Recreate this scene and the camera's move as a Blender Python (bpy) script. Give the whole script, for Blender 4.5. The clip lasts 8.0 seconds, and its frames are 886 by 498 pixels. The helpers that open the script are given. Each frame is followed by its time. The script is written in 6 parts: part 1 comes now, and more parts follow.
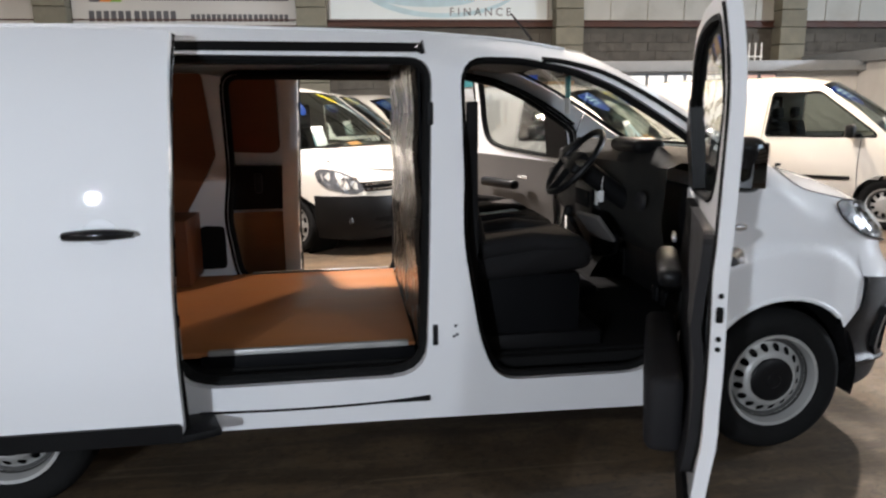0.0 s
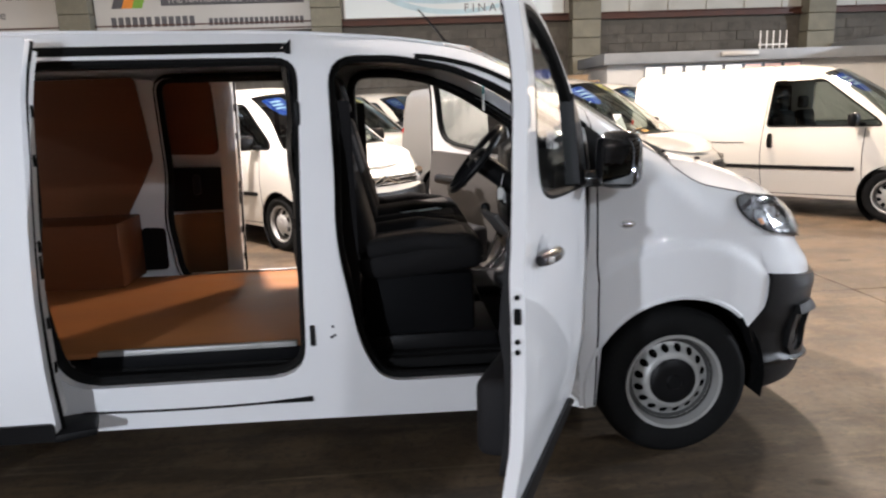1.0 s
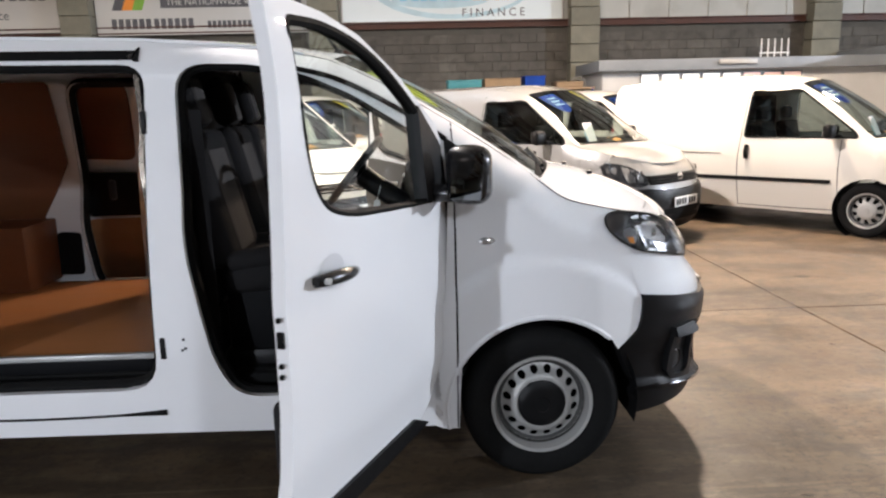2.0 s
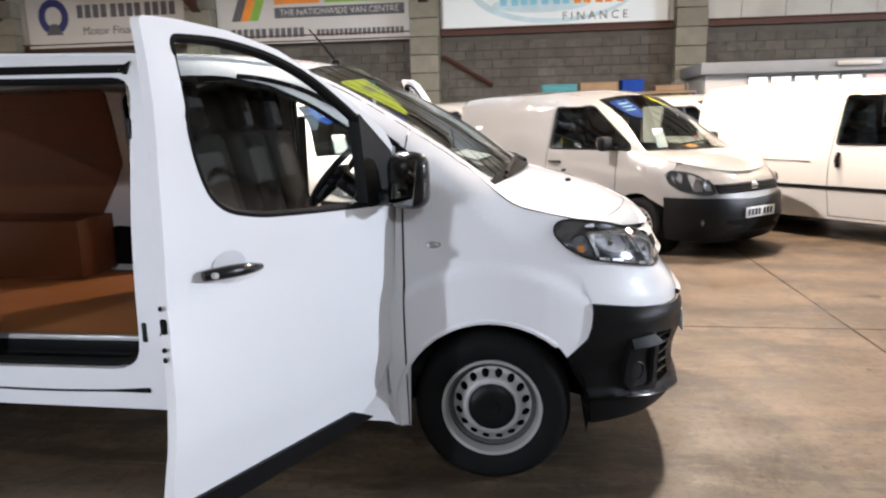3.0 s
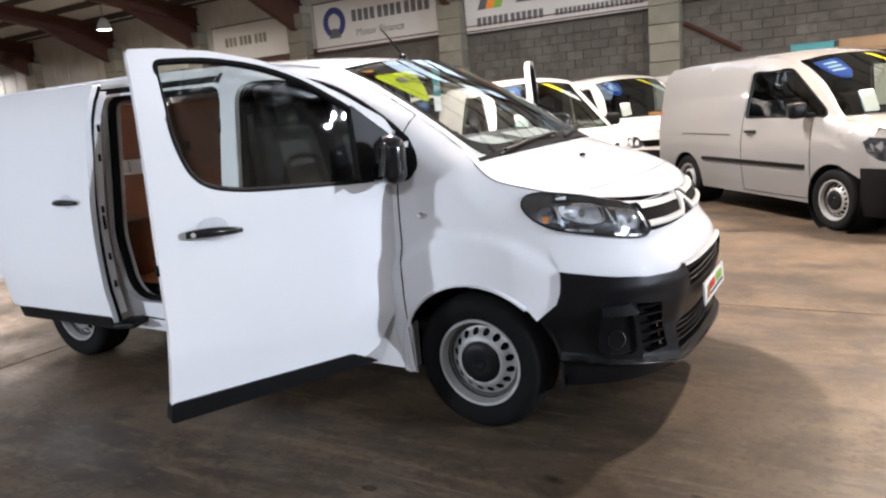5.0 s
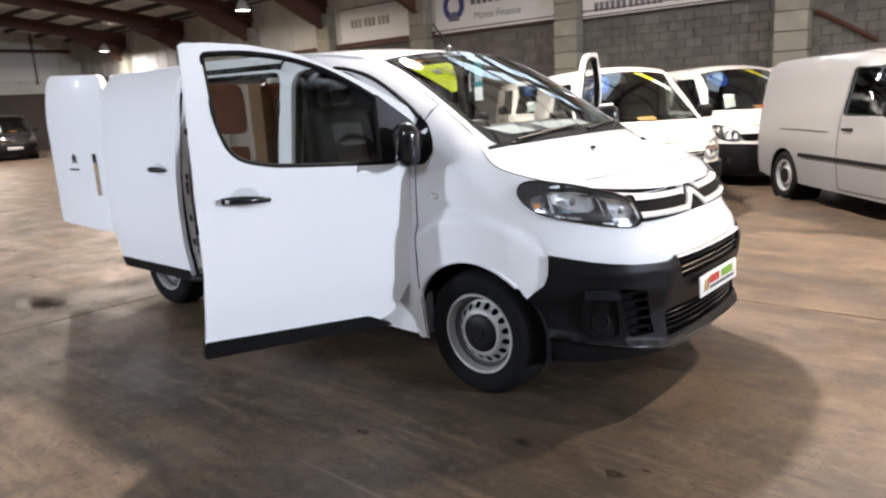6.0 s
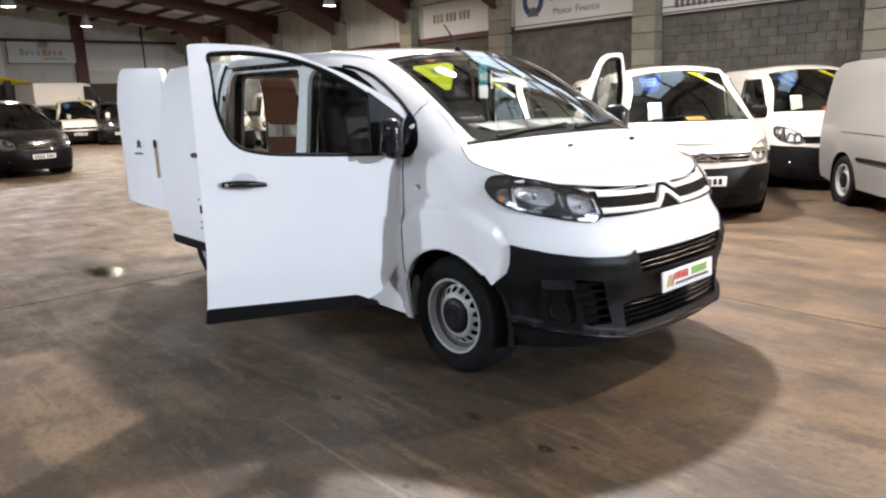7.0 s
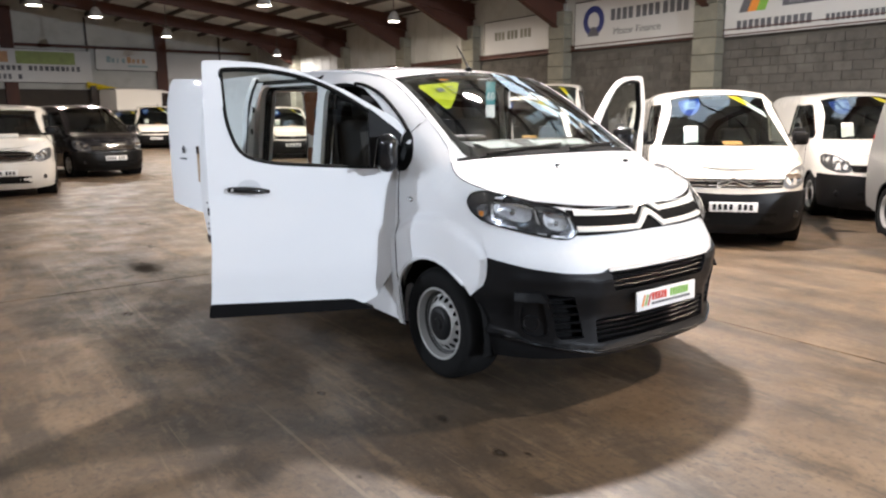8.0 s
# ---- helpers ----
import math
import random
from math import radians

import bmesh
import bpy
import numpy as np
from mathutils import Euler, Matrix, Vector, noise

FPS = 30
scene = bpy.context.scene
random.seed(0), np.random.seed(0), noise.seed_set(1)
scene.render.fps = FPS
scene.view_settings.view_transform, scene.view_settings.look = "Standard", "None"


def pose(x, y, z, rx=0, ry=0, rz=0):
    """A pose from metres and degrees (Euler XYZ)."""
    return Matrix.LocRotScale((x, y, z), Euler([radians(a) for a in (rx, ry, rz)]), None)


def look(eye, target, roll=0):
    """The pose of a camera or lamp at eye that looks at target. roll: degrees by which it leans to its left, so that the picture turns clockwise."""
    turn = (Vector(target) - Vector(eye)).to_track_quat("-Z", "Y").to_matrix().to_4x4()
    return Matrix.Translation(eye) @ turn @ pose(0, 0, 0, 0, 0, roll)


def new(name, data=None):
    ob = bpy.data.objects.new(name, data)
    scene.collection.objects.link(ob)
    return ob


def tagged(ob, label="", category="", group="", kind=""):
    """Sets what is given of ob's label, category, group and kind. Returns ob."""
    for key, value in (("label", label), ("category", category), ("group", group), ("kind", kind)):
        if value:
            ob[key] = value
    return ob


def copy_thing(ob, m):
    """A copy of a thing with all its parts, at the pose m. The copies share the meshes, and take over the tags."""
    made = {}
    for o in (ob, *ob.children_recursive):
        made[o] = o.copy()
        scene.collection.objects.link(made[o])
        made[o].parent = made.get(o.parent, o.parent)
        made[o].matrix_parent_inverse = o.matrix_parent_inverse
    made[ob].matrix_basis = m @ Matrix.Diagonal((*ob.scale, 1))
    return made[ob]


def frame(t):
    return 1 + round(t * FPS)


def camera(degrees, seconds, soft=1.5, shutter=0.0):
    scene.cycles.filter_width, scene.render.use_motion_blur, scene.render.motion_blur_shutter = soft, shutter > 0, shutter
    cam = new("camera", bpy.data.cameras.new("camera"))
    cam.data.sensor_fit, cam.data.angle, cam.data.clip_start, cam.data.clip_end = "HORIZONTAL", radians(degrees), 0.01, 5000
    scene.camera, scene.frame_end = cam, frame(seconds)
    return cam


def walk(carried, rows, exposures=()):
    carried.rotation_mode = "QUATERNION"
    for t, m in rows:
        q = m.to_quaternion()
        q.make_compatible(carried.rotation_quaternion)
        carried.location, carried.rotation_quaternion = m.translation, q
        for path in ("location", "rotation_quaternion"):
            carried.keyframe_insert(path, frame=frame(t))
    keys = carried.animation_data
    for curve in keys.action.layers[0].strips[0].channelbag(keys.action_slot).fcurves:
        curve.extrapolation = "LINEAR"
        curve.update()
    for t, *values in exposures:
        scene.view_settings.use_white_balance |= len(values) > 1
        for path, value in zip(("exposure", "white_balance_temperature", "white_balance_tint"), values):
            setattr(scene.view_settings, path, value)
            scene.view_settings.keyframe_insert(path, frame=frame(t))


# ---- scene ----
cam = camera(64.5, 8.0, soft=2.2, shutter=0.3)
PATH = [
    (0, (-1.883, -3.715, 1.579), (-1.625, -1.771, 1.183), -0.8),
    (0.5, (-1.537, -3.738, 1.579), (-1.326, -1.781, 1.221), -0.6),
    (1, (-1.189, -3.756, 1.569), (-1.058, -1.801, 1.167), -2.1),
    (1.5, (-0.854, -3.704, 1.577), (-0.715, -1.748, 1.18), -1.5),
    (3, (0.196, -3.774, 1.581), (-0.072, -1.827, 1.208), -1.3),
    (3.5, (0.551, -3.818, 1.565), (0.056, -1.913, 1.21), -0.9),
    (4, (0.897, -3.811, 1.559), (0.163, -1.989, 1.187), -2.4),
    (4.5, (1.228, -3.759, 1.547), (0.331, -2.013, 1.166), -4.0),
    (6, (2.209, -3.671, 1.555), (0.915, -2.205, 1.137), -3.1),
    (6.5, (2.534, -3.598, 1.55), (1.097, -2.272, 1.128), -1.5),
    (7, (2.833, -3.469, 1.55), (1.364, -2.179, 1.127), -2.1),
    (7.5, (3.027, -3.314, 1.547), (1.514, -2.063, 1.164), -1.8),
    (8, (3.26, -3.257, 1.56), (1.673, -2.101, 1.181), -0.4),
]
EXPOSURES = [(0.0, -0.40, 6600, 12), (1.0, -0.28, 6660, 14), (1.5, -0.24, 6660, 14), (3.0, -0.18, 6540, 15), (4.5, -0.15, 6450, 15), (6.5, -0.08, 6450, 14), (8.0, -0.08, 6500, 13)]
walk(cam, [(t, look(eye, target, roll)) for t, eye, target, roll in PATH], EXPOSURES)

# ---------------------------------------------------------------- light
world = bpy.data.worlds.new("hall_air")
scene.world = world
world.use_nodes = True
world.node_tree.nodes["Background"].inputs[0].default_value = (0.75, 0.85, 1.0, 1)
world.node_tree.nodes["Background"].inputs[1].default_value = 0.02

AMBER = (1.0, 0.82, 0.64)
WARM, NEUTRAL, COOL = (1.0, 0.85, 0.69), (1.0, 0.935, 0.90), (0.78, 0.88, 1.0)
# high-bay lamps under the roof: x, y, z, watts, colour; two are turned like floodlights towards a point
LAMPS = [
    (-2.95, 3.0, 6.35, 1550, NEUTRAL), (-9.5, 7.5, 5.6, 340, WARM), (2.7, 5.6, 5.7, 950, AMBER), (8.0, 7.0, 5.6, 500, AMBER),
    (21.0, 1.88, 4.9, 3900, COOL, (0.0, -0.5, 0.9)), (-5.3, -8.5, 1.95, 190, COOL, (-3.0, -1.0, 1.1), 122),
    # First of these is an unseen fill lamp, added for wing and floor.
    (2.4, -8.0, 4.6, 400, COOL), (-12.0, -8.0, 5.6, 330, NEUTRAL), (-14.5, 3.0, 6.0, 440, WARM),
    (-19.4, 11.1, 5.0, 230, WARM), (-20.0, 6.4, 5.25, 360, WARM), (-22.9, 0.0, 5.1, 340, WARM),
    (-29.5, 5.8, 5.05, 520, WARM), (-34.0, 12.8, 4.85, 560, NEUTRAL), (-26.0, 2.35, 5.25, 480, NEUTRAL),
]


def lamp_turn(x, y, z, aim):
    """Turns a lamp's downward axis towards the point that it is aimed at."""
    if aim is None:
        return Matrix()
    return (Vector(aim) - Vector((x, y, z))).to_track_quat("-Z", "Y").to_matrix().to_4x4()


def lamp_light(x, y, z, watts, colour, aim=None, spread=180):
    data = bpy.data.lights.new("high_bay_light", "AREA")
    data.shape, data.size, data.energy, data.color = "DISK", 0.42 if aim is None else 0.24 if spread == 180 else 0.13, watts, colour
    data.spread = radians(spread)
    ob = new("high_bay_light", data)
    turn = lamp_turn(x, y, z, aim)
    ob.matrix_world = Matrix.Translation(Vector((x, y, z)) + turn @ Vector((0, 0, -0.22))) @ turn
    return ob


for row in LAMPS:
    lamp_light(*row)

# ---------------------------------------------------------------- materials
def node_mat(name):
    m = bpy.data.materials.new(name)
    m.use_nodes = True
    nt = m.node_tree
    return m, nt, nt.nodes["Principled BSDF"]


def mat(name, col, rough=0.5, metal=0.0, var=0.12, scale=3.0, fine=60.0, bump=0.0, bscale=80.0, coat=0.0, stain=None, stain_scale=1.2,
        stain_amt=0.5, rvar=0.08, ior=1.45, spec=0.5, piece=0.0, stretch=(1, 1, 1), speck=0.0, island=0.0, world_space=False):
    """A worn surface: base colour with broad and fine variation, optional stains, gloss variation and bump."""
    m, nt, p = node_mat(name)
    N, L = nt.nodes, nt.links
    co = N.new("ShaderNodeTexCoord")
    mp = N.new("ShaderNodeMapping")
    mp.inputs["Scale"].default_value = stretch
    L.new(N.new("ShaderNodeNewGeometry").outputs["Position"] if world_space else co.outputs["Object"], mp.inputs[0])

    def noise_tex(sc, det=4.0):
        t = N.new("ShaderNodeTexNoise")
        t.inputs["Scale"].default_value, t.inputs["Detail"].default_value = sc, det
        L.new(mp.outputs[0], t.inputs["Vector"])
        return t

    def mixed(fac, a, b, kind="MIX"):
        x = N.new("ShaderNodeMix")
        x.data_type, x.blend_type = "RGBA", kind
        for sock, v in ((x.inputs[0], fac), (x.inputs[6], a), (x.inputs[7], b)):
            if isinstance(v, bpy.types.NodeSocket):
                L.new(v, sock)
            else:
                sock.default_value = v if isinstance(v, float) else (*v, 1)
        return x.outputs[2]

    def ranged(v, lo, hi, a=0.0, b=1.0):
        r = N.new("ShaderNodeMapRange")
        for k, w in zip(("From Min", "From Max", "To Min", "To Max"), (lo, hi, a, b)):
            r.inputs[k].default_value = w
        L.new(v, r.inputs["Value"])
        return r.outputs[0]

    broad, grain = noise_tex(scale), noise_tex(fine, 6.0)
    dark, light = [c * (1 - var) for c in col], [min(c * (1 + var), 1) for c in col]
    c = mixed(ranged(broad.outputs["Fac"], 0.3, 0.7), dark, light)
    c = mixed(0.5 * min(var * 3, 1.0), c, mixed(ranged(grain.outputs["Fac"], 0.3, 0.7), dark, light))
    if stain:
        st = noise_tex(stain_scale, 7.0)
        c = mixed(ranged(st.outputs["Fac"], 0.5, 0.68, 0.0, stain_amt), c, stain)
    if speck:
        sp = noise_tex(3.1, 14.0)
        c = mixed(ranged(sp.outputs["Fac"], 0.54, 0.66, 0.0, speck), c, [k * 0.38 for k in col])
        dust = noise_tex(1.7, 8.0)
        c = mixed(ranged(dust.outputs["Fac"], 0.56, 0.7, 0.0, speck * 0.8), c, [min(k * 1.5, 1) for k in col])
    if piece or island:
        piece = piece or island
        oi = N.new("ShaderNodeNewGeometry" if island else "ShaderNodeObjectInfo")
        hs = N.new("ShaderNodeHueSaturation")
        L.new(ranged(oi.outputs["Random Per Island" if island else "Random"], 0, 1, 1 - piece, 1 + piece), hs.inputs["Value"])
        L.new(c, hs.inputs["Color"])
        c = hs.outputs[0]
    L.new(c, p.inputs["Base Color"])
    L.new(ranged(broad.outputs["Fac"], 0.3, 0.7, max(rough - rvar, 0.02), min(rough + rvar, 1)), p.inputs["Roughness"])
    p.inputs["Metallic"].default_value = metal
    p.inputs["Coat Weight"].default_value = coat
    p.inputs["Coat Roughness"].default_value = 0.018
    p.inputs["IOR"].default_value = ior
    p.inputs["Specular IOR Level"].default_value = spec
    if bump:
        bt = noise_tex(bscale, 5.0)
        b = N.new("ShaderNodeBump")
        b.inputs["Strength"].default_value, b.inputs["Distance"].default_value = bump, 0.01
        L.new(bt.outputs["Fac"], b.inputs["Height"])
        L.new(b.outputs[0], p.inputs["Normal"])
    return m


def glass_mat(name, tint, rough=0.01):
    """Thin window glass: clear with a sharp reflection."""
    m, nt, p = node_mat(name)
    N, L = nt.nodes, nt.links
    N.remove(p)
    tr, gl, mx, lw = (N.new("ShaderNode" + k) for k in ("BsdfTransparent", "BsdfGlossy", "MixShader", "LayerWeight"))
    tr.inputs[0].default_value = (*tint, 1)
    gl.inputs[0].default_value, gl.inputs["Roughness"].default_value = (1, 1, 1, 1), rough
    lw.inputs[0].default_value = 0.5
    pw, ml = N.new("ShaderNodeMath"), N.new("ShaderNodeMath")
    pw.operation, ml.operation = "POWER", "MULTIPLY_ADD"
    pw.inputs[1].default_value, ml.inputs[1].default_value, ml.inputs[2].default_value = 4.5, 0.9, 0.06
    L.new(lw.outputs["Facing"], pw.inputs[0])
    L.new(pw.outputs[0], ml.inputs[0])
    L.new(ml.outputs[0], mx.inputs[0])
    L.new(tr.outputs[0], mx.inputs[1])
    L.new(gl.outputs[0], mx.inputs[2])
    L.new(mx.outputs[0], N["Material Output"].inputs[0])
    return m


def glow(name, col, power):
    m, nt, p = node_mat(name)
    p.inputs["Base Color"].default_value = (*col, 1)
    p.inputs["Emission Color"].default_value, p.inputs["Emission Strength"].default_value = (*col, 1), power
    return m


PAINT = mat("white_paint", (0.84, 0.845, 0.855), 0.5, var=0.008, scale=1.5, coat=1.0, rvar=0.01, spec=0.25)
# White paint of the other vans, the warm lamps' cream tint mixed in.
PAINT_WARM_LIT = mat("warm_lit_white_paint", (0.68, 0.65, 0.59), 0.5, var=0.012, scale=1.2, coat=1.0, rvar=0.01, spec=0.25)
PAINT_SILVER = mat("silver_paint", (0.27, 0.265, 0.255), 0.45, metal=0.35, var=0.02, scale=1.2, coat=1.0, rvar=0.015, spec=0.3)
PAINT_BLACK = mat("black_paint", (0.012, 0.012, 0.015), 0.22, var=0.2, coat=0.9)
PLASTIC = mat("black_plastic", (0.007, 0.007, 0.0075), 0.42, var=0.2, bump=0.10, bscale=400, fine=200, spec=0.20)
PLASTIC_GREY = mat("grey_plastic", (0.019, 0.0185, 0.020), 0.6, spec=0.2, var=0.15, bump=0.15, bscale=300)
# Lit copy of the grey cab plastic, brightness put into the colour.
TRIM_LIT = mat("lit_grey_trim", (0.10, 0.093, 0.088), 0.7, var=0.1, bump=0.15, bscale=300)
RUBBER = mat("rubber", (0.009, 0.009, 0.009), 0.8, var=0.25, scale=12, bump=0.15, bscale=150, spec=0.12)
STEEL = mat("silver_steel", (0.40, 0.395, 0.38), 0.45, metal=0.3, var=0.08, scale=9)
CHROME = mat("chrome", (0.85, 0.85, 0.86), 0.08, metal=1.0, var=0.02, rvar=0.03)
# Near-black for black trim, and for openings with their shade in the colour.
DARK = mat("black_trim_cavity_shade", (0.008, 0.008, 0.008), 0.8, spec=0.1)
GLASS = glass_mat("clear_glass", (0.80, 0.86, 0.84))
GLASS_DARK = glass_mat("tinted_glass", (0.62, 0.68, 0.66))
LENS = glass_mat("lens_plastic", (0.93, 0.95, 0.97), 0.02)
# Wall ply, darker than the floor's: the load bay's shade is in it.
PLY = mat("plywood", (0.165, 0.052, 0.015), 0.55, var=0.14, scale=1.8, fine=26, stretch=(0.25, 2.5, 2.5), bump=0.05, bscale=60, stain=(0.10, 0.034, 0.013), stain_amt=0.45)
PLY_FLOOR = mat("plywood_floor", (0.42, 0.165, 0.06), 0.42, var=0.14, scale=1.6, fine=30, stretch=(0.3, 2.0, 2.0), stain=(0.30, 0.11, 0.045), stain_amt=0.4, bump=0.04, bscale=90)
# Lit copy of the ply, paler by the light that falls on it.
PLY_LIT = mat("lit_plywood", (0.30, 0.16, 0.075), 0.55, var=0.14, scale=1.8, fine=26, stretch=(0.25, 2.5, 2.5), bump=0.05, bscale=60)
FABRIC = mat("seat_fabric", (0.015, 0.0145, 0.015), 0.9, var=0.25, spec=0.08, fine=180, bump=0.3, bscale=500)
FABRIC_GREY = mat("seat_fabric_grey", (0.058, 0.054, 0.052), 0.9, var=0.2, spec=0.06, fine=180, bump=0.3, bscale=500)
# Steel far darker than silver: the shade behind the seats is in it.
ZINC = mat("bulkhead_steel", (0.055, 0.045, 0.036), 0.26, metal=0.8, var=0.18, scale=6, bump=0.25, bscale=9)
PLATE = mat("plate_white", (0.78, 0.78, 0.76), 0.35, var=0.03)
INK = mat("ink_black", (0.02, 0.02, 0.022), 0.8, spec=0.1)
INK_RED = mat("ink_red", (0.55, 0.05, 0.03), 0.5)
INK_GREEN = mat("ink_green", (0.22, 0.45, 0.06), 0.5)
INK_ORANGE = mat("ink_orange", (0.80, 0.28, 0.04), 0.5)
FADED_GREEN = mat("faded_green_vinyl", (0.27, 0.33, 0.11), 0.6, var=0.15)
FADED_ORANGE = mat("faded_orange_vinyl", (0.48, 0.27, 0.14), 0.6, var=0.15)
FADED_TEAL = mat("faded_teal_vinyl", (0.28, 0.37, 0.38), 0.6, var=0.15)
LEAFLET = mat("orange_leaflet", (0.62, 0.30, 0.10), 0.7, var=0.1)
INK_GREY = mat("ink_grey", (0.13, 0.13, 0.14), 0.9, spec=0.05)
INK_BLUE = mat("ink_blue", (0.012, 0.045, 0.24), 0.8, var=0.2, spec=0.1)
INK_SKY = mat("ink_sky", (0.22, 0.56, 0.72), 0.5, var=0.25, scale=1.0)
SKYPALE = mat("ink_pale_sky", (0.52, 0.70, 0.76), 0.5, var=0.1)
INK_TEAL2 = mat("teal_plastic", (0.03, 0.20, 0.23), 0.45, var=0.1)
CARD = mat("cardboard", (0.25, 0.17, 0.10), 0.85, var=0.15)
PANE_LIT = glow("lit_pane", (0.95, 0.93, 0.90), 0.55)
PANE_RED = glow("lit_pane_pink", (0.80, 0.55, 0.50), 0.4)
PUDDLE = mat("puddle", (0.035, 0.025, 0.017), 0.06, var=0.2)
INK_YELLOW = mat("ink_yellow", (0.72, 0.55, 0.03), 0.8, spec=0.1)
INK_LIME = mat("ink_lime", (0.36, 0.42, 0.03), 0.9, spec=0.0)
INK_TEAL = mat("ink_teal", (0.02, 0.25, 0.27), 0.5)
INK_AMBER = mat("amber_lens", (0.65, 0.22, 0.03), 0.3)
INK_NAVY = mat("ink_navy", (0.03, 0.04, 0.16), 0.5)


def concrete_mat():
    """Worn hall floor: grey-brown concrete with rubbed streaks along the bays, dark blotches, grit and pale scuffs."""
    m, nt, p = node_mat("concrete_floor")
    N, L = nt.nodes, nt.links
    co = N.new("ShaderNodeTexCoord")

    def cloud(scale, detail, rough, stretch=(1, 1, 1), turn=0.0, shift=0.0, bend=0.0):
        mp, t = N.new("ShaderNodeMapping"), N.new("ShaderNodeTexNoise")
        mp.inputs["Scale"].default_value, mp.inputs["Rotation"].default_value, mp.inputs["Location"].default_value = stretch, (0, 0, turn), (shift, shift, 0)
        L.new(co.outputs["Object"], mp.inputs[0])
        L.new(mp.outputs[0], t.inputs["Vector"])
        for k, v in (("Scale", scale), ("Detail", detail), ("Roughness", rough), ("Distortion", bend)):
            t.inputs[k].default_value = v
        return t.outputs["Fac"]

    def ramp(v, lo, hi, a, b):
        r = N.new("ShaderNodeMapRange")
        for k, w in zip(("From Min", "From Max", "To Min", "To Max"), (lo, hi, a, b)):
            r.inputs[k].default_value = w
        L.new(v, r.inputs["Value"])
        return r.outputs[0]

    c = (0.116, 0.077, 0.0445, 1)
    layers = (
        (cloud(0.42, 9, 0.62, bend=0.6), 0.44, 0.60, 0.55, (0.050, 0.040, 0.030, 1)),
        (cloud(1.1, 15, 0.72, (0.45, 1.9, 1), 0.10, 3.0, 0.5), 0.49, 0.57, 0.68, (0.036, 0.027, 0.019, 1)),
        (cloud(1.6, 15, 0.70, (0.35, 2.2, 1), 0.06, 11.0, 0.4), 0.53, 0.60, 0.60, (0.172, 0.118, 0.071, 1)),
        (cloud(2.6, 15, 0.76, shift=7.0, bend=0.3), 0.50, 0.59, 0.65, (0.037, 0.028, 0.020, 1)),
        (cloud(7.5, 12, 0.74, (0.7, 1.5, 1), 0.3, 5.0), 0.54, 0.62, 0.55, (0.155, 0.112, 0.074, 1)),
        (cloud(26.0, 6, 0.7, shift=1.0), 0.53, 0.62, 0.60, (0.028, 0.022, 0.017, 1)),
        (cloud(3.2, 4, 0.5, (0.12, 5.0, 1), 0.5, 9.0, 0.8), 0.655, 0.675, 0.40, (0.21, 0.16, 0.11, 1)),
    )
    for v, lo, hi, amount, colour in layers:
        x = N.new("ShaderNodeMix")
        x.data_type = "RGBA"
        L.new(ramp(v, lo, hi, 0.0, amount), x.inputs[0])
        if isinstance(c, tuple):
            x.inputs[6].default_value = c
        else:
            L.new(c, x.inputs[6])
        x.inputs[7].default_value = colour
        c = x.outputs[2]
    L.new(c, p.inputs["Base Color"])
    L.new(ramp(cloud(1.8, 10, 0.65, shift=2.0), 0.35, 0.65, 0.36, 0.64), p.inputs["Roughness"])
    b = N.new("ShaderNodeBump")
    b.inputs["Strength"].default_value, b.inputs["Distance"].default_value = 0.22, 0.008
    L.new(cloud(22.0, 8, 0.68), b.inputs["Height"])
    L.new(b.outputs[0], p.inputs["Normal"])
    return m


CONCRETE = concrete_mat()
STAIN = mat("oil_stain", (0.04, 0.031, 0.024), 0.4, var=0.3, scale=8)


def ragged(m):
    """Lets a floor stain thin out towards its ragged edge."""
    nt = m.node_tree
    N, L = nt.nodes, nt.links
    co, tr, mx, no = (N.new("ShaderNode" + k) for k in ("TexCoord", "BsdfTransparent", "MixShader", "TexNoise"))
    vm, ad, rg = N.new("ShaderNodeVectorMath"), N.new("ShaderNodeMath"), N.new("ShaderNodeMapRange")
    vm.operation, ad.operation = "DISTANCE", "MULTIPLY_ADD"
    vm.inputs[1].default_value = (0.5, 0.5, 0.0)
    sx = N.new("ShaderNodeVectorMath")
    sx.operation = "MULTIPLY"
    sx.inputs[1].default_value = (1, 1, 0)
    no.inputs["Scale"].default_value, no.inputs["Detail"].default_value = 7.0, 6.0
    L.new(co.outputs["Generated"], sx.inputs[0])
    L.new(sx.outputs[0], vm.inputs[0])
    L.new(co.outputs["Object"], no.inputs["Vector"])
    ad.inputs[1].default_value = 0.9
    L.new(no.outputs["Fac"], ad.inputs[0])
    L.new(vm.outputs["Value"], ad.inputs[2])
    for k, w in zip(("From Min", "From Max", "To Min", "To Max"), (0.55, 0.85, 0.85, 0.0)):
        rg.inputs[k].default_value = w
    L.new(ad.outputs[0], rg.inputs["Value"])
    L.new(rg.outputs[0], mx.inputs[0])
    L.new(tr.outputs[0], mx.inputs[1])
    L.new(N["Principled BSDF"].outputs[0], mx.inputs[2])
    L.new(mx.outputs[0], N["Material Output"].inputs[0])


ragged(STAIN)
ragged(PUDDLE)
BLOCK = mat("grey_block", (0.098, 0.09, 0.078), 0.9, var=0.22, scale=5, fine=40, bump=0.4, bscale=60, piece=0.13, stain=(0.16, 0.15, 0.13), stain_scale=0.9, stain_amt=0.55, speck=0.4, world_space=True)
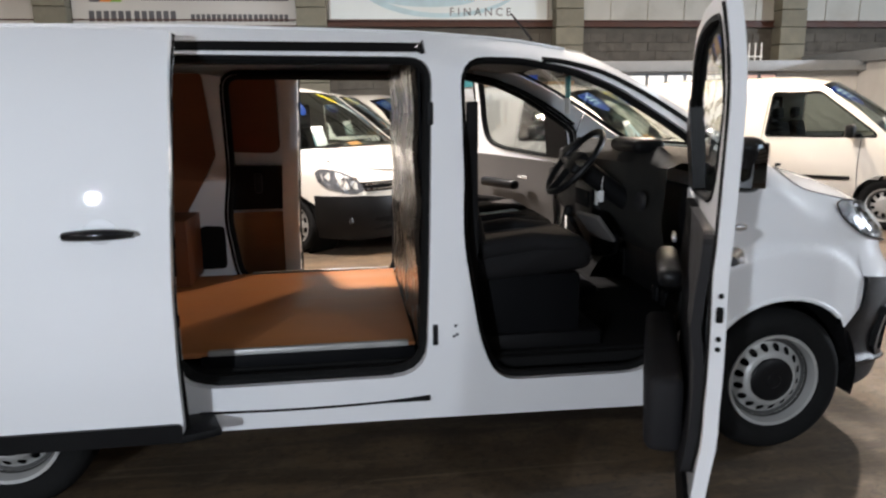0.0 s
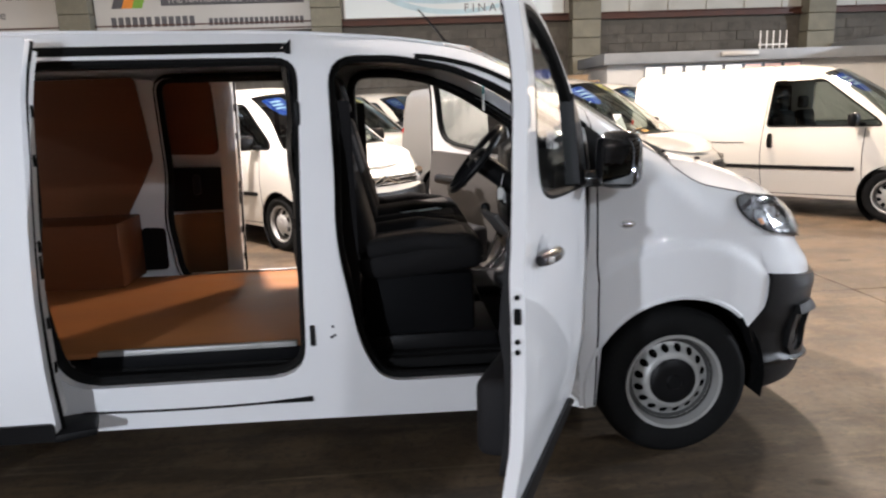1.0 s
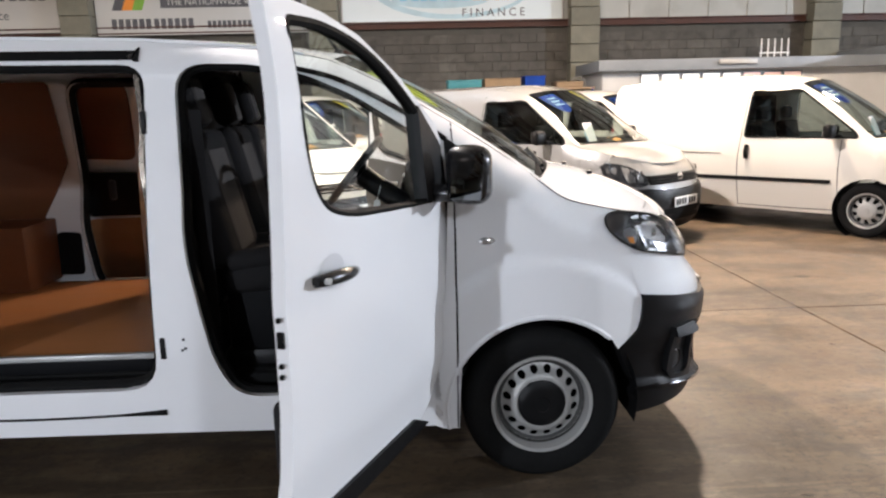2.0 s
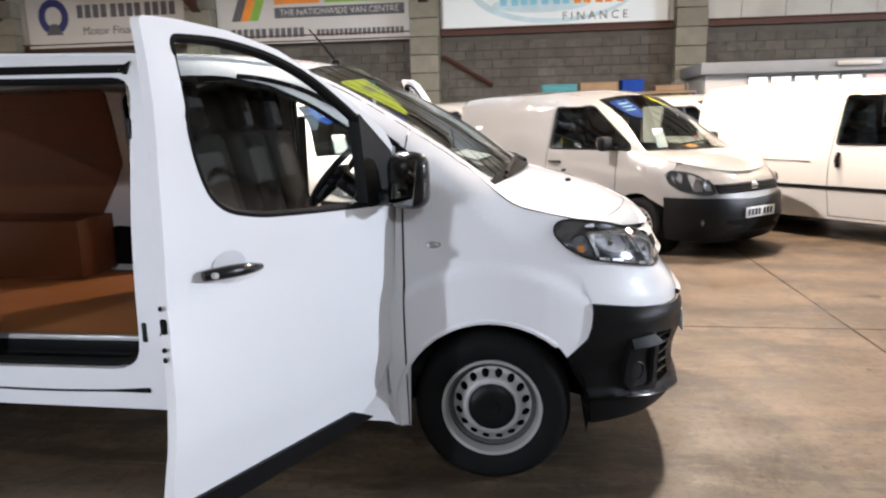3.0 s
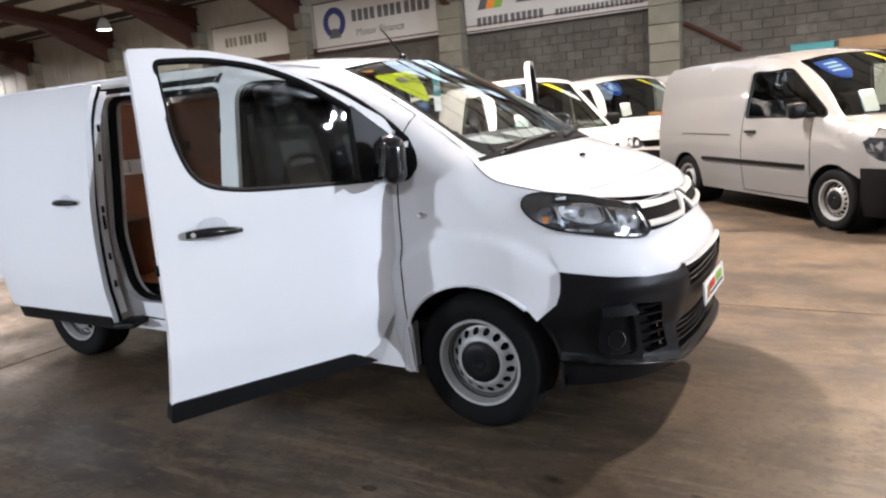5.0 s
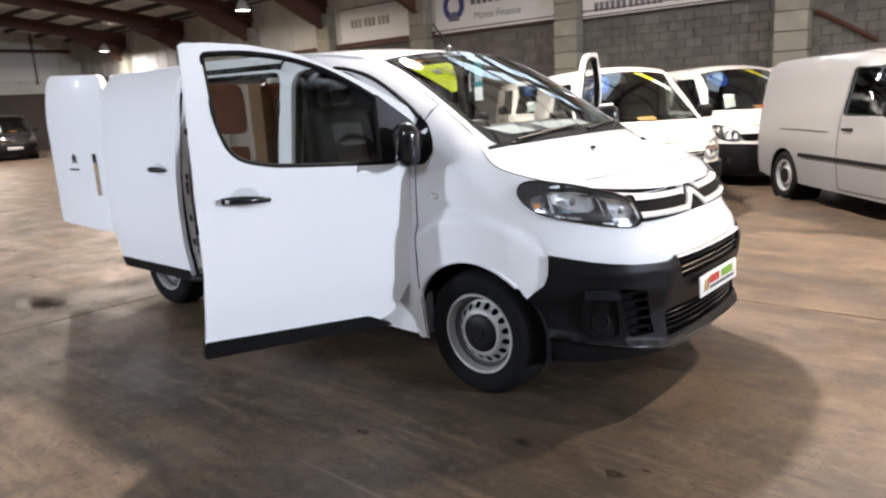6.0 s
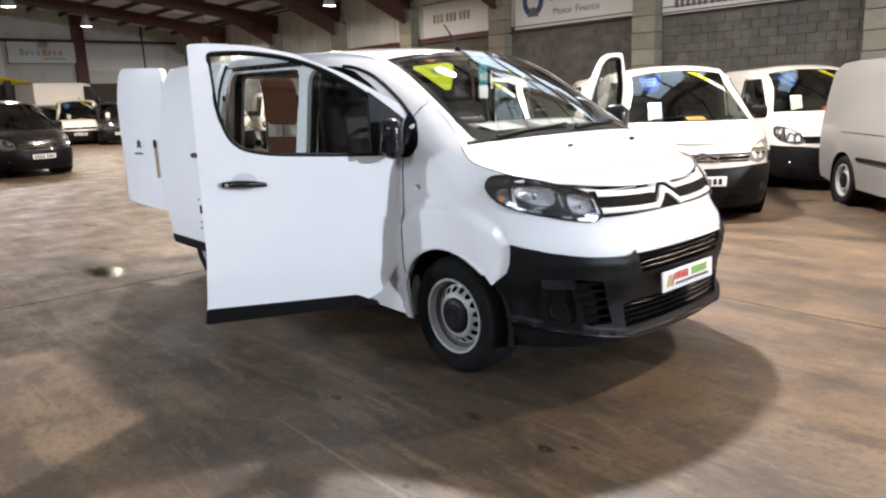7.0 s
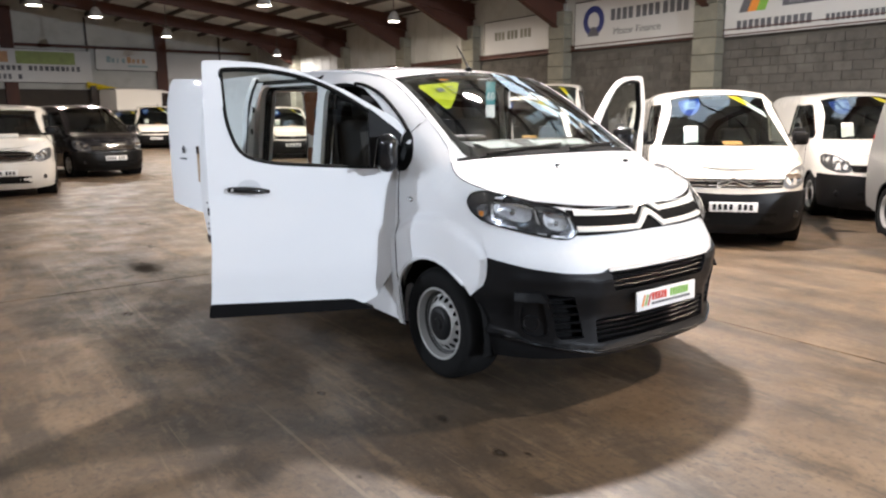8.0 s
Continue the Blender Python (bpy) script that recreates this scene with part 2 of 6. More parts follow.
BLOCK_REST = mat("grey_block_rest", (0.098, 0.09, 0.078), 0.9, var=0.22, scale=5, fine=40, bump=0.4, bscale=60, island=0.13, stain=(0.16, 0.15, 0.13), stain_scale=0.9, stain_amt=0.55, speck=0.4, world_space=True)
MORTAR = mat("mortar", (0.092, 0.086, 0.074), 0.95, var=0.2, scale=4, bump=0.3, bscale=60)
PIER = mat("pier_block", (0.215, 0.205, 0.16), 0.9, var=0.14, scale=4, bump=0.35, bscale=50, piece=0.12)
CLAD = mat("grey_cladding", (0.47, 0.47, 0.43), 0.6, var=0.08, scale=1.0, stain=(0.30, 0.28, 0.24), stain_amt=0.4)
DADO = mat("dark_lower_wall", (0.055, 0.045, 0.036), 0.8, var=0.35, scale=1.5)
ROOF_SHEET = mat("roof_sheet", (0.66, 0.68, 0.65), 0.7, var=0.15, scale=0.6)
TAIL_RED = mat("tail_lamp_red", (0.45, 0.02, 0.015), 0.2, coat=0.5)
RED_STEEL = mat("brown_steel", (0.075, 0.028, 0.018), 0.6, var=0.25, scale=2.0)
PURLIN = mat("purlin_steel", (0.06, 0.05, 0.045), 0.6, var=0.2)
BANNER = mat("banner_vinyl", (0.56, 0.555, 0.53), 0.45, var=0.05, scale=0.8)
BANNER_BLUE = mat("banner_pale_blue", (0.78, 0.86, 0.88), 0.45, var=0.04, scale=0.8)
OFFICE = mat("office_paint", (0.50, 0.50, 0.49), 0.6, var=0.06)
OFFICE_TRIM = mat("office_trim", (0.22, 0.24, 0.26), 0.5, var=0.1)


# ---------------------------------------------------------------- mesh helpers
def empty(name, m=None):
    ob = new(name)
    ob.empty_display_size = 0.2
    if m is not None:
        ob.matrix_world = m
    return ob


def mesh_of(name, verts, faces, smooth=40):
    me = bpy.data.meshes.new(name)
    me.from_pydata([tuple(v) for v in verts], [], [tuple(f) for f in faces])
    me.update()
    if smooth:
        me.shade_smooth()
        me.set_sharp_from_angle(angle=radians(smooth))
    return me


def part(name, data, material, parent=None, label="", smooth=40):
    """Links a bmesh, a (verts, faces) pair or a mesh as one object under its thing or part."""
    if isinstance(data, bmesh.types.BMesh):
        bmesh.ops.recalc_face_normals(data, faces=data.faces[:])
        me = bpy.data.meshes.new(name)
        data.to_mesh(me)
        data.free()
        if smooth:
            me.shade_smooth()
            me.set_sharp_from_angle(angle=radians(smooth))
    elif isinstance(data, tuple):
        me = mesh_of(name, *data, smooth=smooth)
    else:
        me = data
    if material and not me.materials:
        me.materials.append(material)
    ob = new(name, me)
    if parent:
        ob.parent = parent
    if label:
        tagged(ob, label)
    return ob


def joined(*pieces):
    verts, faces = [], []
    for v, f in pieces:
        k = len(verts)
        verts += [tuple(p) for p in v]
        faces += [tuple(i + k for i in q) for q in f]
    return verts, faces


def moved(piece, m):
    return [tuple(m @ Vector(v)) for v in piece[0]], piece[1]


def flipped(piece):
    return [(v[0], -v[1], v[2]) for v in piece[0]], [tuple(reversed(f)) for f in piece[1]]


def box(c, size, bevel=0.0, m=None, seg=2):
    """A bevelled block as (verts, faces)."""
    bm = bmesh.new()
    bmesh.ops.create_cube(bm, size=1.0)
    bmesh.ops.scale(bm, vec=size, verts=bm.verts[:])
    if bevel:
        bmesh.ops.bevel(bm, geom=bm.edges[:], offset=min(bevel, min(size) * 0.49), segments=seg, profile=0.5, affect="EDGES")
    mm = (m or Matrix()) if m is not None else Matrix()
    bm.verts.index_update()
    out = ([tuple(Vector(c) + (mm.to_3x3() @ v.co)) for v in bm.verts], [tuple(v.index for v in f.verts) for f in bm.faces])
    bm.free()
    return out


def lathe(profile, n=32, axis="y", c=(0, 0, 0)):
    """profile: (radius, along) pairs, turned round an axis through c."""
    verts, faces = [], []
    for r, h in profile:
        for k in range(n):
            a = 2 * math.pi * k / n
            u, v = r * math.cos(a), r * math.sin(a)
            p = {"y": (u, h, v), "z": (u, v, h), "x": (h, u, v)}[axis]
            verts.append((p[0] + c[0], p[1] + c[1], p[2] + c[2]))
    for i in range(len(profile) - 1):
        for k in range(n):
            a, b = i * n + k, i * n + (k + 1) % n
            faces.append((a, b, b + n, a + n))
    return verts, faces


def tube(pts, r, n=8, closed=False):
    pts = [Vector(p) for p in pts]
    verts, faces, k = [], [], len(pts)
    s = None
    for i, p in enumerate(pts):
        a = pts[(i - 1) % k] if closed or i else pts[0]
        b = pts[(i + 1) % k] if closed or i < k - 1 else pts[-1]
        d = (b - a).normalized()
        if s is None:
            s = d.cross(Vector((0, 0, 1)) if abs(d.z) < 0.9 else Vector((0, 1, 0)))
        s = (s - d * s.dot(d)).normalized()
        t = s.cross(d)
        rr = r(i / max(k - 1, 1)) if callable(r) else r
        for j in range(n):
            q = 2 * math.pi * j / n
            verts.append(tuple(p + rr * (math.cos(q) * s + math.sin(q) * t)))
    for i in range(k if closed else k - 1):
        for j in range(n):
            a, b = i * n + j, i * n + (j + 1) % n
            c, e = ((i + 1) % k) * n + (j + 1) % n, ((i + 1) % k) * n + j
            faces.append((a, b, c, e))
    if not closed:
        faces += [tuple(range(n)), tuple(reversed(range((k - 1) * n, k * n)))]
    return verts, faces


def rounded(pts, r, seg=5):
    """Rounds the corners of a closed polygon; a point may carry its own radius as a third number."""
    out, n = [], len(pts)
    for i in range(n):
        p = Vector(pts[i][:2])
        a, b = Vector(pts[i - 1][:2]) - p, Vector(pts[(i + 1) % n][:2]) - p
        rr = pts[i][2] if len(pts[i]) > 2 else r
        k = min(rr, a.length * 0.48, b.length * 0.48)
        if k < 1e-4:
            out.append(tuple(p))
            continue
        s, e = p + a.normalized() * k, p + b.normalized() * k
        for j in range(seg + 1):
            t = j / seg
            out.append(tuple((1 - t) ** 2 * s + 2 * t * (1 - t) * p + t * t * e))
    return out


def smooth_line(pts, per=6):
    """Catmull-Rom through the points, open."""
    P = [Vector(p) for p in pts]
    P = [2 * P[0] - P[1]] + P + [2 * P[-1] - P[-2]]
    out = []
    for i in range(1, len(P) - 2):
        for j in range(per):
            t = j / per
            a, b, c, d = P[i - 1:i + 3]
            out.append(0.5 * (2 * b + (c - a) * t + (2 * a - 5 * b + 4 * c - d) * t * t + (3 * b - a - 3 * c + d) * t ** 3))
    return out + [P[-2]]


def sheet(outline, surf, holes=(), step=0.06, thick=0.0, vstep=None, flange=0.0):
    """A panel: a flat outline with holes, cut into a fine net and bent onto surf(u, v). thick: inward by surf's own offset;
    flange: a rim turned inward along the holes."""
    bm = bmesh.new()
    for loop in (outline, *holes):
        vs = [bm.verts.new((p[0], p[1], 0)) for p in loop]
        for i in range(len(vs)):
            bm.edges.new((vs[i - 1], vs[i]))
    bmesh.ops.triangle_fill(bm, use_beauty=True, use_dissolve=False, edges=bm.edges[:], normal=(0, 0, 1))
    for ax, st in ((0, step), (1, vstep or step)):
        lo, hi = min(p[ax] for p in outline), max(p[ax] for p in outline)
        k = math.ceil((hi - lo) / st)
        for i in range(1, k):
            co, no = [0, 0, 0], [0, 0, 0]
            co[ax], no[ax] = lo + (hi - lo) * i / k + 1.3e-4, 1
            bmesh.ops.bisect_plane(bm, geom=bm.verts[:] + bm.edges[:] + bm.faces[:], plane_co=co, plane_no=no, dist=1e-5)
    bm.verts.index_update()
    flat = [(v.co.x, v.co.y) for v in bm.verts]
    tri = [tuple(v.index for v in f.verts) for f in bm.faces]
    rim = [(e.verts[0].index, e.verts[1].index) for e in bm.edges if e.is_boundary]
    bm.free()
    verts = [surf(u, v, 0.0) for u, v in flat]
    faces = list(tri)
    if thick:
        n = len(verts)
        verts += [surf(u, v, thick) for u, v in flat]
        faces += [tuple(i + n for i in reversed(f)) for f in tri]
        for a, b in rim:
            k = len(verts)
            verts += [verts[a], verts[b], verts[b + n], verts[a + n]]
            faces.append((k, k + 1, k + 2, k + 3))
    return verts, faces


def loft(rows):
    """Quads between rows of equal length."""
    n = len(rows[0])
    verts = [tuple(p) for row in rows for p in row]
    faces = [(i * n + j, i * n + j + 1, (i + 1) * n + j + 1, (i + 1) * n + j) for i in range(len(rows) - 1) for j in range(n - 1)]
    return verts, faces


def lerp_table(table):
    xs, ys = [p[0] for p in table], [p[1] for p in table]
    return lambda x: float(np.interp(x, xs, ys))


def smooth_table(table, n=80, width=None):
    """A smoothed interpolation of (x, y) rows."""
    f = lerp_table(table)
    lo, hi = table[0][0], table[-1][0]
    xs = np.linspace(lo, hi, n)
    w = width / 2 if width else (hi - lo) / len(table) * 0.3
    ys = [np.mean([f(min(max(x + w * k / 4, lo), hi)) for k in range(-4, 5)]) for x in xs]
    return lambda x: float(np.interp(x, xs, ys))


def writing(name, body, size, material, m, parent, label=""):
    """Flat lettering in the built-in font, in its own x-y plane placed by m: each letter a part of its own."""
    c = bpy.data.curves.new(name, "FONT")
    c.body, c.size, c.extrude, c.align_x, c.align_y = body, size, 0.001, "CENTER", "CENTER"
    tmp = bpy.data.objects.new(name, c)
    scene.collection.objects.link(tmp)
    me = bpy.data.meshes.new_from_object(tmp.evaluated_get(bpy.context.evaluated_depsgraph_get()))
    bpy.data.objects.remove(tmp)
    verts, faces = [tuple(v.co) for v in me.vertices], [tuple(p.vertices) for p in me.polygons]
    root = list(range(len(verts)))

    def top(i):
        while root[i] != i:
            i = root[i]
        return i
    for f in faces:
        for k in f[1:]:
            root[top(k)] = top(f[0])
    shapes = {}
    for f in faces:
        shapes.setdefault(top(f[0]), []).append(f)
    groups = []
    for fs in sorted(shapes.values(), key=lambda q: min(verts[i][0] for f in q for i in f)):
        x0, x1 = min(verts[i][0] for f in fs for i in f), max(verts[i][0] for f in fs for i in f)
        if groups and x0 < groups[-1][1] - 0.3 * (x1 - x0):
            groups[-1][1] = max(groups[-1][1], x1)
            groups[-1][2].extend(fs)
        else:
            groups.append([x0, x1, list(fs)])
    for x0, x1, fs in groups:
        used = sorted({i for f in fs for i in f})
        at = {i: k for k, i in enumerate(used)}
        part(name, ([tuple(m @ Vector(verts[i])) for i in used], [tuple(at[i] for i in f) for f in fs]), material, parent, label, smooth=0)


PLASTIC_SHINE = mat("shiny_black_plastic", (0.012, 0.012, 0.013), 0.18, var=0.2, coat=0.3)
# Dark grey that stands for the shade inside the wheel rim.
RIM_SHADE = mat("rim_shade_dark", (0.045, 0.044, 0.042), 0.6, var=0.2)
HOUSING = mat("headlight_housing", (0.16, 0.16, 0.165), 0.35, metal=0.5, var=0.35, scale=14)
HOUSING_DARK = mat("dark_headlight_housing", (0.025, 0.025, 0.027), 0.3, var=0.3, scale=14)


# ---------------------------------------------------------------- vehicle shells
class Shell:
    """The outside of a vehicle: x forward from the front axle, y to its left, z up.
    wide: half width by height; nose: the front's x on the centre line by height; top: height of the side's upper edge by x."""

    def __init__(self, wide, nose, top, shoulder, xc=-0.15, power=3.0, reach=0.16, roof=1.90, flare=0.0, lean=(1.2, 1.22, 1.40)):
        self.wide, self.nose, self.top, self.shoulder = smooth_table(wide), smooth_table(nose), smooth_table(top, 400, 0.14), smooth_table(shoulder)
        self.xc, self.p, self.reach, self.roof, self.flare, self.lean = xc, power, reach, roof, flare, lean

    def fall(self, x, z):
        s = min(max(1 - (self.top(x) - z) / self.reach, 0), 1.0)
        return self.shoulder(x) * s * s

    def half(self, x, z):
        t = self.top(x)
        z0, ta, tb = self.lean
        k = min(max((t - ta) / (tb - ta), 0), 1)
        lift = z if k <= 0 or z < z0 else z + (z - z0) / (t - z0) * (self.roof - t) * k * k * (3 - 2 * k)
        b = self.wide(lift)
        if x > self.xc:
            r = min((x - self.xc) / (self.nose(z) - self.xc), 0.999)
            b *= (1 - r ** self.p) ** (1 / self.p)
        if self.flare and x > -0.45:
            q = math.hypot(x, z - 0.335)
            k = min(max((self.flare - q) / 0.055, 0), 1)
            b -= 0.009 * math.exp(-((q - 0.64) / 0.020) ** 2)
            b += 0.028 * k * k * (3 - 2 * k) * min(max((0.43 - x) / 0.2, 0), 1)
        return b - self.fall(x, z)

    def side(self, x, z, d=0.0):
        return (x, -(self.half(x, z) - d), z)

    def turn_x(self, x, z):
        r = min(max((x - self.xc) / (self.nose(z) - self.xc), 0), 1)
        return math.degrees(math.asin(r ** (self.p / 2)))

    def turn_y(self, y, z):
        r = min(abs(y) / self.wide(z), 1)
        a = math.degrees(math.acos(r ** (self.p / 2)))
        return a if y <= 0 else 180 - a

    def front(self, th, z, d=0.0):
        a = radians(th)
        s, c = max(math.sin(a), 0.0), math.cos(a)
        x = self.xc + (self.nose(z) - self.xc - d) * s ** (2 / self.p)
        y = -(self.wide(z) - d) * abs(c) ** (2 / self.p) * (1 if c > 0 else -1)
        f = self.fall(x, z)
        return (x - f * s, y + f * c, z)


def top_loft(shell, stations, n=24, lift=0.0, margin=0.0):
    """Roof, windscreen or bonnet: stations of (edge x, centre x, centre height), from edge to edge."""
    return loft(top_rows(shell, stations, n, lift, margin))


def top_rows(shell, stations, n=24, lift=0.0, margin=0.0):
    rows = []
    for xe, xm, zm in stations:
        ze = shell.top(xe)
        ye = shell.half(xe, ze) - margin
        row = []
        for j in range(n + 1):
            v = -1 + 2 * j / n
            k = 1 - abs(v) ** 2.3
            row.append((xe + (xm - xe) * k, ye * v, ze + (zm - ze) * k + lift))
        rows.append(row)
    return rows


def soft_loop(pts, times=1):
    """A closed outline with its corners cut round."""
    for _ in range(times):
        pts = [(a[0] * (1 - w) + b[0] * w, a[1] * (1 - w) + b[1] * w) for a, b in zip(pts, pts[1:] + pts[:1]) for w in (0.25, 0.75)]
    return pts


def dense(stations, per=4):
    return [tuple(p) for p in smooth_line(stations, per)]


def arch(cx, cz, r, z0, n=14, a0=None):
    """Points of a wheel arch from front foot to rear foot."""
    pts = []
    a = math.asin(max(min((z0 - cz) / r, 1), -1))
    for i in range(n + 1):
        t = a + (math.pi - 2 * a) * i / n
        pts.append((cx + r * math.cos(t), cz + r * math.sin(t)))
    return pts


def line_on(shell, pts, per=5, out=0.002):
    return [shell.side(p[0], p[1], -out) for p in smooth_line([Vector((*q, 0)) for q in pts], per)]


def wheel(parent, x, y, z, r, rim_r, width, style, flip=1, cap=True):
    """flip 1: the outer face looks to -y."""
    o = y
    w = width
    tyre = lathe([(rim_r, 0.0), (rim_r + 0.012, -0.012), (r * 0.86, -0.022), (r * 0.93, -0.014), (r * 0.985, 0.012), (r, 0.035), (r, w * 0.5), (r, w - 0.035),
                  (r * 0.985, w - 0.012), (r * 0.93, w + 0.005), (rim_r, w)], 56)
    rim = lathe([(rim_r + 0.004, 0.0), (rim_r + 0.002, -0.010), (rim_r - 0.012, -0.008), (rim_r - 0.018, 0.012), (rim_r - 0.024, 0.04), (rim_r - 0.03, 0.056)], 48)
    ri = rim_r - 0.03

    def disc(u, v, d=0.0):
        q = math.hypot(u, v) / ri
        return (u, 0.056 - 0.048 * math.exp(-((q - 0.60) / 0.2) ** 2) + (0.012 if q < 0.45 else 0) + d, v)
    circ = [(ri * math.cos(2 * math.pi * k / 40), ri * math.sin(2 * math.pi * k / 40)) for k in range(40)]
    holes = []
    if style == "steel":
        for k in range(16):
            a = 2 * math.pi * (k + 0.5) / 16
            cx, cy = ri * 0.80 * math.cos(a), ri * 0.80 * math.sin(a)
            holes.append([(cx + 0.017 * math.cos(2 * math.pi * j / 10), cy + 0.017 * math.sin(2 * math.pi * j / 10)) for j in range(10)])
    else:
        k5 = 7 if style == "seven" else 5
        for k in range(k5 * 2 if style == "double" else k5):
            m = k5 * 2 if style == "double" else k5
            a = 2 * math.pi * (k + 0.5) / m
            h = 0.62 / m * math.pi
            holes.append([(ri * q * math.cos(a + s * h * (q ** 0.3)), ri * q * math.sin(a + s * h * (q ** 0.3))) for q, s in ((0.42, 0.5), (0.88, 0.95), (0.92, 0.4), (0.92, -0.4), (0.88, -0.95), (0.42, -0.5))])
    face = sheet(circ, disc, holes, step=0.022)
    wob = tagged(part("wheel", moved_flip(tyre, x, o, z, flip), RUBBER, parent), "black rubber tyre on a silver rim")
    part("rim", moved_flip(joined(rim, face), x, o, z, flip), STEEL, wob, "silver pierced steel rim" if style == "steel" else "silver wheel trim with spokes")
    # Ring laid over the joint of flange and disc, shade in its colour.
    part("rim_groove", moved_flip(lathe([(ri * 0.925, 0.050), (ri * 0.96, 0.046), (ri + 0.004, 0.047), (ri + 0.006, 0.03)], 40), x, o, z, flip), RIM_SHADE, wob, "dark ring for the shade between rim flange and disc")
    # Near-black disc closes the wheel, so its holes look deep in shade.
    part("brake_drum", moved_flip(lathe([(0.0, 0.09), (rim_r - 0.035, 0.09), (rim_r - 0.035, w)], 24), x, o, z, flip), DARK, wob, "dark disc for the shaded brake and wheel well")
    if cap:
        part("hub_cap", moved_flip(lathe([(0.0, -0.012), (0.03, -0.014), (0.036, -0.008), (0.06, -0.009), (0.088, -0.006), (0.102, 0.004), (0.104, 0.03)], 28), x, o, z, flip), PLASTIC if style == "steel" else STEEL, wob,
             "black plastic hub cap" if style == "steel" else "")
    return wob


def moved_flip(piece, x, y, z, flip):
    """Sets a wheel's piece in place; on the left side its outer face looks to +y."""
    return [(v[0] + x, y + v[1] * flip, v[2] + z) for v in piece[0]], piece[1]


def plate_bars(parent, m, colour=PLATE, bars=(-0.205, -0.145, -0.085, -0.025, 0.07, 0.13, 0.19), w=0.52, h=0.111):
    """A number plate with plain bars for its characters; m puts its x-y plane on the car."""
    pl = part("number_plate", moved(box((0, 0, 0), (w, h, 0.008), 0.004), m), colour, parent, "white number plate with dark bars")
    for c in bars:
        part("plate_mark", moved(box((c, 0, 0.0055), (0.036, h * 0.62, 0.003)), m), INK, pl)
    return pl


def small_van(name, m, paint, label, back=0.0, H=1.82, wb=2.70, front=0.90, width=1.80, bumper=PLASTIC, rim="steel", grille="bars", body_bumper=False, strip=True, tall=0.0,
              hood_z=1.12, group="parked vans", sticker=True, side_glass=True, crew=False, flyers=True, pickup=False, plate=True, upright=False):
    """A compact panel van, parked, with its front axle at x = 0."""
    van = tagged(empty(name, m), label, "van" if not pickup else "pickup", group)
    b = width / 2
    rear = -wb - 0.72
    hz = hood_z
    wt, wx = (-0.92 - back, -0.02 - back)
    top = [(rear, H - 0.03), (rear + 0.5, H), (-1.5, H), (wt - 0.25, H - 0.03), (wt, H - 0.09), (wx - 0.45, hz + (H - hz) * 0.5), (wx, hz), (0.25 - back * 0.4, hz - 0.045), (0.5, hz - 0.11), (0.65, hz - 0.19), (0.9, hz - 0.22)]
    f = front
    sh = Shell([(0.15, b - 0.06), (0.35, b - 0.02), (0.6, b), (0.85, b), (1.05, b - 0.015), (1.3, b - 0.05), (1.6, b - 0.10), (1.9, b - 0.16)],
               [(0.15, f - 0.15), (0.24, f - 0.06), (0.32, f - 0.015), (0.5, f), (0.6, f - 0.01), (0.72, f - 0.05), (0.85, f - 0.10), (0.95, f - 0.15), (1.15, f - 0.22)],
               top, [(rear, 0.07), (-1.3, 0.08), (wt, 0.14), (-0.4, 0.12), (0, 0.08), (0.4, 0.05)], xc=-0.1, roof=H, lean=(1.1, hz - 0.02, H - 0.12))
    wr = 0.315
    xe = 0.42 * f / 0.9
    low = 0.24
    # side: nose edge, bonnet line, pillar, roof, tail, sill with both arches
    out = [(xe, 0.52)] + [(xe, sh.top(xe) - 0.006)]
    xs = [xe - 0.001 - (xe - rear - 0.05) * i / 40 for i in range(1, 41)]
    out += [(x, sh.top(x) - 0.002) for x in xs]
    out += [(rear, sh.top(rear) - 0.10), (rear - 0.02, 1.2), (rear - 0.02, 0.42), (rear, low + 0.06)]
    out += list(reversed(arch(-wb, 0.31, wr + 0.055, low)))
    out += list(reversed(arch(0, 0.31, wr + 0.055, low)))[:9]
    out = [p for p in out if not (p[0] > xe + 0.02)]
    window = rounded([(-0.15 - back, hz + 0.025), (-0.20 - back, hz + 0.09), (-0.87 - back, H - 0.165), (-1.42 - back, H - 0.17), (-1.47 - back, hz + 0.02)], 0.05)
    holes = [window]
    if crew:
        holes.append(rounded([(-1.62 - back, hz + 0.02), (-1.58 - back, H - 0.17), (-2.4 - back, H - 0.17), (-2.45 - back, hz + 0.02)], 0.05))
    for s in (1, -1):
        flat = sheet(out, lambda u, v, d: sh.side(u, v, d), holes, step=0.11, thick=0.03)
        sd = part("side_panel", flat if s > 0 else flipped(flat), paint, van)
        for hole in holes:
            gp = sheet(hole, lambda u, v, d: sh.side(u, v, d + 0.012), step=0.2)
            g = part("side_window", gp if s > 0 else flipped(gp), GLASS_DARK, van, "tinted side window")
            rimline = tube([sh.side(p[0], p[1], -0.001) for p in hole], 0.011, 6, closed=True)
            part("window_seal", rimline if s > 0 else flipped(rimline), RUBBER, g)
        for seam in ([(-0.30, 0.30), (-0.33, 0.7), (-0.32, hz)], [(-1.50, 0.27), (-1.53, 0.8), (-1.50, hz + 0.1), (-1.45, H - 0.1)], [(-0.36, 0.29), (-1.0, 0.28), (-1.5, 0.28)]):
            ln = tube(line_on(sh, seam, out=-0.001), 0.005, 5)
            part("door_seam", ln if s > 0 else flipped(ln), DARK, sd)
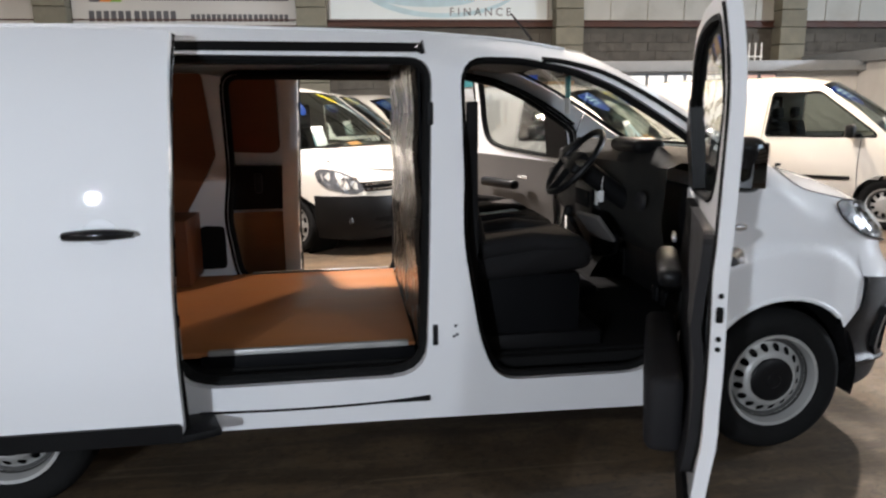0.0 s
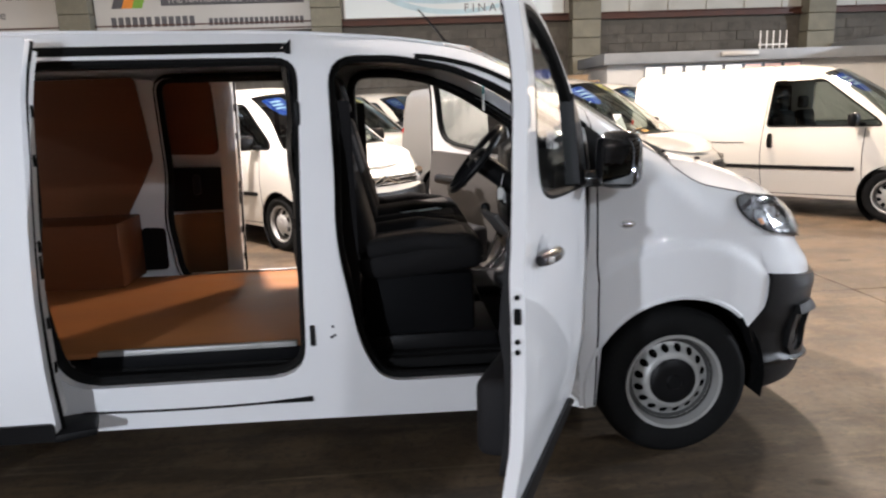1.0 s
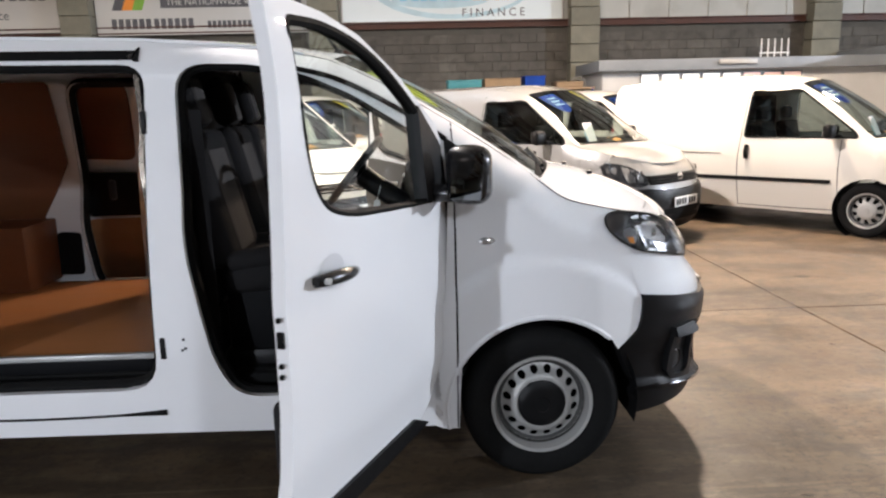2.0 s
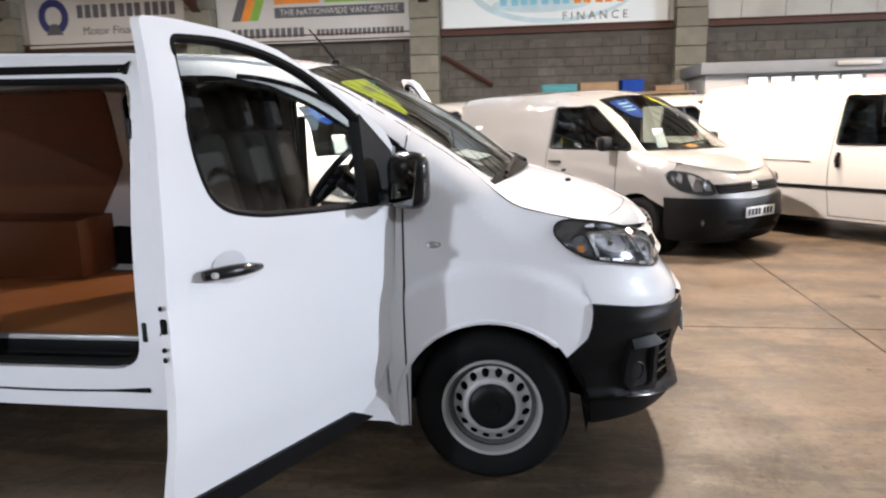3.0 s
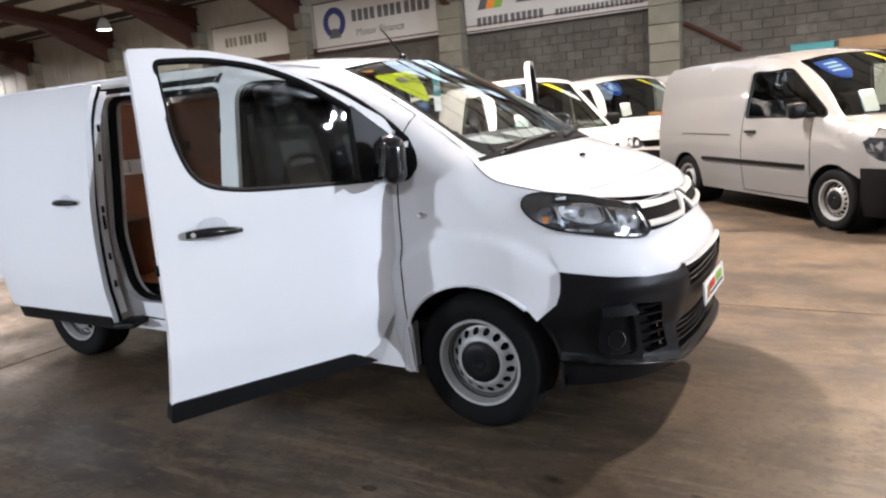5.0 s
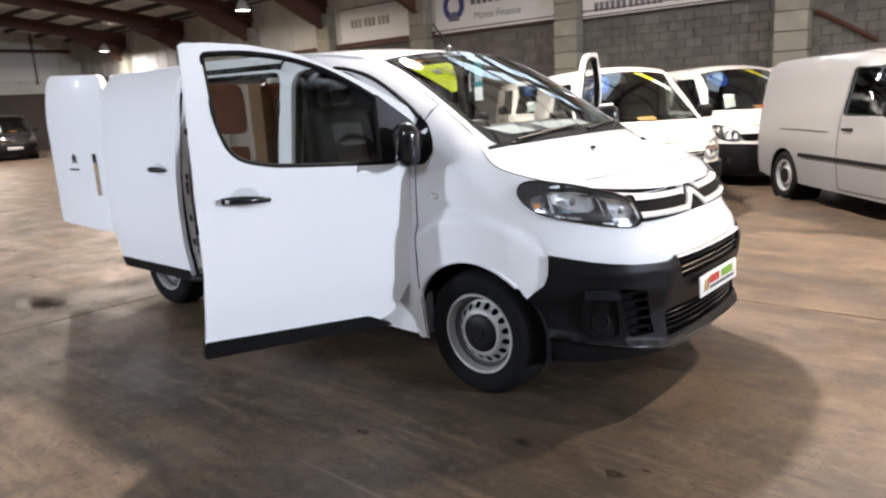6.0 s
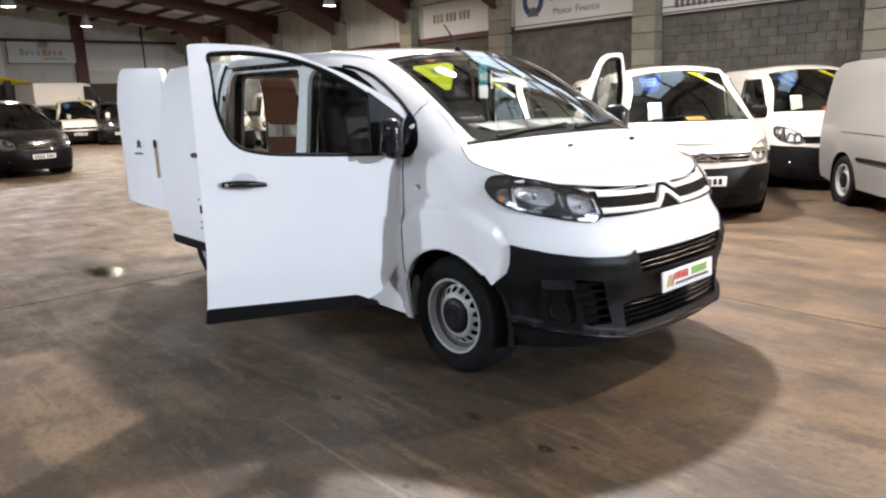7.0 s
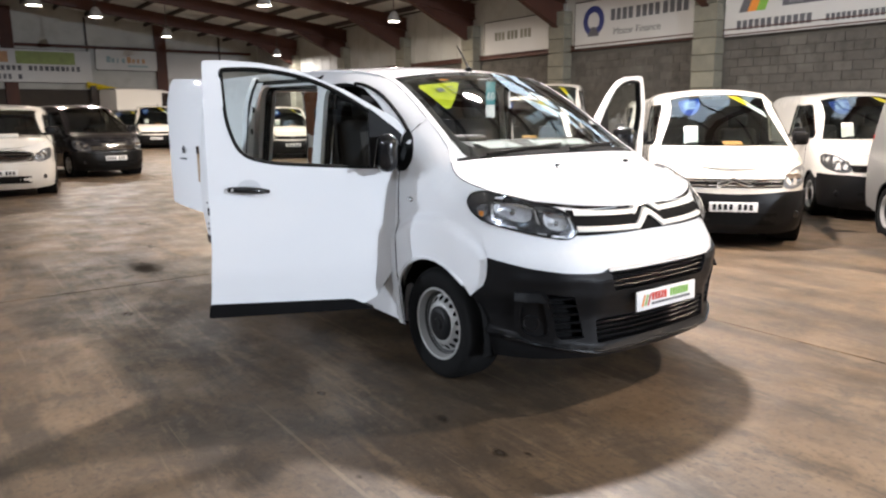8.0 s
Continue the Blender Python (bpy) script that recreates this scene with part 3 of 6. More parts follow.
        if strip:
            st = sheet(rounded([(-0.40, 0.605), (-wb + 0.42, 0.60), (-wb + 0.42, 0.643), (-0.40, 0.65)], 0.015), lambda u, v, d: sh.side(u, v, d - 0.018), step=0.15, thick=0.02)
            part("rub_strip", st if s > 0 else flipped(st), PLASTIC, van)
        if not crew:
            rl = tube(line_on(sh, [(-1.75, 0.93), (-2.4, 0.93), (-wb - 0.1, 0.925)], out=-0.001), 0.007, 5)
            part("slide_rail", rl if s > 0 else flipped(rl), DARK, sd)
        hd = tube([sh.side(-1.25 - 0.2 * i / 5, 0.98, -0.03 * math.sin(math.pi * i / 5) - 0.006) for i in range(6)], 0.016, 8)
        if upright:
            hd = tube([sh.side(-1.42, 0.88 + 0.16 * i / 5, -0.03 * math.sin(math.pi * i / 5) - 0.006) for i in range(6)], 0.026, 8)
        part("door_handle", hd if s > 0 else flipped(hd), PLASTIC, van)
        tl = box((rear - 0.006, -(sh.half(rear, 1.1) - 0.07), 1.08), (0.05, 0.12, 0.34), 0.02)
        part("tail_lamp", tl if s > 0 else flipped(tl), TAIL_RED, van, "red tail lamp")
        mx = sh.half(-0.38, hz + 0.08)
        mr = joined(box((-0.42, -mx - 0.13, hz + 0.10), (0.10, 0.20, 0.17), 0.045, seg=3), box((-0.36, -mx - 0.02, hz + 0.04), (0.08, 0.10, 0.05), 0.02))
        mo = part("door_mirror", mr if s > 0 else flipped(mr), PLASTIC, van, "black door mirror")
        mg = box((-0.472, -mx - 0.13, hz + 0.10), (0.005, 0.16, 0.13), 0.002)
        part("mirror_glass", mg if s > 0 else flipped(mg), CHROME, mo)
        lin = lathe([(wr + 0.05, 0.0), (wr + 0.05, 0.36)], 28)
        for ax in (0, -wb):
            wheel(van, ax, -(b - 0.035) * s, 0.31, wr, 0.205, 0.19, rim, s)
            wl = ([(v[0] + ax, (-(b - 0.02) + v[1]) * s, v[2] + 0.31) for v in lin[0] if True], lin[1])
            part("wheel_arch", wl, DARK, van)
    # top
    roof = dense([(rear, rear, H + 0.0), (rear + 0.5, rear + 0.5, H + 0.05), (-1.5, -1.48, H + 0.05), (wt - 0.25, wt - 0.2, H + 0.02), (wt, wt + 0.07, H - 0.035)])
    part("roof", top_loft(sh, roof), paint, van)
    screen = dense([(wt, wt + 0.07, H - 0.035), (wx - 0.45, wx - 0.32, hz + (H - hz) * 0.5 + 0.03), (wx, wx + 0.16, hz + 0.035)])
    ws = part("windscreen", top_loft(sh, screen, lift=0.0, margin=0.03), GLASS_DARK, van, "tinted windscreen")
    for strip_mesh in top_loft_edge(sh, screen, 0.034):
        part("pillar", strip_mesh, paint, van)
    bonnet = dense([(wx, wx + 0.16, hz + 0.03), (0.2, 0.40, hz - 0.018), (0.36, 0.56, hz - 0.072), (xe, f - 0.225, hz - 0.135), (xe + 0.05, f - 0.145, hz - 0.205)])
    brows = top_rows(sh, bonnet, lift=0.002)
    lip = [(sh.turn_y(p[1], p[2]), p[2]) for p in brows[-1]]
    brows.append([sh.front(a, z - 0.012, -0.002) for a, z in lip])
    part("bonnet", loft(brows), paint, van)
    cowl = [(-0.03, -0.03 + 0.15, hz + 0.02), (0.03, 0.03 + 0.16, hz + 0.03)]
    part("scuttle", top_loft(sh, cowl, lift=0.006, margin=0.06), PLASTIC, van)
    # nose
    zt = hz - 0.205
    e0 = lambda z: sh.turn_x(xe - 0.01, z)
    band = [(e0(0.56), 0.55), (e0(zt), sh.top(xe) - 0.01)] + [(a, z - 0.004) for a, z in lip if e0(zt) + 3 < a < 177 - e0(zt)] + [(180 - e0(zt), sh.top(xe) - 0.01), (180 - e0(0.56), 0.55), (90, 0.55)]
    part("nose_panel", sheet(band, lambda u, v, d: sh.front(u, v, d), step=6, vstep=0.08), paint, van)
    bl = [(sh.turn_x(xe - 0.08, 0.5), 0.20), (sh.turn_x(xe - 0.06, 0.6), 0.66), (60, 0.66), (90, 0.63), (120, 0.66), (180 - sh.turn_x(xe - 0.06, 0.6), 0.66), (180 - sh.turn_x(xe - 0.08, 0.5), 0.20), (120, 0.17), (90, 0.16), (60, 0.17)]
    bp = part("bumper", sheet(bl, lambda u, v, d: sh.front(u, v, d - 0.03), step=5, vstep=0.07, thick=0.04), paint if body_bumper else bumper, van, "front bumper")
    ik = [(68, 0.28), (68, 0.42), (112, 0.42), (112, 0.28)]
    part("air_intake", sheet(rounded(ik, 0.0), lambda u, v, d: sh.front(u, v, d - 0.034), step=5), DARK, bp)
    gr = rounded([(63, 0.70), (61, 0.80), (119, 0.80), (117, 0.70)], 0.0)
    g = part("grille", sheet(gr, lambda u, v, d: sh.front(u, v, d - 0.006), step=5), DARK, van, "dark front grille")
    for zz in ((0.725, 0.775) if grille == "bars" else (0.72, 0.75, 0.78)):
        part("grille_bar", tube([sh.front(th, zz, -0.014) for th in np.linspace(64, 116, 20)], 0.011, 6), CHROME if grille == "bars" else PLASTIC, g)
    if grille == "bars":
        part("emblem", joined(*(tube([sh.front(90 - 5, zz - 0.04, -0.03), sh.front(90, zz + 0.02, -0.03), sh.front(95, zz - 0.04, -0.03)], 0.011, 6) for zz in (0.79, 0.75))), CHROME, van)
    else:
        part("emblem", lathe([(0.055, -0.0), (0.06, 0.012), (0.05, 0.016), (0.0, 0.012)], 24, "x", sh.front(90, 0.755, -0.008)), CHROME, van)
    for s in (1, -1):
        hl = rounded([(sh.turn_x(xe - 0.10, 0.95), 0.955), (44, 0.93), (58, 0.84), (62, 0.78), (62, 0.70), (50, 0.675), (sh.turn_x(xe - 0.02, 0.8), 0.76)], 0.0)
        hl = soft_loop(hl)
        hs = sheet(hl, lambda u, v, d: sh.front(u, v, d - 0.008), step=4)
        inner = sheet(hl, lambda u, v, d: sh.front(u, v, d - 0.004), step=4)
        hh = part("headlight", hs if s > 0 else flipped(hs), LENS, van, "clear headlight")
        part("headlight_housing", inner if s > 0 else flipped(inner), HOUSING if grille == "bars" else HOUSING_DARK, hh)
        for th in (46, 55):
            c = sh.front(th, 0.80, 0.0)
            bowl = lathe([(0.0, -0.01), (0.045, -0.005), (0.06, 0.004)], 20, "x", (c[0] + 0.004, c[1], c[2]))
            part("reflector", bowl if s > 0 else flipped(bowl), CHROME, hh)
        fl = sh.front(48, 0.40, -0.03)
        fg = lathe([(0.0, 0.012), (0.035, 0.01), (0.045, 0.0)], 16, "x", fl)
        part("fog_lamp", fg if s > 0 else flipped(fg), PLASTIC_SHINE, bp)
    if pickup:
        # tall mesh grille in a bright surround, bonnet scoop
        pg = soft_loop([(66, 0.70), (62, 0.90), (118, 0.90), (114, 0.70)], 2)
        pgm = part("upper_grille", sheet(pg, lambda u, v, d: sh.front(u, v, d - 0.02), step=5), DARK, van, "dark mesh grille")
        part("grille_surround", tube([sh.front(a, z, -0.026) for a, z in pg], 0.016, 6, closed=True), CHROME, pgm, "bright grille surround")
        for zz in (0.76, 0.84):
            part("grille_bar", tube([sh.front(th, zz, -0.028) for th in np.linspace(65, 115, 16)], 0.010, 6), CHROME, pgm)
        part("bonnet_scoop", box((0.25, 0, hz + 0.03), (0.34, 0.62, 0.07), 0.03, pose(0, 0, 0, 0, 4, 0), seg=3), paint, van)
    if plate:
        c = sh.front(90, 0.50, -0.04)
        plate_bars(van, Matrix.Translation((c[0] + 0.006, 0, 0.49)) @ pose(0, 0, 0, 90, 0, 90))
    # cabin and tail
    tail = [[(rear - 0.0, y, z) for y in np.linspace(-1, 1, 9) * (sh.half(rear, z) - 0.0)] for z in np.linspace(low + 0.04, H - 0.05, 12)]
    part("rear_door", loft(tail), paint, van)
    part("underbody", box((-wb / 2, 0, 0.36), (wb + 1.2, width - 0.30, 0.22), 0.05), DARK, van)
    part("dashboard", box((-0.25, 0, hz - 0.10), (0.42, width - 0.35, 0.22), 0.08, seg=3), PLASTIC, van)
    part("bulkhead", box((-1.75, 0, 1.0), (0.03, width - 0.25, H - 0.55), 0.0), PLASTIC_GREY, van)
    for sy in (-0.40, 0.40):
        part("seat_back", box((-1.38, sy, 1.02), (0.16, 0.48, 0.62), 0.06, pose(0, 0, 0, 0, -12, 0), seg=3), FABRIC, van)
        part("head_restraint", box((-1.45, sy, 1.43), (0.09, 0.26, 0.17), 0.04, seg=3), FABRIC, van)
        part("seat", box((-1.15, sy, 0.70), (0.5, 0.48, 0.18), 0.06, seg=3), FABRIC, van)
    part("steering_wheel", moved(lathe([(0.19 + 0.014 * math.cos(a), 0.014 * math.sin(a)) for a in np.linspace(0, 2 * math.pi, 9)], 28, "x"), pose(-0.62, -0.38, hz - 0.02, 0, 25, 0)), PLASTIC, van)
    part("wiper", tube([(wx + 0.10, -0.45, hz + 0.05), (wx + 0.06, -0.1, hz + 0.085), (wx + 0.0, 0.35, hz + 0.10)], 0.010, 5), PLASTIC, van)
    if sticker:
        stk = screen_sheet(van, sh, screen, (0, 0), (0, 0), INK_BLUE, "price_sticker", "dark blue rounded price sticker", outline=[(-0.86, 0.08), (-0.40, 0.06)] + [(-0.62 + 0.23 * math.cos(a), 0.12 + 0.34 * math.sin(a)) for a in np.linspace(0.15, 2.6, 9)] + [(-0.84, 0.24)])
        for q in (0.14, 0.21, 0.28):
            part("sticker_mark", sheet([(-0.74, q), (-0.50, q), (-0.50, q + 0.025), (-0.74, q + 0.025)], lambda u, v, d: screen_point(sh, screen, u, v, 0.003), step=0.1), SKYPALE, stk)
        screen_sheet(van, sh, screen, (0, 0), (0, 0), INK_YELLOW, "window_band", "yellow sticker band", outline=[(0.22, 0.02), (0.45, 0.02), (0.68, 0.16), (0.62, 0.24)])
        screen_sheet(van, sh, screen, (0, 0), (0, 0), PLATE, "window_band", "white sticker band", outline=[(0.62, 0.24), (0.68, 0.16), (0.97, 0.34), (0.97, 0.48)])
    if flyers:
        part("dash_card", box((-0.13, -0.38, hz + 0.15), (0.01, 0.17, 0.24), 0.0, pose(0, 0, 0, 0, -25, 0)), PLATE, van, "white and blue card on the dashboard")
        part("flyer", box((-0.10, 0.12, hz + 0.05), (0.12, 0.24, 0.006), 0.0, pose(0, 0, 0, 0, 20, 12)), LEAFLET, van, "orange leaflet on the dashboard")
        part("dash_card", box((-0.115, -0.38, hz + 0.10), (0.01, 0.175, 0.13), 0.0, pose(0, 0, 0, 0, -25, 0)), INK_SKY, van)
    return van


def top_loft_edge(shell, stations, w):
    """The two strips of body beside a windscreen."""
    pieces = []
    for s in (1, -1):
        rows = []
        for xe, xm, zm in stations:
            ze = shell.top(xe)
            ye = shell.half(xe, ze)
            row = []
            for j in range(5):
                y = ye + 0.001 - (w + 0.003) * j / 4
                k = 1 - (y / ye if y < ye else 1) ** 2.3
                row.append((xe + (xm - xe) * k, -s * y, ze + (zm - ze) * k + 0.0015))
            rows.append(row)
        pieces.append(loft(rows))
    return pieces


def screen_point(shell, stations, v, q, lift):
    """A point on a windscreen: v from -1 to 1 across, q from 0 (top) to 1 (foot)."""
    i = min(int(q * (len(stations) - 1)), len(stations) - 2)
    t = q * (len(stations) - 1) - i
    xe, xm, zm = [stations[i][k] * (1 - t) + stations[i + 1][k] * t for k in range(3)]
    ze = shell.top(xe)
    ye = shell.half(xe, ze) - 0.05
    k = 1 - abs(v) ** 2.3
    return (xe + (xm - xe) * k - lift * 0.5, ye * v, ze + (zm - ze) * k - lift)


def screen_sheet(van, shell, stations, vs, qs, material, name, label, outline=None):
    """A sticker inside the windscreen."""
    if outline:
        pts = outline
    else:
        pts = [(vs[0], qs[0]), (vs[1], qs[0]), (vs[1], qs[1]), (vs[0], qs[1])]
    return part(name, sheet(pts, lambda u, v, d: screen_point(shell, stations, u, v, 0.006), step=0.08), material, van, label)


# ---------------------------------------------------------------- the hall
NY, SY, WX, EX = 14.45, -16.0, -41.0, 24.0
EAVE, RIDGE_Y, RIDGE = 5.4, -0.8, 7.35
COLUMNS = (21.9, 15.9, 9.85, 3.78, -2.62, -8.5, -14.1, -18.9, -23.7, -29.2, -35.0)


def slab(name, c, size, material, label, category, bevel=0.0):
    ob = part(name, box(c, size, bevel), material)
    return tagged(ob, label, category, kind="structure")


floor = slab("floor", ((WX + EX) / 2, (NY + SY) / 2, -0.13), (EX - WX + 1, NY - SY + 1, 0.22), MORTAR, "worn brown concrete hall floor with oil stains", "floor")
JX, JY = [2.45 + 6.1 * k for k in range(-7, 4)], [1.45 + 6.1 * k for k in range(-3, 3)]
ex, ey = [WX - 0.4] + JX + [EX + 0.4], [SY - 0.4] + JY + [NY + 0.4]
for x0, x1 in zip(ex, ex[1:]):
    for y0, y1 in zip(ey, ey[1:]):
        part("floor_slab", box(((x0 + x1) / 2, (y0 + y1) / 2, -0.02), (x1 - x0 - 0.014, y1 - y0 - 0.014, 0.04), 0.004, seg=1), CONCRETE, floor)

wall_n = slab("wall_north", ((WX + EX) / 2, NY + 0.18, 2.9), (EX - WX + 0.6, 0.2, 6.2), MORTAR, "grey concrete block wall below pale cladding", "wall")
slab("wall_south", ((WX + EX) / 2, SY - 0.1, 2.9), (EX - WX + 0.6, 0.2, 6.2), MORTAR, "dark block hall wall", "wall")
wall_w = slab("wall_west", (WX - 0.1, (NY + SY) / 2, 4.1), (0.2, NY - SY + 0.6, 8.2), CLAD, "pale clad end wall with banners", "wall")
slab("wall_east", (EX + 0.1, (NY + SY) / 2, 4.1), (0.2, NY - SY + 0.6, 8.2), CLAD, "pale clad end wall", "wall")
part("cladding", box(((WX + EX) / 2, NY + 0.05, 4.75), (EX - WX, 0.06, 2.1), 0.0), CLAD, wall_n, "pale cladding sheet")
for x in np.arange(WX + 1, EX, 1.0):
    part("cladding_rib", box((x, NY + 0.012, 4.75), (0.05, 0.03, 2.1), 0.006, seg=1), CLAD, wall_n)
part("wall_beam", joined(box(((WX + EX) / 2, NY - 0.02, 3.56), (EX - WX, 0.10, 0.03)), box(((WX + EX) / 2, NY + 0.02, 3.63), (EX - WX, 0.04, 0.14)), box(((WX + EX) / 2, NY - 0.02, 3.70), (EX - WX, 0.10, 0.03))), RED_STEEL, wall_n, "brown-red steel rail")
part("wall_strut", tube([(-2.2, NY - 0.06, 3.05), (-0.95, NY - 0.06, 2.3)], 0.05, 4), RED_STEEL, wall_n, "brown steel strut")
for y in (0.8, 8.5, -7.0):
    part("wall_post", box((WX + 0.12, y, 3.6), (0.24, 0.62, 7.2), 0.01), RED_STEEL, wall_w, "brown-red steel post")
for y in (-9, -5, 4.6, 12):
    part("wall_post", box((WX + 0.06, y, 5.2), (0.10, 0.10, 3.4), 0.01), PURLIN, wall_w)
part("wall_beam", box((WX + 0.08, -0.5, 5.3), (0.12, 29, 0.16), 0.01), RED_STEEL, wall_w, "brown-red steel rail")
part("dado", box((WX + 0.03, -0.5, 1.5), (0.06, 29, 3.0), 0.0), DADO, wall_w, "dark lower wall")
part("lit_panel", box((WX + 0.07, 11.0, 4.4), (0.05, 4.4, 1.4), 0.0), BANNER, wall_w, "pale wall panel")


def roof_z(y):
    return RIDGE - (RIDGE - EAVE) * abs(y - RIDGE_Y) / (NY - RIDGE_Y)


pieces = []
for s in (1, -1):
    y1 = NY if s > 0 else SY
    n = Vector((0, y1 - RIDGE_Y, roof_z(y1) - RIDGE))
    mid = Vector(((WX + EX) / 2, (RIDGE_Y + y1) / 2, (RIDGE + roof_z(y1)) / 2 + 0.55))
    pieces.append(box(mid, (EX - WX + 0.6, n.length + 0.4, 0.06), 0, pose(0, 0, 0, math.degrees(math.atan2(n.z, n.y)))))
tagged(part("ceiling", joined(*pieces), ROOF_SHEET), "grey corrugated roof sheets on steel frames", "ceiling", kind="structure")
for s in (1, -1):
    y1 = NY if s > 0 else SY
    for i in range(1, 11):
        y = RIDGE_Y + (y1 - RIDGE_Y) * (i - 0.4) / 10
        tagged(part("purlin", box(((WX + EX) / 2, y, roof_z(y) + 0.415), (EX - WX, 0.06, 0.20)), PURLIN), "dark steel purlin under the roof sheets", "purlin", "purlins", "structure")


def rafter(x):
    fr = tagged(empty("portal_frame", pose(x, 0, 0)), "brown-red steel portal frame under the roof", "steel frame", "portal frames", "structure")
    for s in (1, -1):
        y1 = NY - 0.05 if s > 0 else SY + 0.05
        a, b = Vector((0, RIDGE_Y, RIDGE)), Vector((0, y1, roof_z(y1)))
        d = b - a
        m = pose(0, 0, 0, math.degrees(math.atan2(d.z, d.y)))
        mid = (a + b) / 2
        up = m.to_3x3() @ Vector((0, 0, 1))
        part("rafter", joined(box(mid, (0.03, d.length + 0.3, 0.52), 0, m), box(mid + up * 0.26, (0.24, d.length + 0.3, 0.03), 0, m), box(mid - up * 0.26, (0.24, d.length + 0.3, 0.03), 0, m)), RED_STEEL, fr)
        e = y1 - s * 3.0
        w0, w1 = (y1, roof_z(y1) - 1.22), (e, roof_z(e) - 0.24)
        web = [(0.015 * k, y, z) for k in (1, -1) for y, z in (w0, w1, (y1, roof_z(y1) - 0.2))]
        flange = loft([[(q, w0[0], w0[1]), (q, w1[0], w1[1])] for q in (-0.12, 0.12)])
        part("haunch", joined((web, [(0, 1, 2), (5, 4, 3)]), flange), RED_STEEL, fr, "tapered steel haunch")
    return fr


frame_one = rafter(COLUMNS[0])
for x in COLUMNS[1:]:
    copy_thing(frame_one, pose(x, 0, 0))

# roof lights on the sunny side
SKYLIGHT = glow("rooflight_glow", (0.66, 0.84, 1.0), 3.0)
for x, y in ((-4.0, 7.6), (-5.6, 7.6), (-7.2, 7.6), (-3.2, 11.0), (-5.6, 11.0), (-20.8, 8.2), (-22.2, 8.2), (-11.4, 7.6), (7.0, 7.6), (7.0, -7.6), (-4.0, -7.6)):
    sl = pose(x, y, roof_z(y) + 0.50, math.degrees(math.atan2(RIDGE - EAVE, NY - RIDGE_Y)) * (-1 if y > 0 else 1))
    ob = tagged(part("rooflight", moved(box((0, 0, 0), (1.1, 2.6, 0.02)), sl), SKYLIGHT), "translucent daylight panel in the roof", "rooflight", "rooflights", "structure")

BULB = glow("lamp_glow", (1.0, 0.95, 0.85), 40)


def high_bay(x, y, z, aim=None, spread=180):
    ob = tagged(empty("high_bay_lamp", pose(x, y, z)), "round high-bay lamp glowing under the roof", "lamp", "high-bay lamps")
    turn = lamp_turn(x, y, z, aim) @ Matrix.Scale(1.0 if aim is None else 0.55 if spread == 180 else 0.28, 4)
    part("reflector", moved(lathe([(0.06, 0.22), (0.10, 0.20), (0.20, 0.02), (0.25, -0.13), (0.24, -0.135)], 24, "z"), turn), STEEL, ob)
    part("bulb", moved(lathe([(0.0, -0.10), (0.15, -0.09), (0.225, -0.115), (0.0, -0.12)], 24, "z"), turn), BULB, ob)
    part("stem", tube([(0, 0, 0.2), (0, 0, roof_z(y) + 0.55 - z)], 0.018, 6), PURLIN, ob)
    return ob


# The added fill lamp gets a housing like the others.
for row in LAMPS:
    high_bay(*row[:3], *row[5:])


# piers of pale blocks along the north wall
def pier(x, top):
    ob = tagged(empty("pier", pose(x, NY, 0)), "pale concrete block pier on the wall", "pier", "piers", "structure")
    z, k = 0.0, 0
    while z < top - 0.1:
        h = 0.44
        part("block", box((0.006 * ((k * 7) % 3 - 1), -0.16, z + h / 2), (0.72, 0.40, h - 0.014), 0.012, seg=1), PIER, ob)
        z, k = z + h, k + 1
    return ob


for x in COLUMNS[1:]:
    pier(x, 4.6)


# ---------------------------------------------------------------- banners
def banner(name, x0, x1, z0, z1, label, y=None):
    ob = part(name, box(((x0 + x1) / 2, NY - 0.03, (z0 + z1) / 2), (x1 - x0, 0.02, z1 - z0), 0.004, seg=1), BANNER)
    tagged(ob, label, "banner")
    fr = tube([(x0, NY - 0.035, z0), (x1, NY - 0.035, z0), (x1, NY - 0.035, z1), (x0, NY - 0.035, z1)], 0.022, 4, closed=True)
    part("banner_frame", fr, PURLIN, ob)
    return ob


def on_wall(ob, name, pts, material, lift=0.0, label=""):
    """A flat printed shape on a banner: outline in x, z."""
    y = NY - 0.0425 - lift
    part(name, ([(x, y, z) for x, z in pts], [tuple(range(len(pts)))]), material, ob, label)


def rect(x0, z0, x1, z1, shear=0.0):
    return [(x0, z0), (x1, z0), (x1 + shear, z1), (x0 + shear, z1)]


def ellipse(cx, cz, a, b, n=40, t0=0, t1=2 * math.pi):
    return [(cx + a * math.cos(t0 + (t1 - t0) * i / n), cz + b * math.sin(t0 + (t1 - t0) * i / n)) for i in range(n)]


WALL_TEXT = pose(0, 0, 0, 90, 0, 0)


def letters(ob, body, size, x, z, material):
    writing("lettering", body, size, material, Matrix.Translation((x, NY - 0.046, z)) @ WALL_TEXT, ob)


def bar_words(ob, x0, x1, z, h, material, n, seed, gap=0.25):
    """Letter-sized plain bars in place of words that are left out."""
    rnd = random.Random(seed)
    total = max(n, round((x1 - x0) / (h * 0.72)))
    breaks = {round(total * (k + 1) / n + rnd.uniform(-0.8, 0.8)) for k in range(n - 1)}
    step = (x1 - x0) / (total + gap * 2 * (n - 1))
    x = x0
    for k in range(total):
        if k in breaks:
            x += step * gap * 2
        on_wall(ob, "print_bar", rect(x, z, x + step * 0.74, z + h), material, 0.001)
        x += step


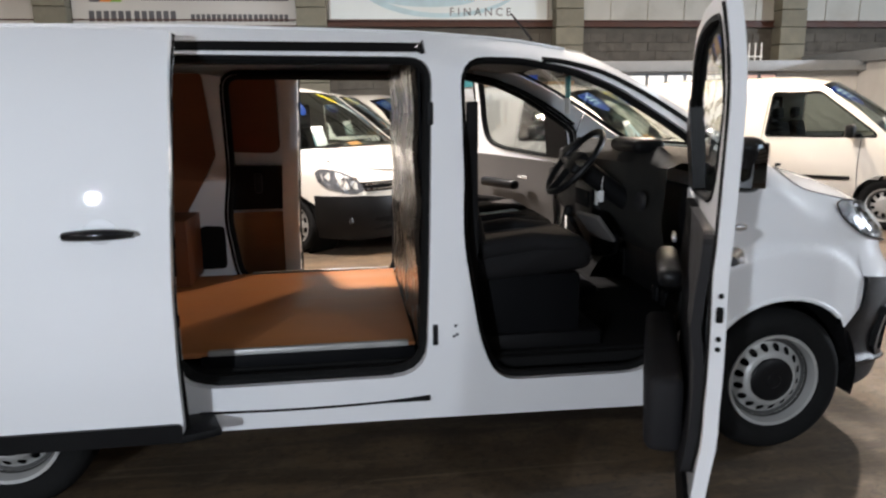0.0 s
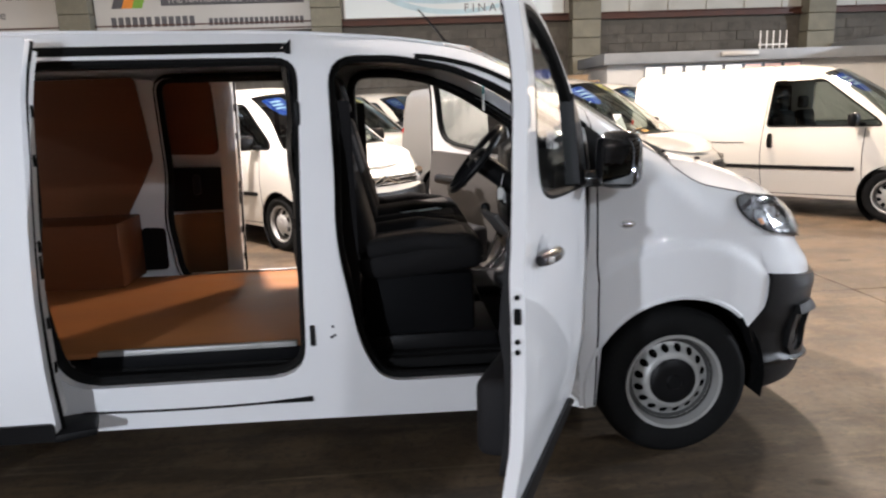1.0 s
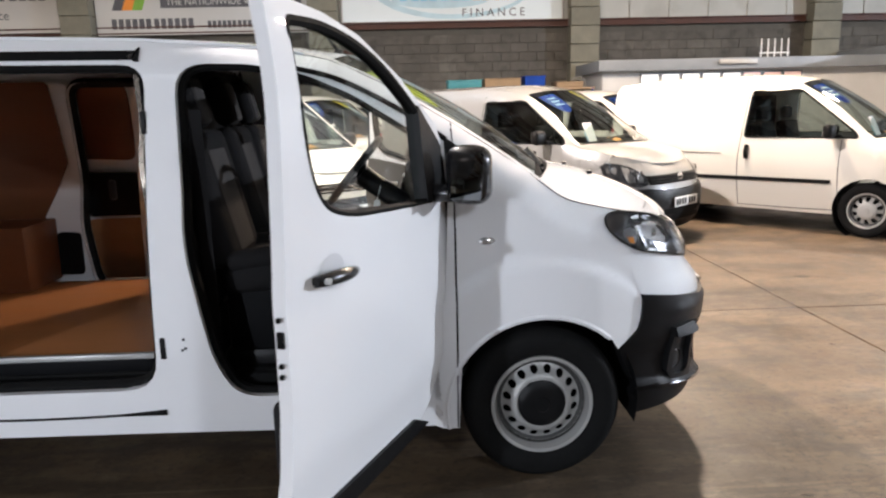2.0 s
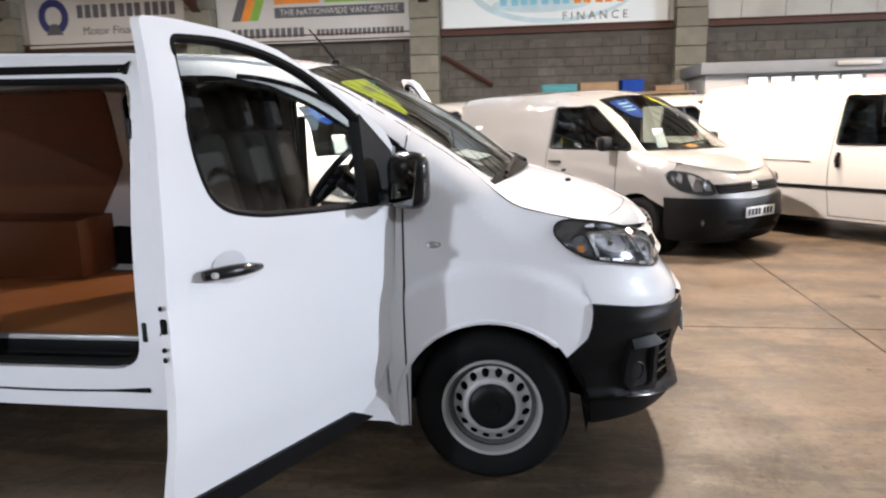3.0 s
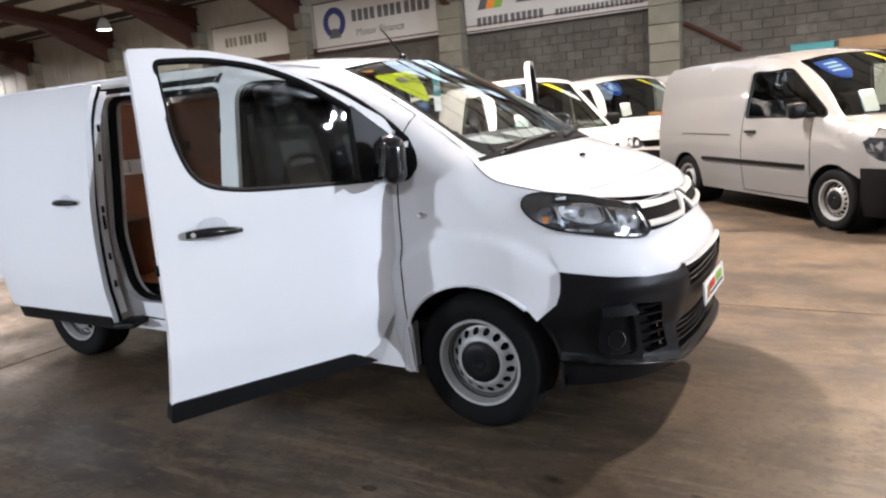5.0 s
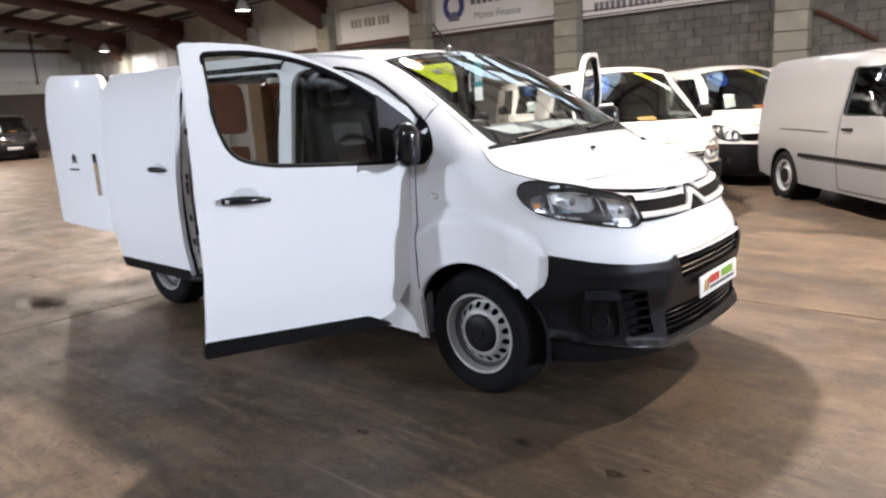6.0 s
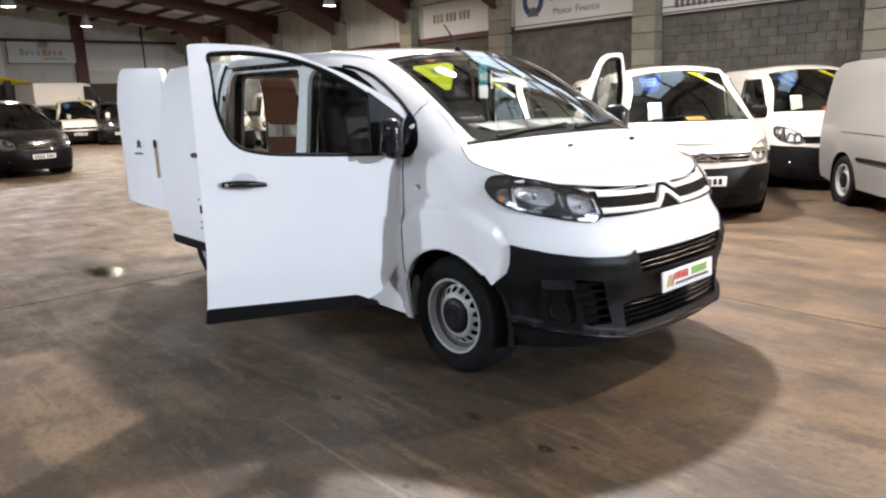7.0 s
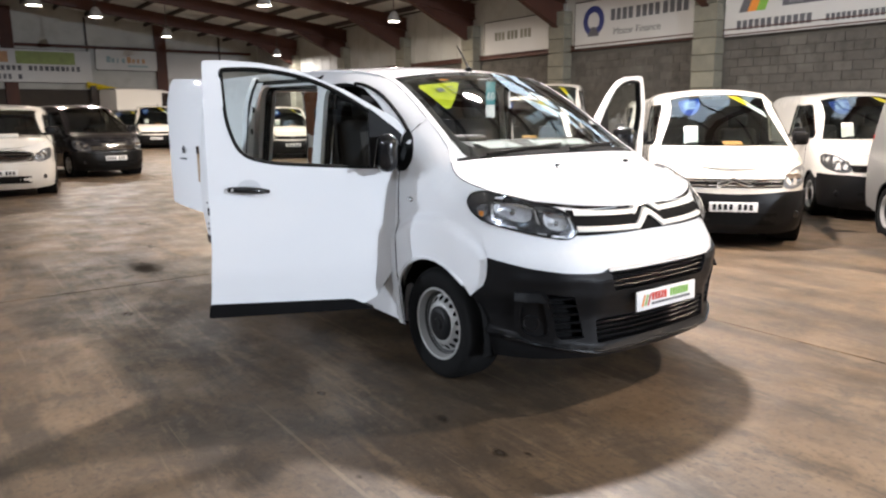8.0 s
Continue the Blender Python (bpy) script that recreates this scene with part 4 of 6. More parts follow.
# finance banner with a pale blue sweep
b1 = banner("finance_banner", -2.2, 3.3, 3.69, 5.3, "pale blue-white finance banner with sweeps and lettering")
on_wall(b1, "print_ground", rect(-2.16, 3.73, 3.26, 5.26), BANNER_BLUE, 0.0002)
on_wall(b1, "sweep", ellipse(0.55, 4.62, 2.05, 0.86), SKYPALE, 0.0004)
on_wall(b1, "sweep", ellipse(0.62, 4.67, 1.95, 0.80), BANNER_BLUE, 0.0006)
on_wall(b1, "sweep", ellipse(0.25, 4.22, 1.2, 0.20), SKYPALE, 0.0008)
bar_words(b1, -0.75, 1.0, 4.20, 0.36, INK_SKY, 4, 3, 0.12)
bar_words(b1, 1.05, 2.3, 4.20, 0.36, INK_ORANGE, 3, 5, 0.12)
letters(b1, "F I N A N C E", 0.27, 1.55, 3.90, INK_GREY)

# dealer's banner with slanted stripes; its name and numbers stay as bars
b2 = banner("dealer_banner", -8.12, -2.98, 3.50, 5.1, "white dealer banner with orange and green blocks")
for k, mm in enumerate((INK_GREY, INK_ORANGE, INK_GREEN)):
    on_wall(b2, "stripe", rect(-7.72 + 0.24 * k, 4.10, -7.48 + 0.24 * k, 5.0, 0.34), mm, 0.001)
on_wall(b2, "colour_block", rect(-6.55, 4.48, -5.35, 5.06), INK_ORANGE, 0.001)
on_wall(b2, "colour_block", rect(-5.22, 4.48, -3.25, 5.06), INK_GREEN, 0.001)
on_wall(b2, "strap", rect(-6.55, 4.14, -3.15, 4.40), INK_GREY, 0.001)
letters(b2, "THE NATIONWIDE VAN CENTRE", 0.21, -4.85, 4.27, BANNER)
bar_words(b2, -7.75, -5.75, 3.66, 0.24, INK_GREY, 2, 7, 0.1)
bar_words(b2, -5.45, -3.15, 3.66, 0.17, INK_GREY, 3, 9, 0.04)

b3 = banner("motor_finance_banner", -13.55, -8.95, 3.60, 5.05, "white motor finance banner with a blue ring")
on_wall(b3, "ring", ellipse(-12.75, 4.42, 0.44, 0.46), INK_NAVY, 0.0005)
on_wall(b3, "ring", ellipse(-12.75, 4.42, 0.24, 0.26), BANNER, 0.001)
on_wall(b3, "ring_foot", [(-13.0, 3.95), (-12.5, 3.95), (-12.66, 4.24), (-12.84, 4.24)], INK_GREY, 0.0015)
bar_words(b3, -12.05, -9.2, 4.36, 0.34, INK_GREY, 3, 11, 0.12)
letters(b3, "Motor Finance", 0.30, -11.05, 4.02, INK_GREY)
b4 = banner("faded_banner", -18.2, -14.7, 3.7, 4.9, "faded pale banner with grey marks")
bar_words(b4, -17.6, -15.6, 4.2, 0.3, PIER, 3, 13)

# banners on the end wall
def end_banner(name, y0, y1, z0, z1, label):
    ob = tagged(part(name, box((WX + 0.30, (y0 + y1) / 2, (z0 + z1) / 2), (0.03, y1 - y0, z1 - z0), 0.004, seg=1), BANNER), label, "banner")
    for z in (z0, z1):
        part("banner_batten", box((WX + 0.15, (y0 + y1) / 2, z), (0.30, y1 - y0, 0.04)), PURLIN, ob)
    return ob


def end_mark(ob, y0, y1, z0, z1, material, name="print_bar"):
    part(name, box((WX + 0.318, (y0 + y1) / 2, (z0 + z1) / 2), (0.004, y1 - y0, z1 - z0)), material, ob)


e1 = end_banner("end_dealer_banner", -2.2, 4.7, 3.35, 5.05, "white dealer banner with orange and green blocks")
end_mark(e1, -1.4, 0.75, 4.35, 4.9, FADED_ORANGE, "colour_block")
end_mark(e1, 1.1, 3.9, 4.3, 4.95, FADED_GREEN, "colour_block")
for z0, z1, ya, yb, n, seed in ((3.95, 4.2, -1.4, 4.2, 22, 3), (3.5, 3.75, -1.6, 1.6, 14, 8)):
    step = (yb - ya) / n
    rl = random.Random(seed)
    for k in range(n):
        if rl.random() > 0.12:
            end_mark(e1, ya + k * step, ya + (k + rl.uniform(0.5, 0.75)) * step, z0, z1, INK_GREY, "letter_bar")
e2 = end_banner("end_finance_banner", 4.95, 8.2, 4.1, 5.2, "white finance banner with grey and orange bars")
for k in range(8):
    end_mark(e2, 5.5 + 0.27 * k, 5.5 + 0.27 * k + (0.21, 0.15, 0.11, 0.16)[k % 4], 4.5, 4.85 if k in (0, 4) else 4.74, FADED_TEAL if k < 4 else FADED_ORANGE, "letter_bar")
end_mark(e2, 6.6, 7.7, 4.28, 4.38, FADED_TEAL)


arm = tagged(empty("loader_arm", pose(WX + 0.8, 0, 0)), "yellow steel loader arm raised on a dark post", "machine")
part("boom", tube([(0, 4.3, 3.25), (0, 6.3, 2.88)], lambda t: 0.16 - 0.05 * t, 4), INK_YELLOW, arm, "yellow boom")
part("mast", box((0, 4.6, 1.6), (0.3, 0.3, 3.2), 0.02), PURLIN, arm, "dark mast")
part("chassis", box((0, 4.8, 0.35), (1.1, 1.6, 0.7), 0.08), PURLIN, arm, "dark chassis")


# ---------------------------------------------------------------- office and store along the wall
office = tagged(empty("office", pose(0, 0, 0)), "white block office with a grey roof edge", "office", kind="structure")
part("office_wall", box((7.0, 13.2, 1.15), (6.6, 2.2, 2.30), 0.01), OFFICE, office, "white painted office wall")
part("roof_edge", box((7.0, 13.1, 2.42), (6.9, 2.5, 0.24), 0.015), OFFICE_TRIM, office, "grey roof edge")
part("office_wall", box((13.6, 11.6, 1.25), (6.6, 5.4, 2.50), 0.01), OFFICE, office, "white painted office wall")
part("roof_edge", box((13.6, 11.5, 2.63), (6.9, 5.7, 0.26), 0.015), OFFICE_TRIM, office, "grey roof edge")
for k in range(8):
    x = 4.75 + 0.46 * k
    wn = part("window_frame", box((x, 12.09, 1.97), (0.44, 0.05, 0.58), 0.006), OFFICE_TRIM, office)
    part("pane", box((x, 12.075, 1.97), (0.37, 0.03, 0.51), 0.0), PANE_LIT if k < 5 else PANE_RED, wn, "bright window pane")
part("wall_light", box((6.6, 11.81, 2.45), (0.85, 0.08, 0.10), 0.02), STEEL, office, "long light fitting")
rack = tagged(empty("rod_rack", pose(8.0, 13.0, 2.54)), "rack of white upright rods on the office roof", "rack")
for k in range(5):
    part("rod", tube([(0.16 * k - 0.32, 0, 0.0), (0.16 * k - 0.32, 0, 0.48)], 0.018, 6), PLATE, rack)
part("cross_rail", box((0, 0, 0.16), (0.72, 0.03, 0.03)), PLATE, rack)
fan = tagged(empty("pedestal_fan", pose(3.25, 12.6, 0)), "silver pedestal fan by the office", "fan")
part("stand", joined(tube([(0, 0, 0.0), (0, 0, 2.0)], 0.025, 8), lathe([(0.0, 0.03), (0.22, 0.02), (0.24, 0.0)], 20, "z")), STEEL, fan)
part("cage", joined(*(lathe([(r + 0.01 * math.cos(a), 0.10 - 0.5 * r + 0.01 * math.sin(a)) for a in np.linspace(0, 2 * math.pi, 6)], 24, "y", (0, -0.1, 2.05)) for r in (0.06, 0.12, 0.18))), STEEL, fan)
part("motor", lathe([(0.0, -0.02), (0.05, 0.0), (0.05, 0.12), (0.0, 0.13)], 16, "y", (0, -0.06, 2.05)), PLASTIC_GREY, fan)
store = tagged(empty("storage_rack", pose(1.6, 12.6, 0)), "steel storage rack against the block wall", "rack")
for x in (-1.4, 1.9):
    for y in (-0.4, 0.4):
        part("upright", box((x, y, 1.0), (0.06, 0.06, 2.0), 0.004), INK_BLUE, store)
for z in (0.15, 1.0, 1.97):
    part("shelf", box((0.25, 0, z), (3.4, 0.9, 0.05), 0.006), CARD, store)
for x, w, h, mm, lb in ((-0.95, 0.75, 0.20, INK_TEAL2, "teal plastic crate"), (-0.1, 0.8, 0.22, CARD, "brown cardboard box"), (0.62, 0.45, 0.26, INK_BLUE, "blue plastic crate"), (1.4, 0.6, 0.12, CARD, "flat cardboard box")):
    bx = tagged(empty("crate", pose(1.6 + x, 12.5, 1.996)), lb + " on the rack", "box")
    part("crate_body", box((0, 0, h / 2), (w, 0.6, h), 0.02), mm, bx)
    part("crate_rim", box((0, 0, h - 0.01), (w + 0.03, 0.63, 0.03), 0.008), mm, bx)


# ---------------------------------------------------------------- marks on the floor
def blot(x, y, rx, ry, seed, material, z=0.003, name="oil_stain", label="dark oil stain on the concrete"):
    rnd = random.Random(seed)
    ph = [rnd.random() * 6.28 for _ in range(5)]
    pts = []
    for i in range(40):
        a = 2 * math.pi * i / 40
        k = 1 + sum(0.16 / (j + 1) ** 0.5 * math.sin((j + 2) * a + ph[j]) for j in range(5))
        pts.append((x + rx * k * math.cos(a), y + ry * k * math.sin(a), z))
    tagged(part(name, (pts, [tuple(range(40))]), material), label, "stain", "floor stains", "structure")


rnd = random.Random(4)
for x, y, a, b in ((0.96, -1.26, 0.07, 0.035), (1.05, -1.16, 0.05, 0.02), (0.49, -1.25, 0.10, 0.05), (-4.35, -1.55, 0.44, 0.2), (-0.2, -1.6, 0.05, 0.03), (-5.6, -1.2, 0.20, 0.06), (-7.5, -0.8, 0.3, 0.08),
                   (0.75, -1.9, 0.04, 0.03), (2.2, 0.6, 0.05, 0.04), (-9.2, 0.8, 0.35, 0.07), (1.7, -1.5, 0.04, 0.03), (-6.6, -2.6, 0.16, 0.05), (3.0, 2.4, 0.12, 0.06), (-2.6, -2.1, 0.08, 0.05)):
    blot(x, y, a, b, rnd.randint(0, 999), PUDDLE if a > 0.33 and x > -5 else STAIN)


# ---------------------------------------------------------------- the white van in the middle
TOP = [(-4.12, 1.88), (-3.9, 1.90), (-2.5, 1.90), (-1.57, 1.875), (-1.15, 1.845), (-0.845, 1.795), (-0.6, 1.675), (-0.35, 1.525), (-0.15, 1.395), (0.0, 1.293),
       (0.035, 1.24), (0.09, 1.205), (0.26, 1.165), (0.42, 1.13), (0.5, 1.10), (0.9, 1.06)]
HERO = Shell([(0.15, 0.87), (0.25, 0.90), (0.4, 0.922), (0.52, 0.936), (0.61, 0.953), (0.70, 0.952), (0.8, 0.957), (1.0, 0.957), (1.15, 0.952), (1.3, 0.937), (1.6, 0.905), (1.8, 0.875), (1.95, 0.85)],
             [(0.15, 0.77), (0.24, 0.83), (0.31, 0.858), (0.4, 0.85), (0.5, 0.858), (0.6, 0.88), (0.7, 0.878), (0.79, 0.865), (0.84, 0.82), (0.89, 0.785), (0.95, 0.775), (1.0, 0.765), (1.06, 0.75), (1.2, 0.72)],
             TOP, [(-4.1, 0.06), (-1.4, 0.08), (-0.845, 0.17), (-0.4, 0.13), (0, 0.10), (0.3, 0.08), (0.5, 0.06)], flare=0.67)
van = tagged(empty("panel_van"), "white panel van with doors standing open and black bumper", "van")

WB = -3.275
# body side: sill, pillars, roof rail and rear quarter, pierced by the cab door and the load door
def side_frame():
    out = [(-0.36, 0.245), (-0.36, 1.20)]
    out += [(-0.36, HERO.top(-0.36) - 0.003)]
    out += [(x, HERO.top(x) - 0.003) for x in np.linspace(-0.42, -4.05, 50)]
    out += [(-4.10, 1.80), (-4.11, 1.2), (-4.11, 0.5), (-4.09, 0.33), (-3.75, 0.31)]
    out += list(reversed(arch(WB, 0.335, 0.40, 0.30)))
    out += [(-2.8, 0.275), (-1.6, 0.265)]
    return out


CAB_HOLE = rounded([(-0.385, 1.24), (-0.40, 1.42), (-0.55, 1.52), (-0.748, 1.645), (-0.937, 1.728), (-1.156, 1.772), (-1.43, 1.778, 0.12), (-1.425, 1.3), (-1.435, 1.05, 0.2), (-1.36, 0.60, 0.25), (-1.28, 0.425, 0.15), (-0.62, 0.42, 0.1), (-0.47, 0.58), (-0.40, 0.92)], 0.05)
LOAD_HOLE = rounded([(-1.54, 1.775, 0.10), (-2.62, 1.79, 0.10), (-2.62, 1.2), (-2.66, 0.9), (-2.60, 0.47, 0.15), (-1.59, 0.47, 0.15), (-1.57, 1.0)], 0.08)


def deep(shell, hole, d0, d1):
    """The flange of an opening, turned inward."""
    rows = [[shell.side(p[0], p[1], d) for p in hole + hole[:1]] for d in np.linspace(d0, d1, 3)]
    return loft(rows)


# Pale, barely metallic: the bowls' bright reflections are put in the colour.
BOWL = mat("bright_bowl_chrome", (0.90, 0.91, 0.94), 0.16, metal=0.25, var=0.35, scale=24, rvar=0.1)
LAMP_BODY = mat("dark_chrome", (0.15, 0.15, 0.16), 0.12, metal=0.85, var=0.6, scale=30, rvar=0.08)
MIRROR = mat("mirror_glass", (0.22, 0.23, 0.24), 0.03, metal=1.0, var=0.02, rvar=0.01)
PLASTIC_GLOSS = mat("gloss_black_plastic", (0.010, 0.010, 0.011), 0.2, var=0.2, coat=0.3)
PLASTIC_BLUE = mat("blue_black_plastic", (0.006, 0.0062, 0.007), 0.55, var=0.15, bump=0.1, bscale=300, spec=0.06)
# Darker white for the shaded hollow behind the handles, laid on flat.
RECESS_SHADE = mat("recess_shade_paint", (0.66, 0.665, 0.68), 0.35, var=0.04, coat=0.5)
JAMB = mat("jamb_paint", (0.74, 0.73, 0.72), 0.4, var=0.1)
TAN = mat("tan_trim", (0.40, 0.275, 0.155), 0.6, var=0.12, scale=6)
DASH = mat("dash_plastic", (0.020, 0.0195, 0.018), 0.65, spec=0.2, var=0.12, bump=0.2, bscale=250)
PAPER = mat("paper", (0.24, 0.27, 0.26), 0.7, var=0.06)
CHROME_SOFT = mat("satin_chrome", (0.80, 0.80, 0.81), 0.22, metal=0.75, var=0.08, scale=20)
BAR = mat("satin_silver", (0.80, 0.785, 0.74), 0.32, metal=0.1, var=0.01, scale=3)


def liner(cx, cz, r, y0, y1):
    """The upper half of a wheel arch, with its back wall."""
    rows = [[(cx + q * math.cos(a), -y, cz + q * math.sin(a)) for a in np.linspace(radians(-14), radians(194), 30)] for q, y in ((r, y0), (r, y1), (0.12, y1))]
    return loft(rows)


def smooth_pairs(pts):
    return [(p[0], p[1]) for p in smooth_line([Vector((*q, 0)) for q in pts], 5)]


for s in (1, -1):
    fl = (lambda q: q) if s > 0 else flipped
    sf = part("body_side", fl(joined(sheet(side_frame(), lambda u, v, d: HERO.side(u, v, d), [CAB_HOLE, LOAD_HOLE], step=0.032, thick=0.004), deep(HERO, CAB_HOLE, 0.0, 0.09), deep(HERO, LOAD_HOLE, 0.0, 0.13))), PAINT, van, "white side frame with pillars and sill")
    part("door_seal", fl(tube([HERO.side(p[0], p[1], 0.055) for p in CAB_HOLE], 0.026, 8, closed=True)), RUBBER, sf, "black rubber door seal")
    part("door_seal", fl(tube([HERO.side(p[0], p[1], 0.07) for p in LOAD_HOLE], 0.030, 8, closed=True)), RUBBER, sf, "black rubber door seal")
    part("pillar_seal", fl(tube([HERO.side(x, z, -0.003) for x, z in smooth_pairs([(-0.385, 1.46), (-0.50, 1.54), (-0.66, 1.635), (-0.82, 1.71), (-0.98, 1.752), (-1.08, 1.765)])], 0.013, 6)), RUBBER, sf, "black seal along the screen pillar")
    # wing
    wing = [(-0.355, 0.245)] + [(-0.355, HERO.top(-0.36) - 0.003)] + [(x, HERO.top(x) - 0.003) for x in np.linspace(-0.3, 0.43, 24)] + [(0.43, 0.79), (0.415, 0.66), (0.318, 0.574)]
    wing += [p for p in arch(0, 0.335, 0.405, 0.245, 18) if p[0] < 0.31 and not (p[0] > 0.2 and p[1] < 0.5)]
    part("wing", fl(sheet(wing, lambda u, v, d: HERO.side(u, v, d), step=0.02, thick=0.006)), PAINT, van, "white front wing")
    for ax in (0, WB):
        wheel(van, ax, -0.915 * s, 0.335, 0.338, 0.215, 0.215, "steel", s)
        part("wheel_arch", fl(liner(ax, 0.335, 0.415, 0.91, 0.50)), DARK, van, "dark wheel arch liner")

ROOF = dense([(-4.1, -4.1, 1.92), (-3.6, -3.6, 1.945), (-2.5, -2.5, 1.945), (-1.57, -1.55, 1.92), (-1.15, -1.10, 1.89), (-0.845, -0.78, 1.845)])
part("roof", top_loft(HERO, ROOF), PAINT, van, "white roof skin")
SCREEN = dense([(-0.845, -0.78, 1.845), (-0.4, -0.28, 1.595), (0.0, 0.13, 1.315)])
ws = part("windscreen", top_loft(HERO, SCREEN, margin=0.03), GLASS, van, "clear windscreen with stickers")
ws.visible_shadow = False
for strip_mesh in top_loft_edge(HERO, SCREEN, 0.032):
    part("pillar", strip_mesh, PAINT, van, "white windscreen pillar")


def border(v0, v1, q0, q1, n=16):
    return loft([[screen_point(HERO, SCREEN, v, q, 0.003) for q in np.linspace(q0, q1, n)] for v in np.linspace(v0, v1, n)])


# black printed edge inside the glass
for name, a in (("screen_border", (-1.0, -0.945, 0.0, 1.0)), ("screen_border", (0.945, 1.0, 0.0, 1.0)), ("screen_border", (-0.945, 0.945, 0.0, 0.045)), ("screen_border", (-0.945, 0.945, 0.91, 1.0))):
    part(name, border(*a), DARK, ws, "black printed glass edge")
for s in (1, -1):
    corner = [screen_point(HERO, SCREEN, s * v, q, 0.003) for v, q in ((0.946, 0.72), (0.925, 0.82), (0.86, 0.885), (0.74, 0.909), (0.946, 0.909))]
    part("screen_border", (corner, [(0, 1, 2, 3, 4)]), DARK, ws)
for s in (1, -1):
    cor = [(1.0, 0.80), (0.985, 0.89), (0.95, 0.955), (0.88, 0.995), (0.80, 1.0), (1.0, 1.0)]
    cor = [screen_point(HERO, SCREEN, s * v, q, -0.003) for v, q in cor]
    part("pillar_foot", (cor, [(5, k, k + 1) for k in range(4)]), PAINT, van, "white pillar foot beside the glass")
BONNET = dense([(0.0, 0.13, 1.313), (0.09, 0.31, 1.268), (0.26, 0.51, 1.203), (0.42, 0.655, 1.132), (0.47, 0.715, 1.088), (0.487, 0.748, 1.050)])
part("bonnet", top_loft(HERO, BONNET, lift=0.002), PAINT, van, "white bonnet")
part("bonnet_seam", tube(top_rows(HERO, [(0.436, 0.625, 1.150)], 40, 0.004)[0][3:38], 0.0015, 5), INK_GREY, van)


def fx(x, z):
    return (HERO.turn_x(x, z), z)


def fy(y, z):
    return (HERO.turn_y(y, z), z)


def both(pts):
    """A right-hand outline and its mirror image, as one closed loop."""
    return pts + [(180 - a, z) for a, z in reversed(pts) if abs(a - 90) > 0.5]


HEADLIGHT = soft_loop([(18.4, 1.10), (19.6, 1.135), (24, 1.147), (31, 1.139), (41.5, 1.119), (50.5, 1.090), (57.5, 1.070), (63, 1.040), (64.6, 0.985), (66, 0.942), (64.5, 0.920), (61, 0.904),
                       (54, 0.920), (45, 0.944), (35, 0.968), (27, 0.990), (22, 1.030), (19.4, 1.068)])
GRILLE = both([(62.5, 0.925), (62.7, 1.052), (72, 1.046), (83, 1.043), (90, 1.07)]) + [(112, 0.918), (98, 0.915), (90, 0.915), (82, 0.915), (68, 0.918)]
nose = both([(25.4, 0.797), (25.6, 1.112), (45, 1.098), (55, 1.075), (70, 1.05), (90, 1.047)])
nose = nose + list(reversed(both([(40.4, 0.762), (56, 0.735), (69.5, 0.725), (71.5, 0.730), (73.5, 0.743), (90, 0.748)])))
BOWL1 = soft_loop([(31, 1.092), (45, 1.085), (48, 1.05), (46.5, 0.995), (38, 1.0), (30, 1.045)])
BOWL2 = soft_loop([(53, 1.05), (60.5, 1.03), (62.3, 0.985), (60, 0.945), (54, 0.958), (52, 1.0)])
mirrored = lambda pts: [(180 - a, z) for a, z in pts]
part("front_panel", sheet(nose, lambda u, v, d: HERO.front(u, v, d), [BOWL1, BOWL2, mirrored(BOWL1), mirrored(BOWL2)], step=3, vstep=0.04), PAINT, van, "white front panel")

# bumper with its three intakes and two fog pods
bump = both([(HERO.turn_x(0.42, 0.25), 0.25), (HERO.turn_x(0.402, 0.34), 0.34), (HERO.turn_x(0.395, 0.42), 0.42), fx(0.322, 0.578), fx(0.40, 0.645), fx(0.42, 0.70), (25.4, 0.80), (40.4, 0.765), (56, 0.738), (65, 0.73), (69.5, 0.728), (71.5, 0.733), (73.5, 0.746)])
bump = bump + [fy(0.52, 0.262), fy(0.0, 0.258), fy(-0.52, 0.262)]
UPPER = both([(75.8, 0.628), (74.6, 0.672), (73.8, 0.738)])
LOWER = both([(69.6, 0.345), (69.0, 0.468), (72, 0.478)])
SIDE = [(48.6, 0.632), (59.5, 0.612), (62.3, 0.505), (64.3, 0.378), (55, 0.372), (53.0, 0.39), (51.2, 0.545)]
chin = lerp_table([(20, 0.40), (38.6, 0.368), (51.3, 0.342), (69.8, 0.300), (90, 0.312)])


def chin_z(u):
    """Height of the lip along the bumper's foot."""
    return chin(min(u, 180 - u))


def bumper_surf(u, v, d=0.0):
    lip = 0.022 * math.exp(-((v - chin_z(u)) / 0.016) ** 2)
    crease = 0.010 * math.exp(-((min(u, 180 - u) - 69.5) / 4.5) ** 2) * min(max((0.725 - v) / 0.06, 0), 1)
    brow = 0.008 * math.exp(-((v - 0.70) / 0.03) ** 2) * min(max((min(u, 180 - u) - 32) / 8, 0), 1)
    return HERO.front(u, v, d - 0.014 - lip - crease - brow + 0.012 * math.exp(-((v - 0.50) / 0.08) ** 2))


bumper = part("bumper", sheet(bump, bumper_surf, [UPPER, LOWER, SIDE, mirrored(SIDE)], step=1.8, vstep=0.014, thick=0.035), PLASTIC, van, "black textured front bumper")
